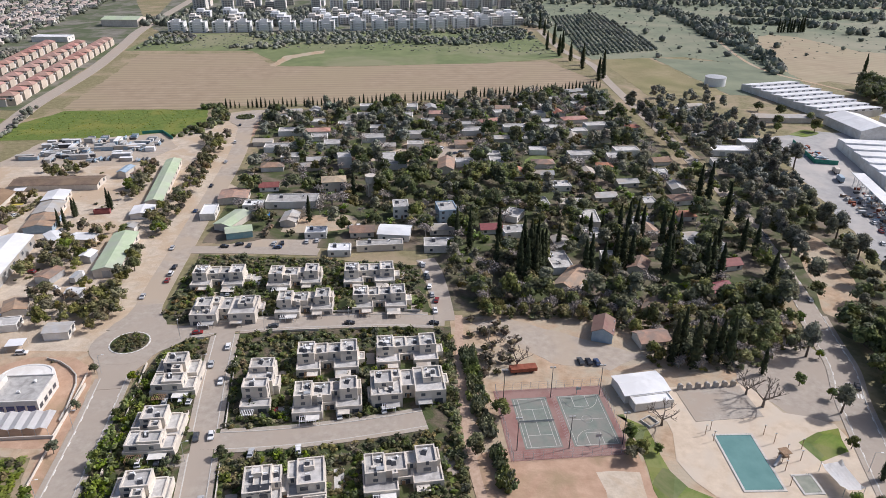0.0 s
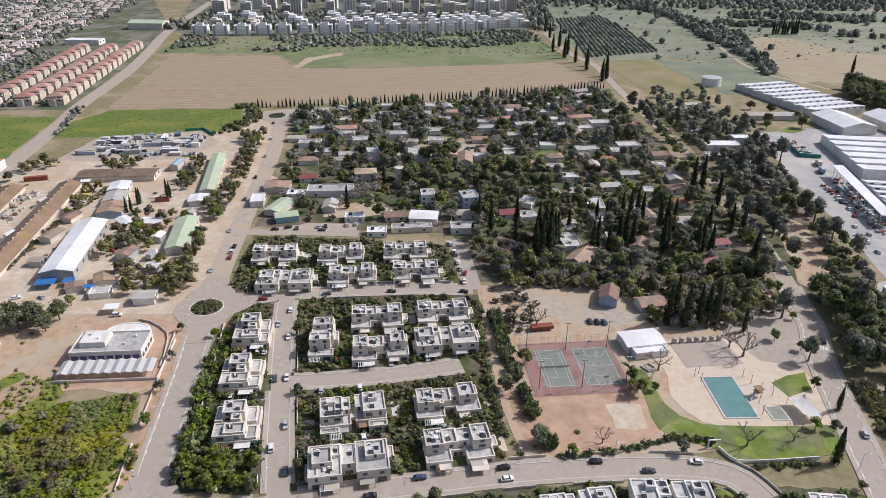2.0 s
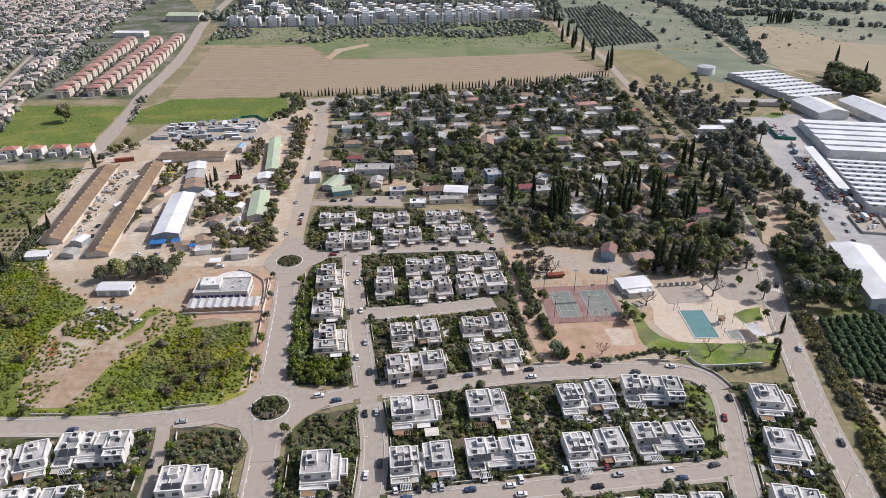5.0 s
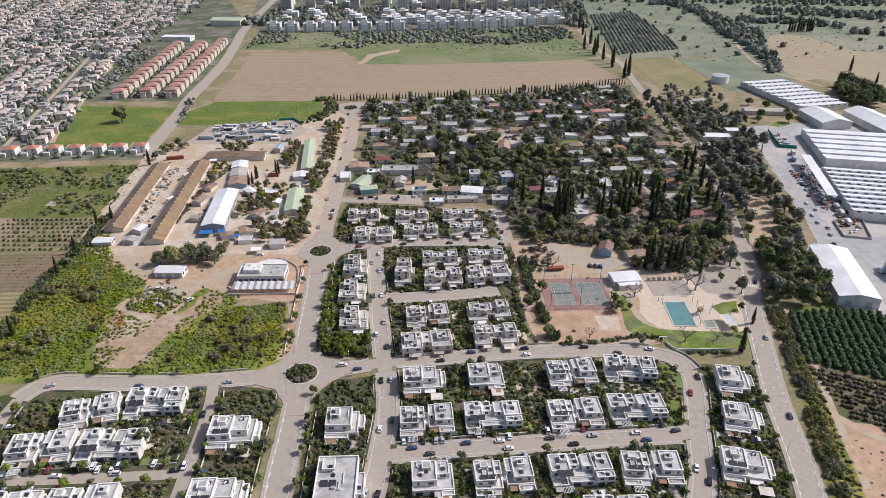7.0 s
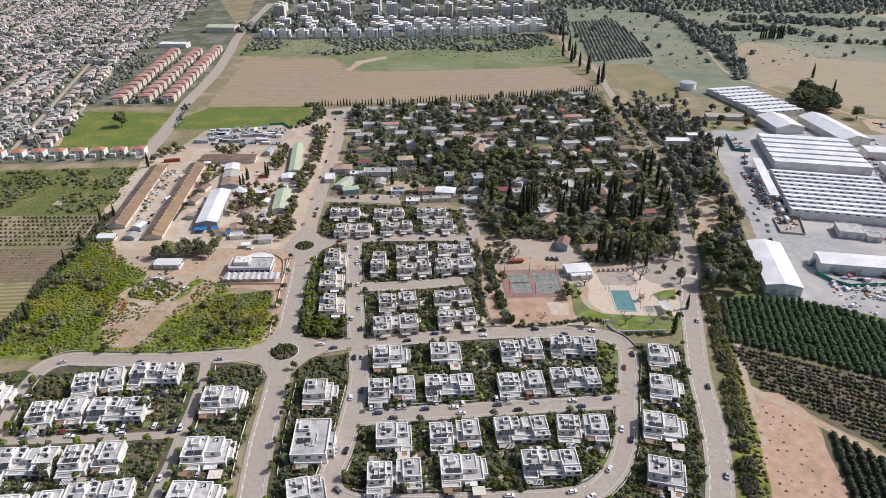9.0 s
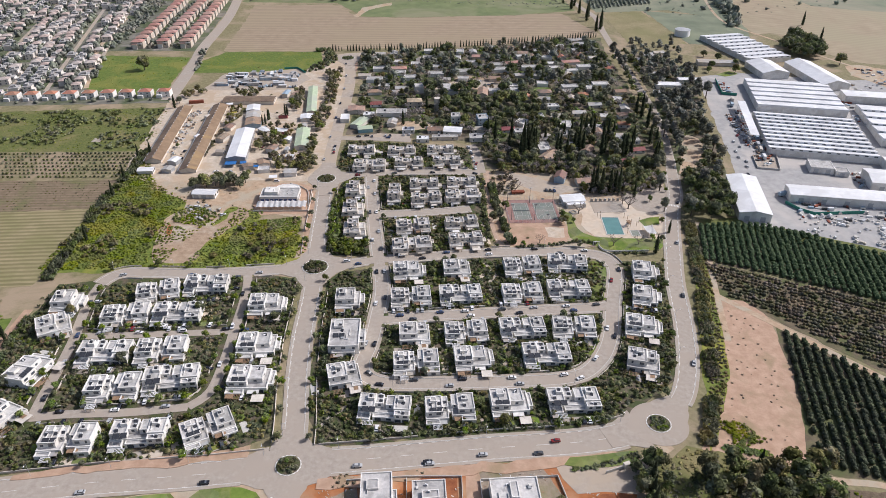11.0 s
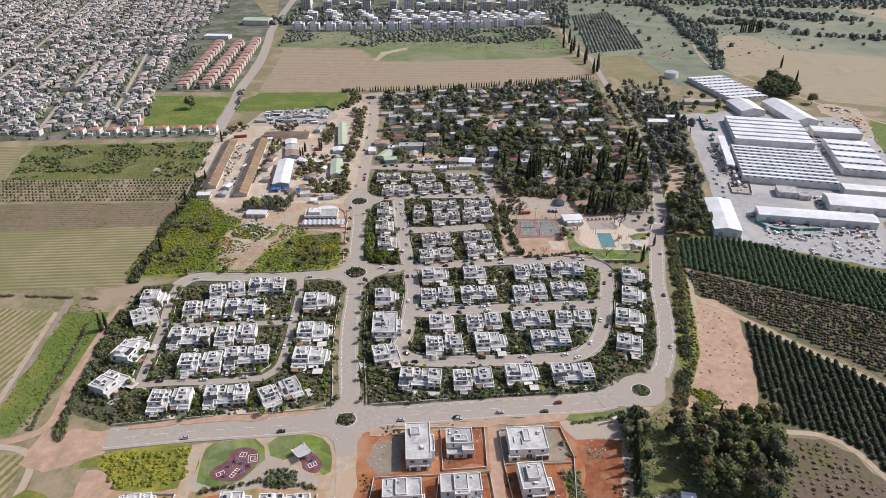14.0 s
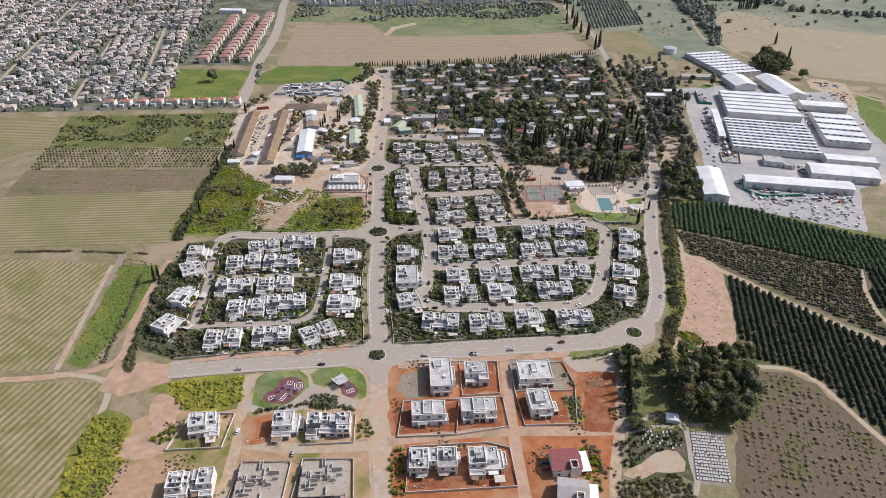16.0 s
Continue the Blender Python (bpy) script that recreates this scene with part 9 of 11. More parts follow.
hedge("hedge", "low weeds along the dirt track", [(-186, 98), (-178, 36), (-174, -3)], 1.6, 0.8, LEAFBROWN)
# the west avenue's planted bank
bank = [(-6, 290), (-12, 240), (-8, 200), (4, 178), (14, 180), (-1, 205), (-4, 240), (-2, 280)]
mass("garden_shrubs", "shrubs on the bank beside the avenue", spots(scatter(bank, 3.0, g_rng, lambda x, y: off_road(x, y, 2.6) and off_houses(x, y, -3)), 0.9, 1.8, 0.05, (0.9, 1.5)), P_BUSH, LEAFLIGHT, "shrubs")
bank = [(-9, 180), (4, 177), (17, 179), (19, 192), (-4, 198)]
mass("garden_shrubs", "small green trees on the corner plot", spots(scatter(bank, 3.4, g_rng, lambda x, y: off_road(x, y, 2.6)), 0.8, 1.25, 0.05), P_GARDEN, LEAFLIGHT, "shrubs")


orchard("orchard", "dense dark green orchard in tidy rows", [(250, 217), (290, 219), (318, 206), (338, 191), (361, 177), (386, 163), (432, 140), (402, 92), (239, 174)], 76, 4.2, 2.0, (1.15, 1.5), LEAFORCH, P_ROW)
orchard("orchard", "brownish young orchard with bare patches", [(239, 170), (366, 106), (352, 78), (346, 44), (352, 10), (262, 112), (240, 134)], -26, 3.4, 1.9, (0.7, 1.15), LEAFBROWN, P_ROWL, 0.16, (0.6, 1.0))
orchard("orchard", "olive young orchard rows with weeds between", [(239, 170), (366, 106), (352, 78), (346, 44), (352, 10), (262, 112), (240, 134)], -26, 6.8, 2.6, (0.6, 1.1), LEAFOLIVE, P_BUSH, 0.4, (0.5, 0.9))
orchard("orchard", "dark orchard beyond the dirt track", [(376, 116), (402, 90), (468, 58), (430, -28), (360, 6), (352, 44), (358, 76)], 76, 4.4, 2.2, (1.0, 1.4), LEAFROW, P_ROWL)
orchard("orchard", "dark orchard rows with open soil between", [(259, 100), (345, 2), (418, -90), (342, -146), (300, -84), (288, -56), (277, -18), (263, -5), (238, 4)], 76, 4.3, 1.8, (1.0, 1.35), LEAFROW, P_ROWL)
orchard("orchard", "orchard of small trees in wide rows", [(-373, 337), (-187, 342), (-188, 291), (-366, 285)], 1, 6.4, 3.4, (0.6, 0.95), LEAFDEEP, P_ROW)
orchard("brush_field", "brown brush heaps in rows across the field", [(236, -12), (258, -14), (269, -26), (281, -62), (296, -112), (280, -190), (180, -190), (196, -109), (212, -58)], 76, 4.2, 3.6, (0.5, 1.25), TWIGDRY, P_BUSH, 0.25, (0.4, 0.7))
mass("brush_weeds", "green weeds between the brush heaps", spots(scatter([(240, -10), (257, -14), (275, -42), (290, -84), (210, -100), (212, -58)], 3.0, g_rng, lambda x, y: noise.noise((x * 0.05, y * 0.05, 8)) > 0.3), 0.5, 1.0, 0, (0.3, 0.5)), P_BUSH, LEAFGRASS, "weeds")
orchard("far_orchard", "distant dark orchard grid", [(296, 860), (400, 898), (407, 1063), (405, 1215), (318, 1170)], 84, 6.2, 4.4, (1.3, 2.0), LEAFHAZY, P_FAR)
for k in range(9):
    plant("cypress", 608 + 4.6 * k, 1023 + 1.5 * (k % 3), g_rng.uniform(1.0, 1.5), 0.05, 1.0, "cypresses beside the pale field")
far_bush = scatter([(-225, 905), (-222, 1018), (-6, 1025), (255, 1062), (268, 905), (150, 930), (0, 910), (-90, 905)], 9.0, g_rng, lambda x, y: noise.noise((x * 0.01, y * 0.015, 2)) + (y - 960) * 0.004 > -0.05)
mass("scrub_bushes", "olive bushes of the scrubland before the far town", spots(far_bush, 1.8, 3.6, 0, (0.8, 1.1)), P_FAR, LEAFHAZY, "bushes")
p = scatter([(490, 642), (503, 608), (533, 615), (547, 677), (523, 701)], 8.5, g_rng)
mass("factory_trees", "great dark trees behind the factory", spots(p, 1.3, 2.1), P_BROAD, LEAFDEEP, "trees")
plant("broad", 535, 589, 1.7)
plant("cypress", 572, 768, 1.3)
plant("cypress", 560, 690, 1.2)
for x, y, s in [(402, 560, 1.2), (380, 575, 1.1), (412, 585, 1.0), (398, 606, 1.1), (372, 560, 0.9), (386, 620, 1.0)]:
    plant("broad", x, y, s)
p = scatter([(288, 420), (326, 425), (346, 515), (356, 560), (300, 545), (292, 480)], 8.6, g_rng, lambda x, y: off_road(x, y, 3) and off_houses(x, y, 3) and noise.noise((x * 0.04, y * 0.04, 71)) > -0.2)
mass("avenue_trees", "tall grey-green trees beside the factory road", spots(p[::2], 0.7, 1.15), P_TALL, LEAFGREY, "trees")
mass("avenue_trees", "haze-tinted trees beside the factory road", spots(p[1::2], 0.7, 1.3), P_BROADL, LEAFHAZY, "trees")
far = []
for outline, sp in [([(-215, 1078), (-15, 1080), (0, 1190), (-220, 1190)], 13), ([(-290, 1080), (-60, 1075), (-50, 1120), (-280, 1140)], 11), ([(430, 1300), (487, 1285), (515, 1195), (493, 1015), (496, 910), (486, 822), (466, 761), (480, 758), (503, 822), (516, 905), (540, 960), (562, 1015), (547, 1062), (536, 1198), (528, 1320)], 9.5), ([(600, 1180), (720, 1160), (800, 1120), (900, 1130), (790, 1210), (640, 1230)], 14), ([(690, 1000), (900, 940), (905, 950), (700, 1012)], 11), ([(560, 1100), (600, 1090), (604, 1130), (566, 1140)], 10), ([(600, 1110), (700, 1040), (720, 1080), (620, 1140)], 12), ([(255, 1070), (300, 1060), (330, 1300), (260, 1400)], 12), ([(300, 1330), (1000, 1250), (1500, 1320), (1500, 1500), (300, 1500)], 17), ([(-250, 1180), (270, 1190), (270, 1250), (-250, 1240)], 15), ([(-260, 1380), (270, 1390), (270, 1600), (-260, 1600)], 17)]:
    far += scatter(outline, sp, g_rng, lambda x, y: True)
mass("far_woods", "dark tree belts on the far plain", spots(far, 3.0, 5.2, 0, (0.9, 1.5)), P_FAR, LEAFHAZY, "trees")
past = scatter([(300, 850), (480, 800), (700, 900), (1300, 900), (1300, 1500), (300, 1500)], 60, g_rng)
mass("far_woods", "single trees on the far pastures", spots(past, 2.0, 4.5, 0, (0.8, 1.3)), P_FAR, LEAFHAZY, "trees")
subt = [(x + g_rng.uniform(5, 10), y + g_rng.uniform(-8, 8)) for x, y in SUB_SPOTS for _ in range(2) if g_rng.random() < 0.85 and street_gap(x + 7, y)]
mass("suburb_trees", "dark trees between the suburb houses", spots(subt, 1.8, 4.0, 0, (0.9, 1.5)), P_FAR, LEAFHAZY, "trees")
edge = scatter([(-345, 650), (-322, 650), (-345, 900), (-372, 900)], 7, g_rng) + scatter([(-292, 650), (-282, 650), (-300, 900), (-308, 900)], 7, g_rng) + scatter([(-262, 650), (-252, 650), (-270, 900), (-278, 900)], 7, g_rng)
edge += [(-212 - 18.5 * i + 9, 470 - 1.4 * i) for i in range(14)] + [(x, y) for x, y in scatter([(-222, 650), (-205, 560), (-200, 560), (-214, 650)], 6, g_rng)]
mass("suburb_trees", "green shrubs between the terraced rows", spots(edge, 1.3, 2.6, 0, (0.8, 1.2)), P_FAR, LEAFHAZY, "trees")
mass("meadow_edge", "dark bushes along the meadow's edge", spots(scatter([(-85, 560), (-66, 600), (-72, 642), (-58, 644), (-50, 600), (-70, 556)], 5.5, g_rng) + [(-66 + g_rng.uniform(-14, 6), 641 + g_rng.uniform(-3, 5)) for _ in range(16)], 1.2, 2.6, 0, (0.8, 1.2)), P_FAR, LEAFDEEP, "bushes")

# ---- sports courts and pool ----
court = thing("sports_court", "red and green hard court for tennis and basketball", "court", at=pose(135, 238.2, 0.14, 0, 0, 2.0))
bm = bmesh.new()
box(bm, -19.3, 19.3, -17.4, 17.4, -0.3, 0.0)
part("red_surround", bm, COURTRED, court)
for x0, x1, nm in ((-13.2, -2.2, "tennis"), (2.6, 16.6, "basketball")):
    bm = bmesh.new()
    box(bm, x0 - 0.6, x1 + 0.6, -12.6, 12.6, -0.1, 0.012)
    part("green_field", bm, COURTGREEN, court)


def line_box(bm, x0, x1, y0, y1):
    box(bm, min(x0, x1), max(x0, x1), min(y0, y1), max(y0, y1), 0.0, 0.022)


bm = bmesh.new()
L = 0.16
for x in (-13.1, -11.75, -3.55, -2.2):
    line_box(bm, x - L / 2, x + L / 2, -11.9, 11.9)
for y in (-11.9, 11.9):
    line_box(bm, -13.1, -2.2, y - L / 2, y + L / 2)
for y in (-6.4, 6.4):
    line_box(bm, -11.7, -3.6, y - L / 2, y + L / 2)
line_box(bm, -7.73, -7.57, -6.4, 6.4)
part("court_marking", bm, KERB, court)
bm = bmesh.new()
for x in (2.8, 16.4):
    line_box(bm, x - L / 2, x + L / 2, -12.2, 12.2)
for y in (-12.2, 0, 12.2):
    line_box(bm, 2.8, 16.4, y - L / 2, y + L / 2)
for y, s in ((-12.2, 1), (12.2, -1)):
    for x in (7.2, 12.0):
        line_box(bm, x - L / 2, x + L / 2, y, y + s * 5.6)
    line_box(bm, 7.2, 12.0, y + s * 5.6 - L / 2, y + s * 5.6 + L / 2)
    for i in range(18):
        a0, a1 = math.pi * i / 18, math.pi * (i + 1) / 18
        rod(bm, (9.6 + 6.2 * math.cos(a0), y + s * (1.0 + 6.2 * math.sin(a0)), 0.015), (9.6 + 6.2 * math.cos(a1), y + s * (1.0 + 6.2 * math.sin(a1)), 0.015), 0.09, n=4)
for i in range(20):
    a0, a1 = 2 * math.pi * i / 20, 2 * math.pi * (i + 1) / 20
    rod(bm, (9.6 + 1.8 * math.cos(a0), 1.8 * math.sin(a0), 0.015), (9.6 + 1.8 * math.cos(a1), 1.8 * math.sin(a1), 0.015), 0.09, n=4)
part("court_marking", bm, KERB, court)
net = bmesh.new()
box(net, -13.6, -1.8, -0.02, 0.02, 0.15, 0.9)
part("tennis_net", net, GREYMETAL, court)
for s in (-1, 1):
    bm = bmesh.new()
    rod(bm, (9.6, s * 13.4, 0), (9.6, s * 13.4, 3.2), 0.12)
    rod(bm, (9.6, s * 13.4, 3.0), (9.6, s * 12.0, 3.4), 0.08)
    box(bm, 8.7, 10.5, s * 12.0 - 0.05, s * 12.0 + 0.05, 2.9, 4.0)
    part("hoop", bm, GREYMETAL, court)
fence = thing("court_fence", "thin wire fence with posts round the courts", "fence", at=pose(135, 238.2, 0.14, 0, 0, 2.0))
for i in range(13):
    for s in (-1, 1):
        bm = bmesh.new()
        rod(bm, (-18.6 + 3.1 * i, s * 17.1, -0.1), (-18.6 + 3.1 * i, s * 17.1, 3.4), 0.06, n=4)
        part("post", bm, GREYMETAL, fence)
        bm = bmesh.new()
        rod(bm, (s * 18.7, -16.98 + 2.83 * i, -0.1), (s * 18.7, -16.98 + 2.83 * i, 3.4), 0.06, n=4)
        part("post", bm, GREYMETAL, fence)
for z in (0.4, 1.4, 2.4, 3.35):
    for p, q in (((-18.7, 17.1), (18.7, 17.1)), ((-18.7, -17.1), (18.7, -17.1)), ((18.7, -17.1), (18.7, 17.1)), ((-18.7, -17.1), (-18.7, 17.1)), ((0.2, -17.1), (0.2, 17.1))):
        bm = bmesh.new()
        rod(bm, (*p, z), (*q, z), 0.025, n=3)
        part("wire", bm, GREYMETAL, fence)


def flood_light(x, y, h=12.5):
    t = thing("flood_light", "tall thin court floodlight mast", "light mast", "court floodlights", pose(x, y, 0.14))
    bm = bmesh.new()
    rod(bm, (0, 0, -0.1), (0, 0, h), 0.16, 0.09, 8)
    part("mast", bm, DARKMETAL, t)
    for s in (-1, 1):
        bm = bmesh.new()
        box(bm, s * 0.6 - 0.4, s * 0.6 + 0.4, -0.2, 0.2, h - 0.1, h + 0.4)
        part("lamp_head", bm, GREYMETAL, t)


for x, y in [(118, 250), (118.8, 225), (134.6, 250.5), (135.4, 225), (152, 251), (152.8, 226)]:
    flood_light(x, y)


def pool(x, y, rz, w, d, label, water=WATER):
    t = thing("swimming_pool", label, "pool", at=pose(x, y, 0.12, 0, 0, rz))
    for nm, b in (("coping", (-w / 2 - 0.7, w / 2 + 0.7, -d / 2 - 0.7, -d / 2)), ("coping", (-w / 2 - 0.7, w / 2 + 0.7, d / 2, d / 2 + 0.7)), ("coping", (-w / 2 - 0.7, -w / 2, -d / 2, d / 2)), ("coping", (w / 2, w / 2 + 0.7, -d / 2, d / 2))):
        bm = bmesh.new()
        box(bm, *b, -0.1, 0.22)
        part("coping", bm, KERB, t)
    bm = bmesh.new()
    box(bm, -w / 2, w / 2, -d / 2, d / 2, -0.1, 0.12)
    part("water", bm, water, t, "still turquoise water" if water is WATER else "shallow murky water")
    for s in (-1, 1):
        bm = bmesh.new()
        for u in (-0.3, 0.3):
            rod(bm, (w / 2 - 1 + u, s * (d / 2 + 0.4), 0.2), (w / 2 - 1 + u, s * (d / 2 + 0.1), 1.0), 0.04, n=4)
            rod(bm, (w / 2 - 1 + u, s * (d / 2 + 0.1), 1.0), (w / 2 - 1 + u, s * (d / 2 - 0.3), 0.1), 0.04, n=4)
        part("ladder", bm, GREYMETAL, t)


pool(189.5, 216.4, -2.0, 11.6, 23.6, "long turquoise swimming pool with pale coping")
pool(203, 206.2, 0, 5.2, 6.8, "small shallow paddling pool", surface("murky_water", (0.22, 0.24, 0.19), (0.30, 0.31, 0.25), 0.4, 0.12, spec=0.5))
for x, y in [(181, 229), (182.5, 226), (183.5, 231), (200, 228), (201.5, 224), (203, 219), (206, 216), (199, 212), (197.5, 206), (209, 221)]:
    t = thing("pool_post", "dark wooden post beside the pool", "post", "posts round the pool", pose(x, y, 0.12))
    bm = bmesh.new()
    rod(bm, (0, 0, -0.05), (0, 0, 4.0), 0.13, 0.1)
    part("pole", bm, WOOD, t)
    bm = bmesh.new()
    box(bm, -0.4, 0.4, -0.1, 0.1, 3.95, 4.15)
    part("cap", bm, GREYMETAL, t)
slide = thing("slide_tower", "wooden slide tower beside the pool", "slide", at=pose(200.5, 216.5, 0.12, 0, 0, 10))
for sx in (-1, 1):
    for sy in (-1, 1):
        bm = bmesh.new()
        rod(bm, (sx * 1.1, sy * 1.1, -0.05), (sx * 0.9, sy * 0.9, 3.6), 0.1)
        part("leg", bm, WOOD, slide)
bm = bmesh.new()
box(bm, -1.3, 1.3, -1.3, 1.3, 2.0, 2.15)
box(bm, -1.5, 1.5, -1.5, 1.5, 3.55, 3.75)
part("deck", bm, WOOD, slide)
bm = bmesh.new()
rod(bm, (-1.0, 0, 2.2), (-4.5, -2, 0.4), 0.45, n=8)
part("chute", bm, GREYMETAL, slide)


def sail(name, label, x, y, rz, w, d, h):
    t = thing(name, label, "shade sail", at=pose(x, y, 0.12, 0, 0, rz))
    bm = bmesh.new()
    n = 6
    grid = [[bm.verts.new((-w / 2 + w * i / n, -d / 2 + d * j / n, h + (0.9 if (i in (0, n)) == (j in (0, n)) and i in (0, n) else 0) - 0.35 * math.sin(math.pi * i / n) * math.sin(math.pi * j / n) + 0.3 * ((i - n / 2) * (j - n / 2)) / 9)) for j in range(n + 1)] for i in range(n + 1)]
    for i in range(n):
        for j in range(n):
            bm.faces.new((grid[i][j], grid[i + 1][j], grid[i + 1][j + 1], grid[i][j + 1]))
    bmesh.ops.solidify(bm, geom=bm.faces[:], thickness=0.05)
    part("cloth", bm, TANKWHITE, t)
    for sx in (-1, 1):
        for sy in (-1, 1):
            bm = bmesh.new()
            rod(bm, (sx * w / 2, sy * d / 2, -0.1), (sx * w / 2, sy * d / 2, h + 1.0), 0.09)
            part("post", bm, GREYMETAL, t)


sail("shade_sail", "white shade sail beside the paddling pool", 212.8, 206, 4, 6.5, 11, 3.0)
ruin = thing("floor_slab", "old concrete floor with low broken walls", "slab", at=pose(192, 244.5, 0.13, 0, 0, 3))
bm = bmesh.new()
box(bm, -12, 12, -8.5, 8.5, -0.1, 0.12)
part("slab", bm, PAVING, ruin)
for i in range(7):
    bm = bmesh.new()
    box(bm, -11 + 3.3 * i, -9.2 + 3.3 * i, 8.2, 9.2, 0, 1.6)
    rod(bm, (-10.1 + 3.3 * i, 8.1, 1.5), (-10.1 + 3.3 * i, 9.3, 1.5), 0.9, n=10)
    part("arch", bm, GREYROOF, ruin)
wall = thing("park_wall", "white wall and gate frame at the park's edge", "wall")
line = curve_points([(174, 189), (176, 184), (180, 182.3), (192, 182.3), (206, 182.8)], 2.0)
bm = bmesh.new()
strip(bm, line, -0.15, 0.15, 1.3, 1.4)
part("wall_run", bm, WHITE, wall)
for x in (170.5, 174.3):
    bm = bmesh.new()
    box(bm, x - 0.2, x + 0.2, 189.8, 190.2, 0, 3.2)
    part("gate_post", bm, WHITE, wall)
bm = bmesh.new()
box(bm, 170.3, 174.5, 189.8, 190.2, 3.2, 3.5)
part("gate_beam", bm, WHITE, wall)
for x, y, rz in [(165, 236, 30)]:
    t = thing("planter", "square stone planter round the bare tree", "planter", at=pose(x, y, 0.12, 0, 0, rz))
    for k in range(4):
        bm = bmesh.new()
        box(bm, -2.2, 1.9, 1.9, 2.2, -0.05, 0.6, 0, Matrix.Rotation(k * math.pi / 2, 4, "Z"))
        part("side", bm, KERB, t)
t = thing("parked_trailer", "rusty red flatbed trailer on the dusty lot", "trailer", at=pose(127.5, 266, 0.1, 0, 0, 6))
bm = bmesh.new()
box(bm, -5, 5, -1.6, 1.6, 0.8, 2.2)
part("bed", bm, RUST, t)
for x in (-3, 3):
    for y in (-1.3, 1.3):
        bm = bmesh.new()
        rod(bm, (x, y - 0.2, 0.45), (x, y + 0.2, 0.45), 0.45, n=12)
        part("wheel", bm, RUBBER, t)

# ---- playground ----
def rubber_pad(owner, pts):
    ring = curve_points(pts, 1.5, True)
    bm = bmesh.new()
    top = [bm.verts.new((q.x, q.y, 0.17)) for q in ring]
    low = [bm.verts.new((q.x, q.y, 0.0)) for q in ring]
    bm.faces.new(top)
    for i in range(len(ring)):
        bm.faces.new((top[i], low[i], low[(i + 1) % len(ring)], top[(i + 1) % len(ring)]))
    bmesh.ops.recalc_face_normals(bm, faces=bm.faces[:])
    part("rubber_pad", bm, MAROON, owner)


def painted_frame(owner, x, y, rz, w, d, cells):
    bm = bmesh.new()
    for k in range(cells + 1):
        u = -w / 2 + w * k / cells
        box(bm, u - 0.14, u + 0.14, -d / 2, d / 2, 0.15, 0.185)
    for v in (-d / 2, d / 2):
        box(bm, -w / 2 - 0.14, w / 2 + 0.14, v - 0.14, v + 0.14, 0.15, 0.188)
    put(part("painted_line", bm, TANKWHITE, owner), x, y, 0, rz)


play = thing("play_surface", "maroon rubber play surface with pale painted lines", "playground", at=pose(0, 0, 0))
rubber_pad(play, [(-64.5, -37), (-65.7, -32), (-60, -26), (-58.8, -20), (-53.8, -16.4), (-46, -18.5), (-42.7, -26), (-46, -31), (-48.5, -36.8), (-55, -39.8)])
painted_frame(play, -46.5, -24.0, 12, 4.6, 5.2, 1)
painted_frame(play, -46.5, -24.0, 12, 2.4, 2.8, 1)
painted_frame(play, -52.0, -21.5, -8, 3.2, 3.0, 2)
painted_frame(play, -60.5, -34.5, 30, 4.0, 2.6, 2)
painted_frame(play, -53.5, -34.0, 65, 6.0, 2.0, 4)
for nm, x, y in (("climbing_frame", -54.5, -26), ("climbing_frame", -51.0, -27.5), ("climbing_frame", -57.0, -29.5), ("swing_frame", -58, -36), ("spring_toy", -46.5, -29), ("spring_toy", -50, -33), ("spring_toy", -15, -26), ("climbing_frame", -18, -24)):
    t = thing(nm, "grey metal playground frame on the maroon pad", "play equipment", at=pose(x, y, 0.16, 0, 0, 25 * x))
    for i in range(4):
        bm = bmesh.new()
        rod(bm, (-1.4 + 0.9 * i, -0.9, -0.05), (-1.2 + 0.8 * i, 0, 2.2), 0.07, n=5)
        rod(bm, (-1.4 + 0.9 * i, 0.9, -0.05), (-1.2 + 0.8 * i, 0, 2.2), 0.07, n=5)
        part("leg", bm, GREYMETAL, t)
    bm = bmesh.new()
    rod(bm, (-1.4, 0, 2.2), (1.4, 0, 2.2), 0.08)
    box(bm, -0.6, 0.6, -0.7, 0.7, 1.0, 1.12)
    part("platform", bm, BLUEGLASS, t)
play = thing("play_surface", "maroon rubber pad under the shade sail", "playground", at=pose(0, 0, 0))
rubber_pad(play, [(-27.2, -18.8), (-20.4, -18.2), (-14, -21.6), (-9.4, -28), (-11.9, -34.2), (-18.8, -31.4), (-20.5, -27)])
painted_frame(play, -14.5, -28.5, 30, 4.2, 2.8, 3)
sail("shade_sail", "white peaked shade sail over the playground", -21.0, -22.0, 40, 8, 8, 3.2)
mass("playground_shrubs", "dark shrubs in the playground's planted bed", spots(scatter([(-38, -39), (-35, -32), (-27, -30.5), (-20, -37), (-24, -44), (-36, -44)], 1.9, g_rng), 0.8, 1.5, 0.1, (0.5, 0.9)), P_BUSH, LEAFGARDEN, "shrubs")
hedge("hedge", "dark hedge behind the playground", [(-66, -46), (-52, -43), (-40, -40), (-26, -40), (-12, -44)], 2.6, 1.6, LEAFDEEP)

# ---- building land ----
def plot_wall(label, pts, h=1.3, closed=True, stuff=None):
    t = thing("plot_wall", label, "wall", "walls of the building plots")
    for (x0, y0), (x1, y1) in zip(pts, pts[1:] + (pts[:1] if closed else [])):
        bm = bmesh.new()
        a, b = Vector((x0, y0)), Vector((x1, y1))
        strip(bm, [a, (a + b) / 2, b], -0.14, 0.14, h, h + 0.1)
        part("wall_run", bm, stuff or KERB, t)


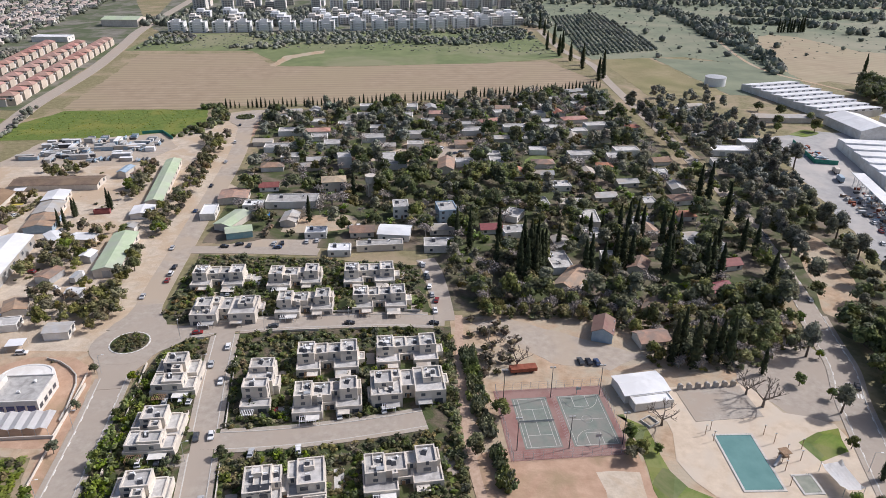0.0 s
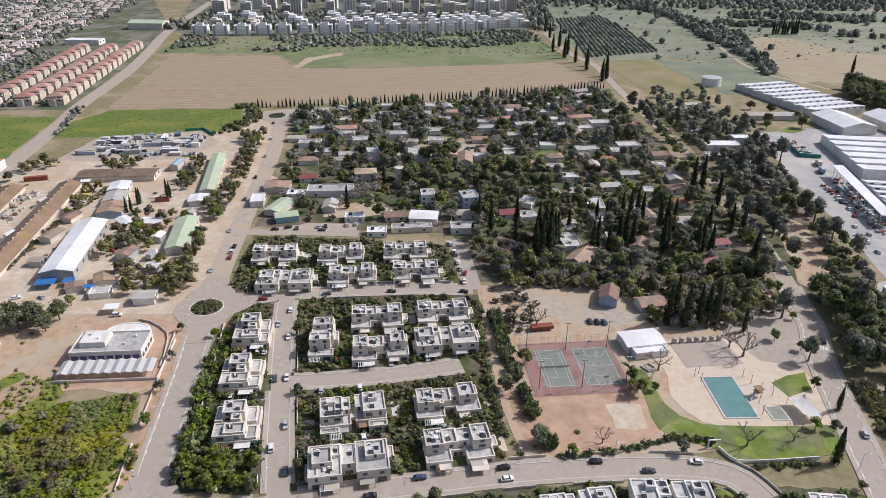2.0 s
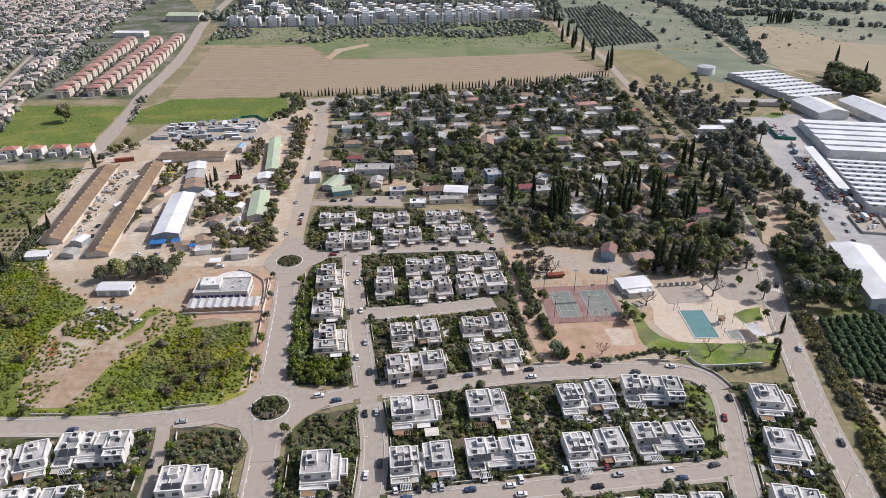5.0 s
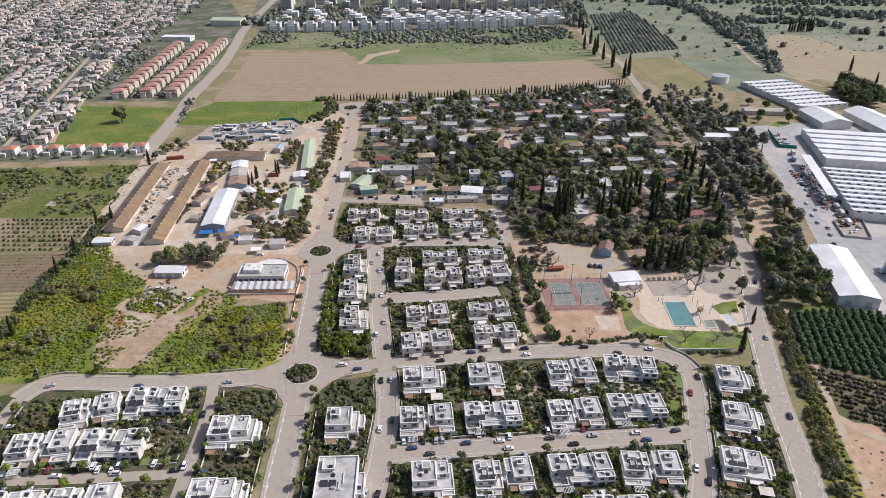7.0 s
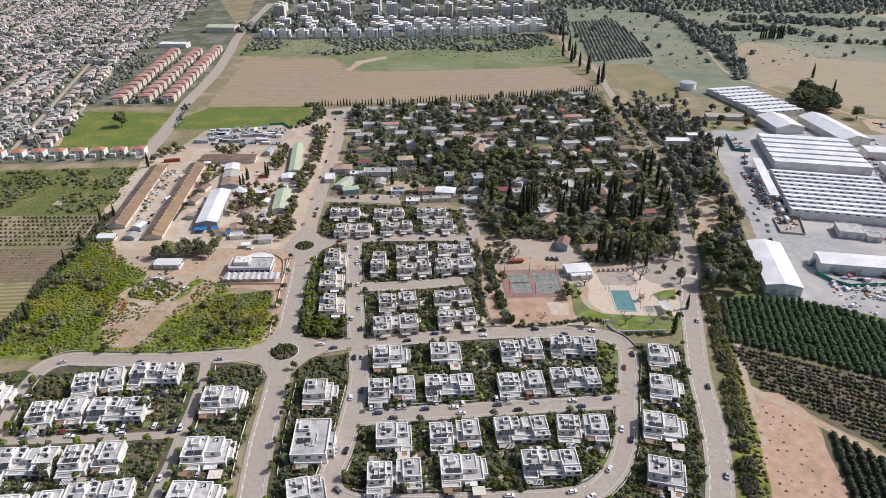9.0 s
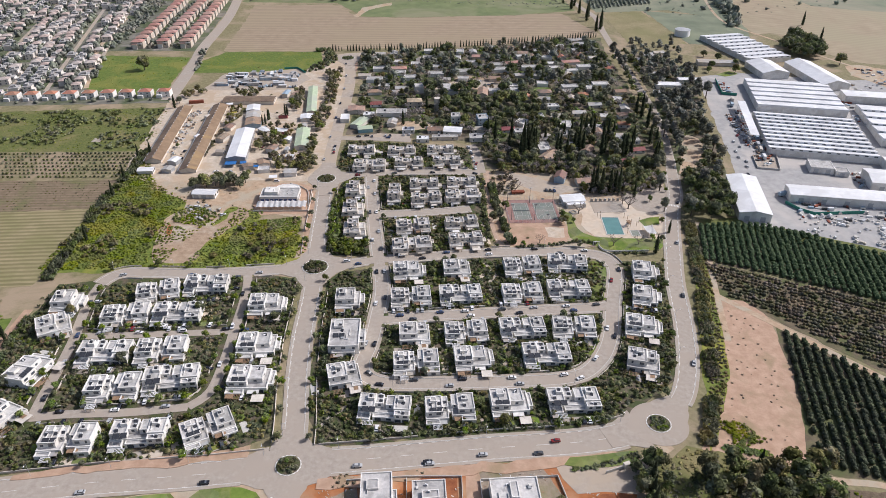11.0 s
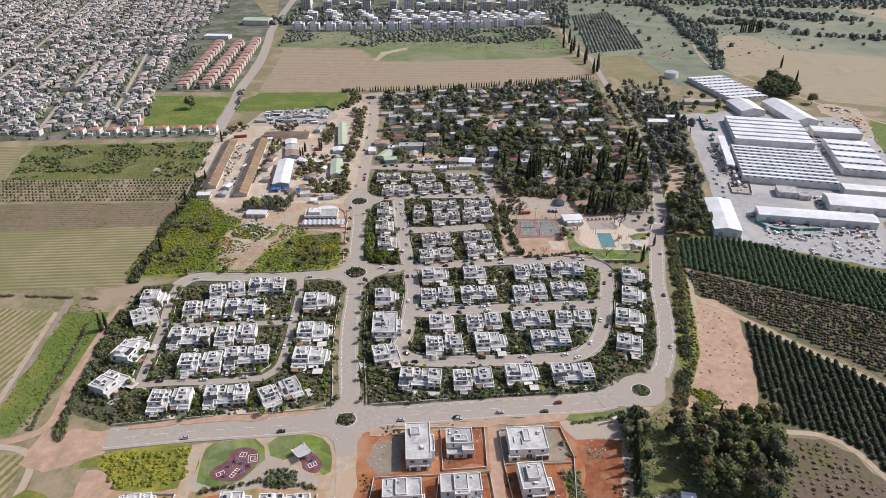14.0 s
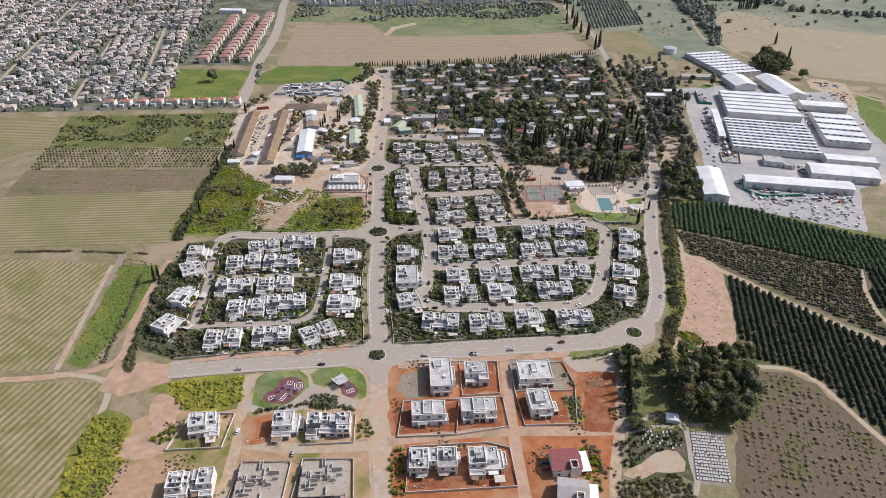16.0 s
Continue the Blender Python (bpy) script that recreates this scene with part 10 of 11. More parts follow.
plot_wall("pale concrete wall round the building plot", [(16, -66), (50, -64), (79, -58), (77, -34), (52, -36), (18, -38)])
plot_wall("pale curved wall round the office forecourt", [(-49, 282), (-43, 279.5), (-38, 275.5), (-34, 271), (-32, 266), (-30, 254), (-29.5, 246)], 1.0, False)
plot_wall("pale concrete wall between building plots", [(49, -63), (51, -37)], closed=False)
plot_wall("pale concrete wall round the building plot", [(26, -4), (52, -2), (76, -2), (76, -31), (53, -33), (52, -3)], closed=False)
plot_wall("pale concrete wall round the building plot", [(84, -4), (118, -2), (122, -24), (118, -56), (88, -57), (85, -30)])
plot_wall("pale concrete wall between building plots", [(86, -29), (120, -28)], closed=False)
plot_wall("pale concrete wall round the building plot", [(22, -104), (80, -100), (78, -74), (66, -70), (23, -73)])
plot_wall("pale concrete wall round the building plot", [(-110, -76), (-80, -74), (-79, -48), (-104, -48)])
plot_wall("pale concrete wall beside the houses", [(-38, -72), (-8, -70), (-9, -48)], closed=False)
plot_wall("pale concrete wall round the unfinished plot", [(-68, -116), (-40, -116), (-40, -84), (-66, -84)])
plot_wall("pale concrete wall round the unfinished plot", [(-36, -112), (-4, -110), (-7, -82), (-34, -82)])
for x, y, w, d in [(-53, -100, 26, 27), (-20.5, -97, 26, 25)]:
    t = thing("unfinished_house", "grey concrete shell of an unfinished house", "building site", at=pose(x, y, 0.06, 0, 0, 3))
    bm = bmesh.new()
    box(bm, -w / 2, w / 2, -d / 2, d / 2, -0.1, 0.25)
    part("floor_slab", bm, PAVING, t)
    if w > 24:
        bm = bmesh.new()
        box(bm, -w / 2 + 1, w / 2 - 1, -d / 2 + 1, d / 2 - 1, 3.0, 3.3)
        part("upper_slab", bm, PAVING, t)
    for i in range(5):
        for j in range(4):
            bm = bmesh.new()
            u, v = -w / 2 + 1.5 + (w - 3) * i / 4, -d / 2 + 1.5 + (d - 3) * j / 3
            box(bm, u - 0.15, u + 0.15, v - 0.15, v + 0.15, 0.2, 4.2 if w > 24 else 1.8 + 0.8 * ((i + j) % 3))
            part("column", bm, PAVING, t)
    site = random.Random(int(w))
    for i in range(46):
        bm = bmesh.new()
        u, v = site.uniform(-w / 2 + 1, w / 2 - 5), site.uniform(-d / 2 + 1, d / 2 - 5)
        z = 3.3 if w > 24 and i % 2 else 0.25
        if site.random() < 0.5:
            box(bm, u, u + site.uniform(2.5, 6), v, v + 0.2, z, z + site.uniform(0.8, 3.0))
        else:
            box(bm, u, u + 0.2, v, v + site.uniform(2.5, 6), z, z + site.uniform(0.8, 2.4))
        part("partition_wall", bm, site.choice((KERB, GREYROOF, GREYROOF, GREYMETAL)), t)
for x, y, rz, roofm, lab in [(106, -86, 4, REDROOF, "white house with a broad maroon roof"), (107, -106, -8, GREYROOF, "white house with a grey metal roof")]:
    t = thing("roofed_house", lab, "house", at=pose(x, y, 0.06, 0, 0, rz))
    part("wall", gable_wall_bm(15, 14, 5.2, 2.2), WHITE, t)
    part("roof", gable_bm(15, 14, 5.2, 2.2), roofm, t)
    bm = bmesh.new()
    volume(bm, 1.5, 5.5, -8.5, -3.0, 0, 8.2, 0.5)
    part("stair_tower", bm, WHITE, t)
    openings(t, 15, 14, 5, 2)
    bm = bmesh.new()
    box(bm, 7.6, 13, -7, 7, 2.9, 3.1)
    part("terrace_roof", bm, TANKWHITE, t)
    for yy in (-6.5, 6.2):
        bm = bmesh.new()
        box(bm, 12.5, 12.8, yy, yy + 0.3, 0, 2.9)
        part("post", bm, TANKWHITE, t)

# rubble, timber and blocks lying about the new houses
rub = random.Random(21)
bm = bmesh.new()
for x0, x1, y0, y1, n in [(14, 32, -34, -6, 60), (84, 120, -26, 2, 90), (13, 20, -60, -42, 24), (60, 76, -30, 2, 22), (112, 124, -52, -28, 40), (128, 142, -22, -10, 30), (22, 80, -104, -98, 40), (-66, -6, -118, -80, 150), (40, 52, -36, -4, 24), (84, 112, -56, -48, 26), (-72, -56, -74, -66, 22), (44, 82, -66, -58, 24)]:
    for k in range(n):
        x, y = rub.uniform(x0, x1), rub.uniform(y0, y1)
        if any(abs(x - a) < 9 and abs(y - b) < 9 for a, b, r in BLOCKED):
            continue
        s = rub.uniform(0.2, 0.55)
        box(bm, -s * rub.uniform(0.6, 2.6), s, -s * 0.5, s * 0.4, 0, s * rub.uniform(0.2, 0.8), rub.randrange(4), pose(x, y, 0.06, rub.uniform(-8, 8), rub.uniform(-8, 8), rub.uniform(0, 180)))
tagged(new("building_rubble", mesh_of(bm, "building_rubble", [KERB, GREYROOF, WOOD, PAVING])), "rubble, planks and blocks strewn round the new houses", "rubble", kind="stuff")
hedge("hedge", "clipped hedge on the planted corner", [(126, 1), (142, 5), (155, 10)], 1.6, 1.0, LEAFDEEP)
t = thing("meter_wall", "low pale wall with a utility cabinet", "wall", at=pose(145, 1.5, 0.3, 0, 0, 20))
bm = bmesh.new()
box(bm, -6, 3, -0.15, 0.15, 0, 1.5)
part("wall", bm, KERB, t)
bm = bmesh.new()
box(bm, 3.2, 6.2, -1.0, 1.0, 0, 2.4)
part("cabinet", bm, CREAM, t)
# graves
bm = bmesh.new()
box(bm, -0.45, 0.45, -1.0, 0.8, -0.05, 0.4)
box(bm, -0.45, 0.45, 0.8, 1.0, -0.05, 0.95)
GRAVE = mesh_of(bm, "grave", KERB)
gr = random.Random(4)
for i in range(15):
    for j in range(12):
        x, y = 181.5 - 0.45 * i + j * 1.45 + gr.uniform(-0.15, 0.15), -62.5 - 2.25 * i - 0.2 * j
        if gr.random() < 0.94:
            g = tagged(new("grave", GRAVE), "white stone grave in a crowded row", "grave", "cemetery rows")
            g.matrix_basis = pose(x, y, 0.07, 0, 0, -14 + gr.uniform(-2, 2)) @ Matrix.Scale(gr.uniform(1.05, 1.3), 4)
for i in range(5):
    for j in range(10):
        if gr.random() < 0.7:
            g = tagged(new("grave", GRAVE), "grey stone grave among shrubs", "grave", "cemetery rows")
            g.matrix_basis = pose(152.5 + 2.2 * j + gr.uniform(-0.4, 0.4), -61 - 3.0 * i - 0.1 * j + gr.uniform(-0.5, 0.5), 0.07, 0, 0, -10 + gr.uniform(-3, 3))
sheet("cemetery_ground", [(179, -59), (201, -62), (190, -100), (172, -98)], 0.078, GREYSOIL, "grey gravel of the cemetery", "ground")
# the dark soil colour stands in for shade from the neighbouring trees
sheet("cemetery_ground", [(146, -60), (178, -57), (174, -98), (166, -92), (140, -98)], 0.077, YARD, "old cemetery ground coloured dark for the trees' shading", "ground", rag=2)
sheet("cemetery_ground", [(136, -92), (147, -85), (157, -76.5), (170, -76), (170, -90), (154, -90), (143, -96)], 0.083, DIRT, "sandy clearing of the cemetery", "ground", smooth=True, rag=1.5)
sheet("lawn", [(151, -50), (157, -39), (169, -30), (176, -34), (172, -44), (161, -48)], 0.083, LAWN, "sunlit grass between the big trees", "lawn", smooth=True, rag=1)
for line, w in ([(144, -57), (156, -51.5), (169, -49.5), (180, -55.5), (196, -56)], 1.7), ([(147, -62.5), (161, -57.6), (178, -57.6)], 1.1), ([(179.5, -58), (177.5, -72), (175, -84), (174, -97), (170, -105)], 1.5):
    bm = bmesh.new()
    strip(bm, curve_points(line, 3.0), -w, w, 0.12)
    tagged(new("footpath", mesh_of(bm, "footpath", PAVING)), "pale concrete path of the cemetery", "footpath", kind="structure")
on_path = lambda x, y: abs(x - 177 - (y + 75) * 0.12) < 3 or (x < 180 and y > -60)
mass("cemetery_shrubs", "dark shrubs of the old cemetery", spots(scatter([(146, -62), (178, -60), (174, -75), (157, -76), (146, -85)], 3.4, g_rng, lambda x, y: not on_path(x, y)), 0.6, 1.4, 0.05), P_BUSH, LEAFGARDEN, "shrubs")
mass("cemetery_shrubs", "dark shrubs along the cemetery's edge", spots(scatter([(138, -70), (147, -64), (147, -84), (136, -90)], 3.0, g_rng), 0.7, 1.5, 0.05), P_BUSH, LEAFDEEP, "shrubs")
mass("cemetery_shrubs", "green shrubs below the cemetery", spots(scatter([(131, -98), (149, -94), (166, -92), (171, -99), (160, -180), (126, -180)], 2.4, g_rng), 0.8, 1.6, 0.05, (0.5, 0.9)), P_BUSH, LEAFOLIVE, "shrubs")
hall("pavilion", "small white-roofed cemetery pavilion", "pavilion", 173, -52.5, -10, 6.5, 5, 3, WHITEROOF, WHITE, 0.6, "x")

timber = thing("timber_pile", "loose pile of brown timber boards on red soil", "timber", at=pose(134.6, -21.8, 0.07))
tb = random.Random(8)
for k in range(26):
    bm = bmesh.new()
    box(bm, -2.4, 2.4, -0.16, 0.16, 0, 0.12)
    ob = put(part("board", bm, WOOD, timber), tb.uniform(-3.5, 3.5), tb.uniform(-3, 3), 0.0 + 0.13 * (k % 4), tb.choice((30, 38, 50, 120)) + tb.uniform(-8, 8))
mass("plot_weeds", "weeds and bushes in the walled corner plot", spots(scatter([(114.5, -33), (124, -32), (123, -51), (115.5, -52)], 2.0, g_rng) + scatter([(117, -10), (122, -19), (124, -26), (119, -24)], 2.2, g_rng) + scatter([(118, -68), (126, -72), (128, -92), (122, -92)], 2.4, g_rng), 0.6, 1.4, 0.05, (0.5, 0.9)), P_BUSH, LEAFOLIVE, "weeds")

# ---- works yard and storage ----
cab = random.Random(8)
for i in range(64):
    x, y = cab.uniform(-165, -85), cab.uniform(508, 556)
    if not inside([(-165, 512), (-160, 550), (-96, 566), (-80, 540), (-92, 508)], x, y):
        continue
    t = thing("portable_cabin", "weathered steel cabin in the works yard", "cabin", "works yard", pose(x, y, 0.09, 0, 0, cab.choice((2, 6, 94))))
    w, h = cab.choice((6, 8, 12)), cab.choice((2.4, 2.6, 3.0))
    bm = bmesh.new()
    box(bm, -w / 2, w / 2, -1.3, 1.3, 0, h)
    part("shell", bm, cab.choice((GREYROOF, TANKWHITE, GREYMETAL, DARKMETAL, GREYMETAL, PALEBLUE, KERB)), t)
    bm = bmesh.new()
    box(bm, -w / 2 - 0.1, w / 2 + 0.1, -1.45, 1.45, h, h + 0.12)
    part("roof", bm, cab.choice((GREYROOF, WHITEROOF, GREYROOF)), t)
t = thing("shipping_container", "rust-red shipping container on sandy ground", "container", at=pose(-173.5, 461, 0.06, 0, 0, 14))
bm = bmesh.new()
box(bm, -7, 7, -1.5, 1.5, 0, 2.9)
part("shell", bm, RUST, t)
clut = random.Random(3)
stock, net = bmesh.new(), 0
for k in range(46):
    x, y, rz = clut.uniform(-162, -90), clut.uniform(508, 560), clut.choice((4, 6, 95))
    if inside([(-165, 510), (-160, 552), (-96, 568), (-78, 540), (-90, 506)], x, y):
        for n in range(clut.randrange(4, 9)):
            box(stock, n * 1.3, n * 1.3 + 0.9, -2.2, 2.2, 0, clut.uniform(0.8, 2.2), clut.randrange(4), pose(x, y, 0.08, 0, 0, rz))
tagged(new("stacked_formwork", mesh_of(stock, "stacked_formwork", [GREYMETAL, DARKMETAL, PALEBLUE, KERB])), "grey and blue steel frames stacked in rows", "stored goods", kind="stuff")
heap, heap2 = bmesh.new(), bmesh.new()
for n, outline, bmh in ((260, [(330, 232), (425, 240), (402, 172), (346, 194), (318, 214)], heap), (150, [(334, 330), (352, 330), (362, 420), (346, 430)], heap2), (60, [(-100, 215), (-86, 240), (-112, 252), (-124, 246)], heap2), (120, [(-172, 330), (-155, 330), (-160, 440), (-170, 440)], heap2), (70, [(500, 520), (560, 520), (540, 420), (520, 400)], heap2)):
    k = 0
    while k < n:
        x, y = clut.uniform(min(p[0] for p in outline), max(p[0] for p in outline)), clut.uniform(min(p[1] for p in outline), max(p[1] for p in outline))
        k += 1
        if inside(outline, x, y):
            s = clut.uniform(0.5, 1.5)
            m = pose(x, y, 0.05, clut.uniform(-6, 6), clut.uniform(-6, 6), clut.uniform(0, 180))
            box(bmh, -s, s, -s * 0.7, s * 0.7, 0, s * clut.uniform(0.5, 1.1), clut.randrange(3), m)
            box(bmh, -s * 0.7, s * 0.7, -s * 0.5, s * 0.5, s * 0.5, s * clut.uniform(1.0, 1.5), clut.randrange(3), m)
tagged(new("stored_sacks", mesh_of(heap, "stored_sacks", [TANKWHITE, KERB, CREAM])), "white sacks and blocks stacked in the storage yard", "stored goods", kind="stuff")
tagged(new("scrap_heaps", mesh_of(heap2, "scrap_heaps", [GREYMETAL, KERB, OLDTILE])), "scrap, pallets and loose clutter", "scrap", kind="stuff")
plot_wall("tall teal netting along the works yard", [(-106, 570), (-92, 573), (-80, 556)], 2.2, False, TEAL)
plot_wall("green fence round the storage yard", [(326, 250), (332, 238), (340, 232), (377, 234)], 2.4, False, TEAL)
plot_wall("green netting in the factory yard", [(370, 532), (362, 488), (376, 484)], 3.0, False, TEAL)
plot_wall("low wall round the concrete pad", [(334, 334), (356, 339), (346, 306), (329, 310)], 1.6)
goods = bmesh.new()
for n, outline in ((190, [(345, 426), (370, 446), (352, 345), (338, 352)]), (150, [(334, 256), (425, 240), (417, 222), (324, 222)]), (40, [(336, 332), (352, 335), (344, 310), (332, 312)]), (60, [(364, 530), (378, 528), (376, 488), (364, 490)]), (90, [(545, 575), (575, 565), (560, 500), (545, 470)]), (60, [(402, 300), (412, 302), (404, 274), (396, 276)]), (50, [(478, 480), (486, 478), (470, 400), (462, 402)])):
    for k in range(n):
        x, y = clut.uniform(min(p[0] for p in outline), max(p[0] for p in outline)), clut.uniform(min(p[1] for p in outline), max(p[1] for p in outline))
        if inside(outline, x, y):
            s = clut.uniform(0.4, 1.6)
            box(goods, -s * clut.uniform(0.8, 2.4), s, -s * 0.6, s * 0.6, 0, s * clut.uniform(0.4, 1.5), clut.randrange(6), pose(x, y, 0.06, 0, 0, clut.choice((-12, 78, 0, 40)) + clut.uniform(-8, 8)))
tagged(new("stored_goods", mesh_of(goods, "stored_goods", [TANKWHITE, GREYMETAL, KERB, DARKMETAL, PALEBLUE, RUST])), "pallets, frames and bales stored in the factory yard", "stored goods", kind="stuff")

# ---- walls along the gardens ----
def garden_wall(key, side, extra=2.8, gate=17.0):
    w = ROADS[key][1] / 2 + extra
    line, run, acc = LINES[key], [], 0.0
    for i, q in enumerate(line):
        d = (line[min(i + 1, len(line) - 1)] - line[max(i - 1, 0)]).normalized()
        p = q + Vector((-d.y, d.x)) * side * w
        acc += 3.0
        if off_road(p.x, p.y, 2.2) and acc < gate and off_houses(p.x, p.y, -4):
            run.append(p)
            continue
        if len(run) > 1:
            bm = bmesh.new()
            strip(bm, run, -0.12, 0.12, 1.05, 1.1)
            tagged(new("garden_wall", mesh_of(bm, "garden_wall", CREAM)), "low pale garden wall along the street", "wall", "garden walls")
        run = []
        if acc > gate + 5:
            acc = g_rng.uniform(-6, 2)


for key in ("inner_street", "pool_street", "mid_street", "cross_street", "court_street", "court_street_b", "court_street_c", "court_street_d", "west_street"):
    for side in (-1, 1):
        garden_wall(key, side)
garden_wall("south_road", 1, 4.0, 60)
garden_wall("west_avenue", 1, 5.5, 60)
garden_wall("west_avenue", -1, 5.5, 60)
for hx, hy, rz, design in HOUSE_AT:
    if hy > 0:
        c, s = math.cos(radians(rz)), math.sin(radians(rz))
        for u, v, w, d, mat_, z in ((3.0, -10.5, 15.0, 5.0, g_rng.choice((PAVING, PAVING, DECK, LAWN)), 0.115),):
            q = [(hx + (u + a * w / 2) * c - (v + b * d / 2) * s, hy + (u + a * w / 2) * s + (v + b * d / 2) * c) for a, b in ((-1, -1), (1, -1), (1, 1), (-1, 1))]
            if all(off_road(x, y, 0.5) for x, y in q):
                sheet("garden_paving" if mat_ is not LAWN else "garden_lawn", q, z, mat_, "patch of paving beside the house" if mat_ is not LAWN else "patch of mown garden lawn", "paving" if mat_ is not LAWN else "lawn", thick=0.1)

# ---- cars ----
def car_parts(van=False):
    bm = bmesh.new()
    prof = [(-2.15, 0.35), (-2.2, 0.75), (-2.05, 0.95), (-1.2, 1.02), (1.0, 0.98), (2.0, 0.86), (2.15, 0.6), (2.1, 0.35)]
    rings = []
    for y, k in ((-0.86, 0.96), (-0.9, 1.0), (0.9, 1.0), (0.86, 0.96)):
        rings.append([bm.verts.new((x * k, y, 0.35 + (z - 0.35) * k)) for x, z in prof])
    for a, b in zip(rings, rings[1:]):
        for i in range(len(prof)):
            j = (i + 1) % len(prof)
            bm.faces.new((a[i], a[j], b[j], b[i]))
    bm.faces.new(rings[0])
    bm.faces.new(rings[-1][::-1])
    roof_x = (-1.75, 0.45) if van else (-1.25, 0.25)
    top = 1.5 if not van else 1.85
    lo = [(-1.95 if van else -1.75, -0.78), (1.05, -0.78), (1.05, 0.78), (-1.95 if van else -1.75, 0.78)]
    roof = [bm.verts.new((x, y, top)) for x, y in ((roof_x[0], -0.62), (roof_x[1], -0.62), (roof_x[1], 0.62), (roof_x[0], 0.62))]
    rim = [bm.verts.new((x, y, top - 0.06)) for x, y in ((roof_x[0] - 0.1, -0.68), (roof_x[1] + 0.12, -0.68), (roof_x[1] + 0.12, 0.68), (roof_x[0] - 0.1, 0.68))]
    bm.faces.new(roof)
    for i in range(4):
        j = (i + 1) % 4
        bm.faces.new((rim[i], rim[j], roof[j], roof[i]))
    bmesh.ops.recalc_face_normals(bm, faces=bm.faces[:])
    body = bm
    bm = bmesh.new()
    a = [bm.verts.new((x, y, 0.96)) for x, y in lo]
    b = [bm.verts.new((x, y, top - 0.06)) for x, y in ((roof_x[0] - 0.1, -0.67), (roof_x[1] + 0.12, -0.67), (roof_x[1] + 0.12, 0.67), (roof_x[0] - 0.1, 0.67))]
    for i in range(4):
        j = (i + 1) % 4
        bm.faces.new((a[i], a[j], b[j], b[i]))
    bm.faces.new(b)
    bm.faces.new(a[::-1])
    glass = bm
    bm = bmesh.new()
    for x in (-1.35, 1.35):
        for y in (-0.8, 0.8):
            rod(bm, (x, y - 0.11, 0.32), (x, y + 0.11, 0.32), 0.32, n=10)
        rod(bm, (x, -0.8, 0.32), (x, 0.8, 0.32), 0.06, n=5)
    box(bm, -1.4, 1.4, -0.3, 0.3, 0.28, 0.36)
    return body, glass, bm


CAR_COLOURS = [("white", (0.78, 0.78, 0.77)), ("white", (0.72, 0.73, 0.74)), ("silver", (0.45, 0.46, 0.47)), ("dark grey", (0.08, 0.085, 0.09)), ("black", (0.02, 0.02, 0.025)), ("red", (0.24, 0.03, 0.03)), ("blue", (0.05, 0.08, 0.16))]
CARS = []
for i, (nm, c) in enumerate(CAR_COLOURS):
    paint = surface(nm.replace(" ", "_") + "_car_paint", tuple(v * 0.95 for v in c), c, 0.5, 0.25, spec=0.5)
    body, glass, wheel = car_parts(i == 1)
    t = thing("car", "%s parked %s beside the street" % (nm, "van" if i == 1 else "car"), "car", "parked cars")
    part("body", body, paint, t)
    part("glazing", glass, GLASS, t)
    part("undercarriage", wheel, RUBBER, t)
    CARS.append(t)
used_cars = set()
car_rng = random.Random(15)


def park(x, y, rz, z=0.2, kind=None):
    k = car_rng.choice((0, 0, 0, 0, 0, 1, 1, 2, 2, 2, 2, 3, 3, 3, 4, 4, 4, 5, 6)) if kind is None else kind
    m = pose(x, y, z, 0, 0, rz)
    if k in used_cars:
        return copy_thing(CARS[k], m)
    used_cars.add(k)
    CARS[k].matrix_basis = m
    return CARS[k]


for i in range(len(CARS)):
    park(*[(96, 330, 80), (95, 342, 82), (94, 351, 84), (150, 270.5, 95), (153, 270, 95), (98.5, 318, 78), (156, 269.5, 96)][i], 0.2, i)
for key, side, gap in [("inner_street", 1, 19), ("inner_street", -1, 30), ("mid_street", 1, 14), ("mid_street", -1, 24), ("pool_street", 1, 40), ("pool_street", -1, 24), ("cross_street", -1, 26), ("west_street", 1, 36), ("court_street", 1, 22), ("court_street_b", 1, 16), ("court_street_d", 1, 16), ("court_street_c", -1, 26), ("north_lane", 1, 8), ("back_street", 1, 18), ("east_avenue", -1, 55), ("south_road", -1, 45), ("north_avenue", 1, 38)]:
    w = ROADS[key][1] / 2 - 1.25
    line, acc = LINES[key], 0.0
    for a, b in zip(line, line[1:]):
        acc += (b - a).length
        if acc > gap and a.y < 620:
            acc = car_rng.uniform(-9, 0)
            d = (b - a).normalized()
            x, y = a.x - d.y * side * w, a.y + d.x * side * w
            if all((x - u) ** 2 + (y - v) ** 2 > (r + 3) ** 2 for u, v, r, _ in ROUNDABOUTS) and all(k == key or min((Vector((x, y)) - q).length for q in LINES[k][::2]) > ROADS[k][1] / 2 + 2 for k in ("inner_street", "pool_street", "cross_street", "mid_street")):
                park(x, y, math.degrees(math.atan2(d.y, d.x)) + (180 if car_rng.random() < 0.5 else 0), 0.125 + 0.006 * list(ROADS).index(key))
for hx, hy, rz, design in HOUSE_AT:
    for u0 in ((3.2, 6.0, -2.4) if hy > 0 else ()):
        if car_rng.random() < 0.5:
            continue
        c, s = math.cos(radians(rz)), math.sin(radians(rz))
        u, v = u0 + car_rng.uniform(-0.4, 0.4), -11.0
        x, y = hx + u * c - v * s, hy + u * s + v * c
        if off_road(x, y, 1.5):
            park(x, y, rz + 90 + car_rng.uniform(-4, 4), 0.12)
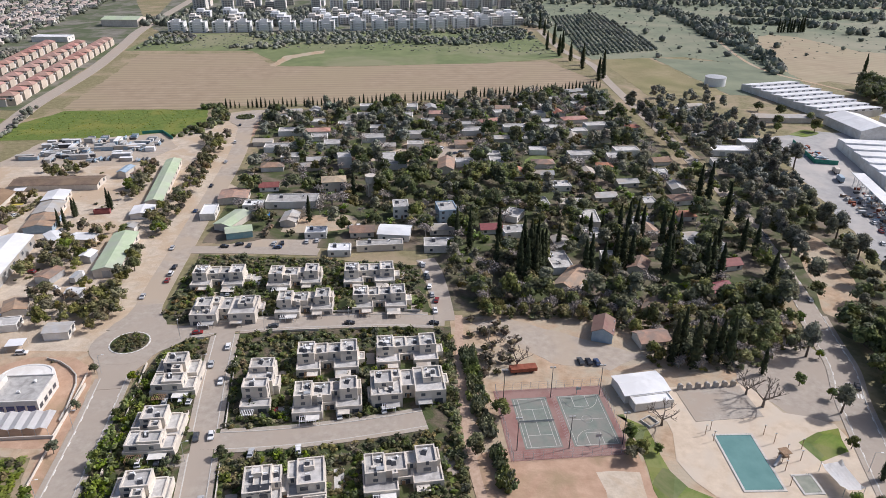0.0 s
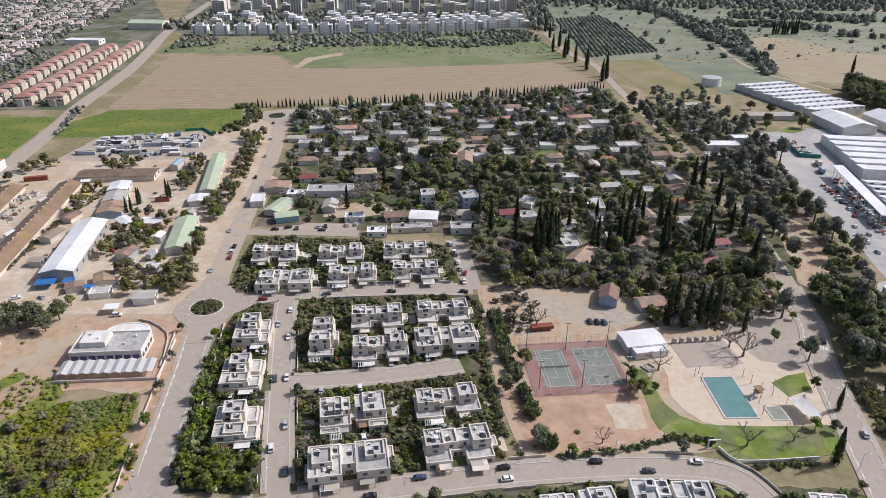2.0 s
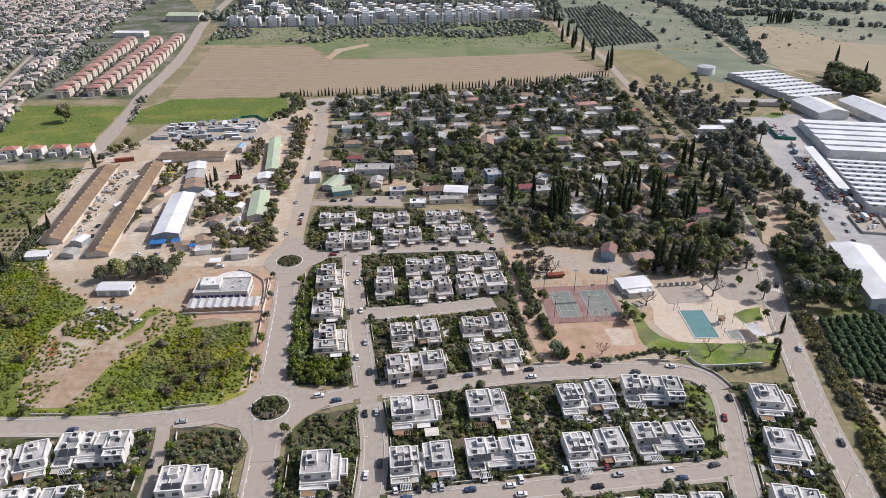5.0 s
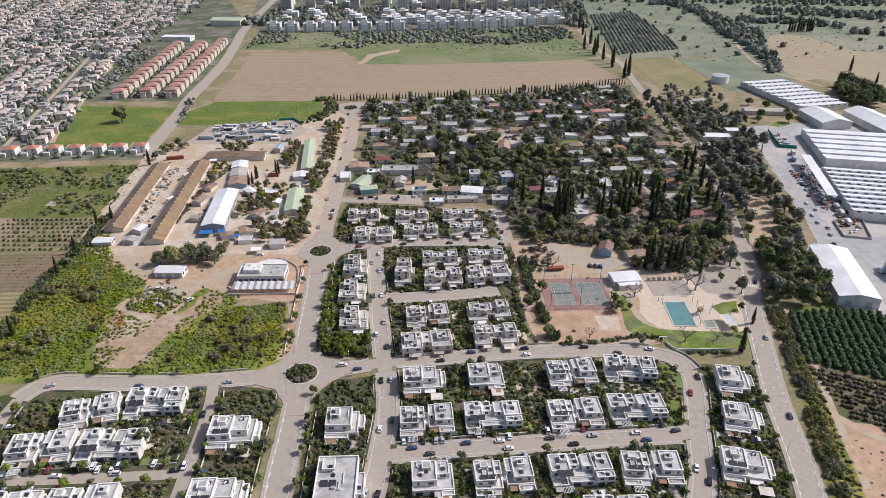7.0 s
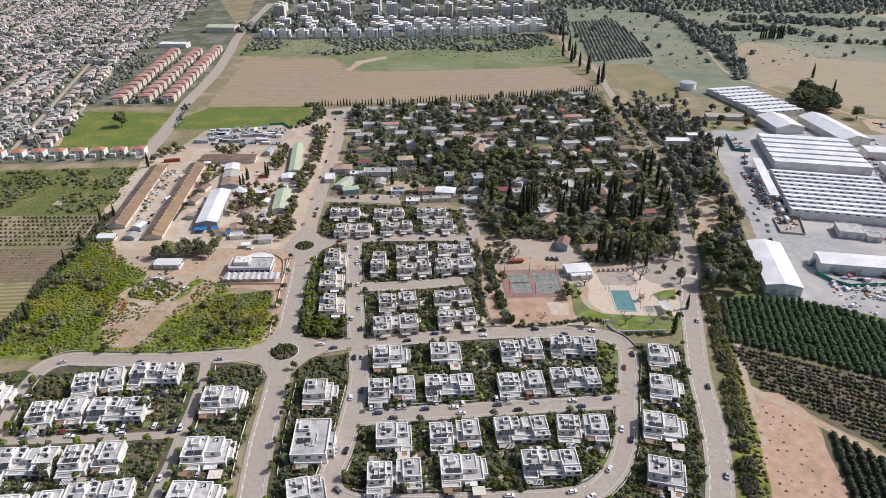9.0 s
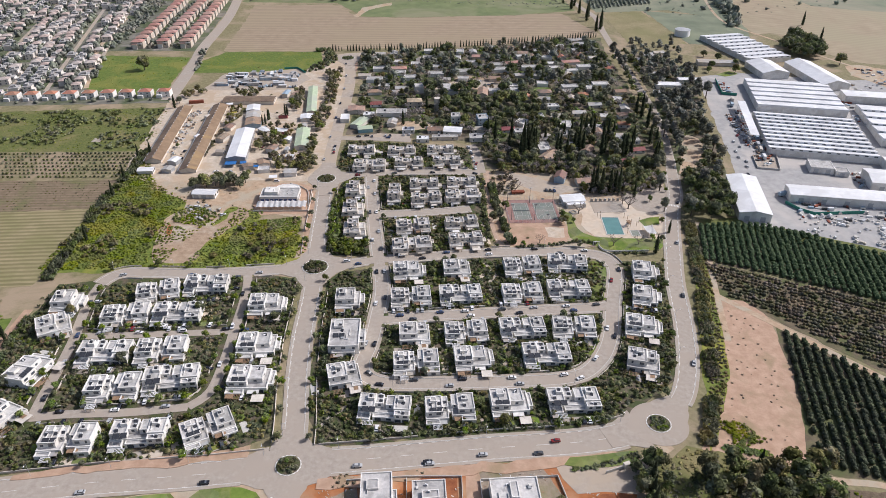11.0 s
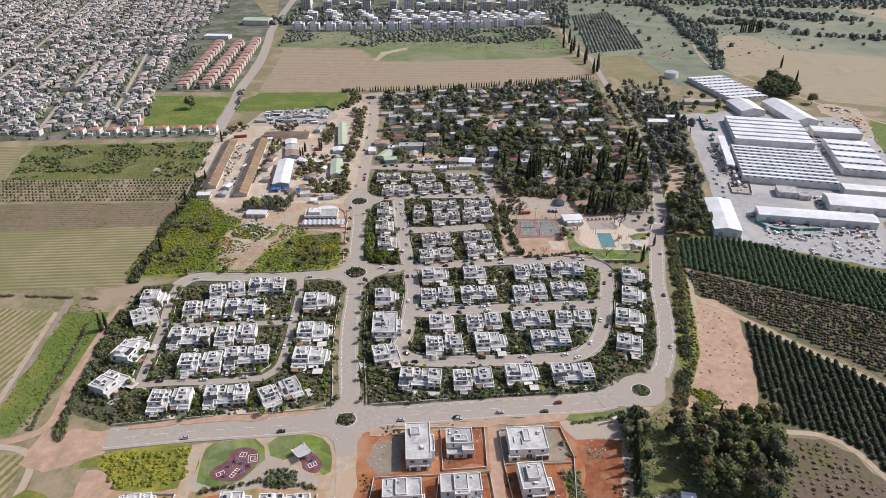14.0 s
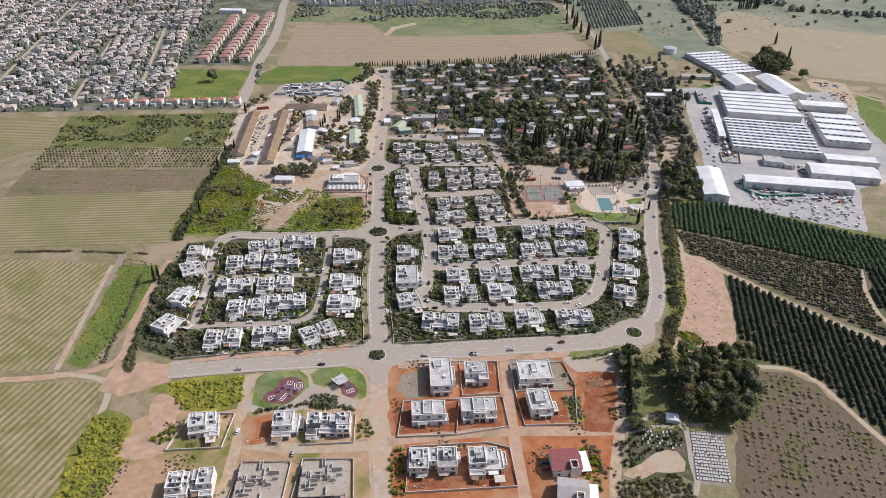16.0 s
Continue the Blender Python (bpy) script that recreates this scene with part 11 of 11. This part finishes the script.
for key, gap in (("court_street", 9), ("court_street_b", 7), ("court_street_c", 9), ("court_street_d", 8), ("mid_street", 12), ("north_street", 8)):
    line, acc = LINES[key], 0.0
    for a, b in zip(line, line[1:]):
        acc += (b - a).length
        if acc > gap:
            acc = car_rng.uniform(-5, 0)
            d = (b - a).normalized()
            s = car_rng.choice((-1, 1))
            x, y = a.x - d.y * s * (ROADS[key][1] / 2 + 3.4), a.y + d.x * s * (ROADS[key][1] / 2 + 3.4)
            if off_road(x, y, 1.2):
                park(x, y, math.degrees(math.atan2(d.y, d.x)) + 90 + car_rng.uniform(-5, 5), 0.28)
for i in range(20):
    x, y = car_rng.uniform(-165, -45), car_rng.uniform(295, 500)
    if off_houses(x, y, 1.0) and off_road(x, y, 3):
        park(x, y, car_rng.uniform(0, 180), 0.06)
for i in range(11):
    x, y = 318 + car_rng.uniform(-4, 6), 300 + i * 11 + car_rng.uniform(-2, 2)
    park(x + (y - 300) * 0.22, y, 76 + car_rng.uniform(-6, 6), 0.06)
for i in range(8):
    park(56 + i * 3.1, 515.0 - 0.35 * i, 88 + car_rng.uniform(-4, 4), 0.13)
for x, y, rz in [(96, 523, 30), (108, 516, 70), (117, 512, 10), (122, 516, 20), (126, 519, 15), (104, 531, 80), (113, 527, 60), (8, 376, 95), (20, 377.5, 80), (24, 378, 100), (36, 379, 94), (41, 380, 92), (-20, 440, 100), (3, 377.3, 20)]:
    park(x, y, rz, 0.13)
for x, y, rz in [(-22.0, 341, 92), (-22.2, 347.5, 91), (-22.4, 354, 90)]:
    park(x, y, rz, 0.13)
for x, y, rz in [(57, 397, 85), (61, 397.5, 88)]:
    park(x, y, rz, 0.06)
for x, y, rz in [(-110, 244, 20), (-104, 246, 100), (-88, 232, 40), (-120, 268, 80), (-40, -78, 90), (-74, -62, 85), (96, -84, 10), (97, -88, 12), (-60, 286, 5), (86, 10, 5), (62, 5, 4), (120, 18, 186), (30, 4, 4)]:
    park(x, y, rz, 0.22 if y > 0 and -30 < x and y < 25 else 0.1)

# ---- lorries in the yards ----
def lorry(colour, x, y, rz):
    t = thing("lorry", "parked lorry with a %s box body" % colour[0], "lorry", "lorries in the yards", pose(x, y, 0.06, 0, 0, rz))
    bm = bmesh.new()
    box(bm, -4.6, 2.0, -1.25, 1.25, 1.0, 3.7)
    part("cargo_box", bm, colour[1], t)
    bm = bmesh.new()
    box(bm, 2.2, 4.2, -1.2, 1.2, 0.6, 2.2)
    box(bm, 2.2, 3.8, -1.15, 1.15, 2.2, 3.0)
    part("cab", bm, TANKWHITE, t)
    bm = bmesh.new()
    box(bm, 3.82, 3.9, -1.0, 1.0, 2.25, 2.9)
    part("windscreen", bm, GLASS, t)
    bm = bmesh.new()
    box(bm, -4.6, 4.0, -0.5, 0.5, 0.55, 0.95)
    part("chassis", bm, DARKMETAL, t)
    for u in (-3.4, -2.3, 3.1):
        for v in (-1.05, 1.05):
            bm = bmesh.new()
            rod(bm, (u, v - 0.15, 0.5), (u, v + 0.15, 0.5), 0.5, n=12)
            part("wheel", bm, RUBBER, t)


BOXES = (("white", TANKWHITE), ("grey", GREYMETAL), ("blue", PALEBLUE), ("cream", CREAM))
for k, (x, y, rz) in enumerate([(342, 330, 78), (347, 356, 78), (352, 372, 80), (345, 345, 76), (358, 398, 78), (362, 420, 80), (330, 262, 20), (-150, 420, 70), (-146, 372, 68), (-62.3, 344, 85), (360, 455, 75), (366, 470, 75)]):
    lorry(BOXES[k % 4], x, y, rz)

for x, y, rz, roof, label in [(-128.8, 430, 12, YELLOWROOF, "small open shelter with a yellow sheet roof"), (-63.5, 290, 6, WHITEROOF, "small open shelter with a white sheet roof"), (-84, 366, 30, GREYROOF, "small open shelter with a grey sheet roof"), (-138, 452, 8, WHITEROOF, "small open shelter with a white sheet roof")]:
    t = thing("shelter", label, "shelter", at=pose(x, y, 0.06, 0, 0, rz))
    bm = bmesh.new()
    box(bm, -3.2, 3.2, -2.6, 2.6, 2.7, 2.82)
    part("roof", bm, roof, t)
    for u in (-3.0, 3.0):
        for v in (-2.4, 2.4):
            bm = bmesh.new()
            rod(bm, (u, v, -0.1), (u, v, 2.72), 0.07)
            part("post", bm, GREYMETAL, t)
for x, y, rz in [(-79.9, 421, 5), (-71, 384, 70)]:
    t = thing("container", "rusty red open-topped skip in the works yard", "container", at=pose(x, y, 0.06, 0, 0, rz))
    bm = bmesh.new()
    volume(bm, -4.2, 4.2, -1.3, 1.3, 0, 2.4, 2.2, 0.12)
    part("shell", bm, REDROOF, t)

# ---- street lamps ----
lamp = thing("street_lamp", "slim grey street lamp with an arm", "street lamp", "street lamps")
bm = bmesh.new()
rod(bm, (0, 0, -0.1), (0, 0, 7.5), 0.09, 0.06, 8)
part("pole", bm, GREYMETAL, lamp)
bm = bmesh.new()
rod(bm, (0, 0, 7.4), (1.6, 0, 7.8), 0.045, n=6)
part("arm", bm, GREYMETAL, lamp)
bm = bmesh.new()
box(bm, 1.4, 2.2, -0.16, 0.16, 7.72, 7.88)
part("head", bm, TANKWHITE, lamp)
first = True
for key, side, gap in [("south_road", 1, 32), ("west_avenue", 1, 30), ("east_avenue", 1, 34), ("inner_street", -1, 44), ("mid_street", 1, 44), ("pool_street", -1, 30), ("cross_street", -1, 32), ("west_street", -1, 34), ("playground_road", -1, 36)]:
    w = ROADS[key][1] / 2 + 0.8
    line, acc = LINES[key], 12.0
    for a, b in zip(line, line[1:]):
        acc += (b - a).length
        if acc > gap and -120 < a.y < 330:
            acc = 0.0
            d = (b - a).normalized()
            x, y = a.x - d.y * side * w, a.y + d.x * side * w
            if off_road(x, y, 0.4):
                m = pose(x, y, 0.25, 0, 0, math.degrees(math.atan2(-d.x * side, d.y * side)))
                if first:
                    lamp.matrix_basis = m
                    first = False
                else:
                    copy_thing(lamp, m)

# ---- road markings ----
for key in ("south_road", "west_avenue", "east_avenue", "inner_street"):
    bm = bmesh.new()
    w = ROADS[key][1] / 2
    z = 0.10 + 0.006 * list(ROADS).index(key) + 0.012
    acc, line = 0.0, LINES[key]
    for a, b in zip(line, line[1:]):
        acc += 1
        if a.y > 420 or not all((a - Vector((u, v))).length > r + 2 for u, v, r, _ in ROUNDABOUTS):
            continue
        if key == "south_road" and acc % 5 < 2:
            strip(bm, [a, b], -0.08, 0.08, z, 0.02)
        if key != "inner_street":
            for s in (-1, 1):
                if acc % 2:
                    strip(bm, [a, a.lerp(b, 0.7)], s * (w + 0.02) if s < 0 else w - 0.28, s * (w - 0.28) if s < 0 else w - 0.02, z, 0.02)
    tagged(new("road_marking", mesh_of(bm, "road_marking", PAINT)), "worn white road markings", "marking", kind="structure")
for key, at in [("east_avenue", 74)]:
    line = LINES[key]
    at = min(at, len(line) - 3)
    a, b = line[at], line[at + 1]
    d = (b - a).normalized()
    s = Vector((-d.y, d.x))
    bm = bmesh.new()
    w = ROADS[key][1]
    for k in range(int(w / 1.1)):
        c = a + s * (-w / 2 + 0.7 + 1.1 * k)
        strip(bm, [c, c + d * 2.8], -0.25, 0.25, 0.10 + 0.006 * list(ROADS).index(key) + 0.014, 0.02)
    tagged(new("crosswalk", mesh_of(bm, "crosswalk", PAINT)), "white zebra crossing stripes", "crosswalk", kind="structure")
# painted splitter triangles before the roundabouts
for x, y, r, island in ROUNDABOUTS[:3]:
    for key in ("south_road", "west_avenue", "east_avenue", "pool_street", "west_street"):
        line = LINES[key]
        for a, b, c in [q for q in zip(line, line[1:], line[2:])] + [q for q in zip(line[::-1], line[-2::-1], line[-3::-1])]:
            if r + 1.0 < (a - Vector((x, y))).length < r + 4.0 and (b - Vector((x, y))).length > (a - Vector((x, y))).length:
                d = (b - a).normalized()
                s = Vector((-d.y, d.x))
                z = 0.10 + 0.006 * list(ROADS).index(key) + 0.014
                tri = [a + s * 1.9, a - s * 1.9, a + d * 6.5]
                bm = bmesh.new()
                for p, q in zip(tri, tri[1:] + tri[:1]):
                    strip(bm, [p, q], -0.16, 0.16, z, 0.02)
                tagged(new("road_marking", mesh_of(bm, "road_marking", PAINT)), "white painted splitter triangle", "marking", kind="structure")
                break
# striped kerbs of the islands
for x, y, r, island in ROUNDABOUTS:
    bm = bmesh.new()
    n = int(6.283 * island / 1.0)
    for i in range(0, n, 2):
        a0, a1 = 6.28319 * i / n, 6.28319 * (i + 1) / n
        strip(bm, [Vector((x + (island + 0.02) * math.cos(a), y + (island + 0.02) * math.sin(a))) for a in (a0, (a0 + a1) / 2, a1)], -0.05, 0.3, 0.40, 0.15)
    tagged(new("kerb_stripes", mesh_of(bm, "kerb_stripes", PAINT)), "white painted kerb stones of the island", "kerb", kind="structure")


bm = bmesh.new()
strip(bm, curve_points([(96.0, 168.8), (102.0, 155.4), (97.7, 144.8), (102.7, 123.8)], 3.0), -1.1, 1.1, 0.13)
tagged(new("footpath", mesh_of(bm, "footpath", PAVING)), "winding concrete footpath between the gardens", "footpath", kind="structure")
bm = bmesh.new()
strip(bm, curve_points([(8, 26), (16, 36), (30, 48)], 3.0), -1.1, 1.1, 0.13)
tagged(new("footpath", mesh_of(bm, "footpath", PAVING)), "pale footpath slanting past the corner house", "footpath", kind="structure")
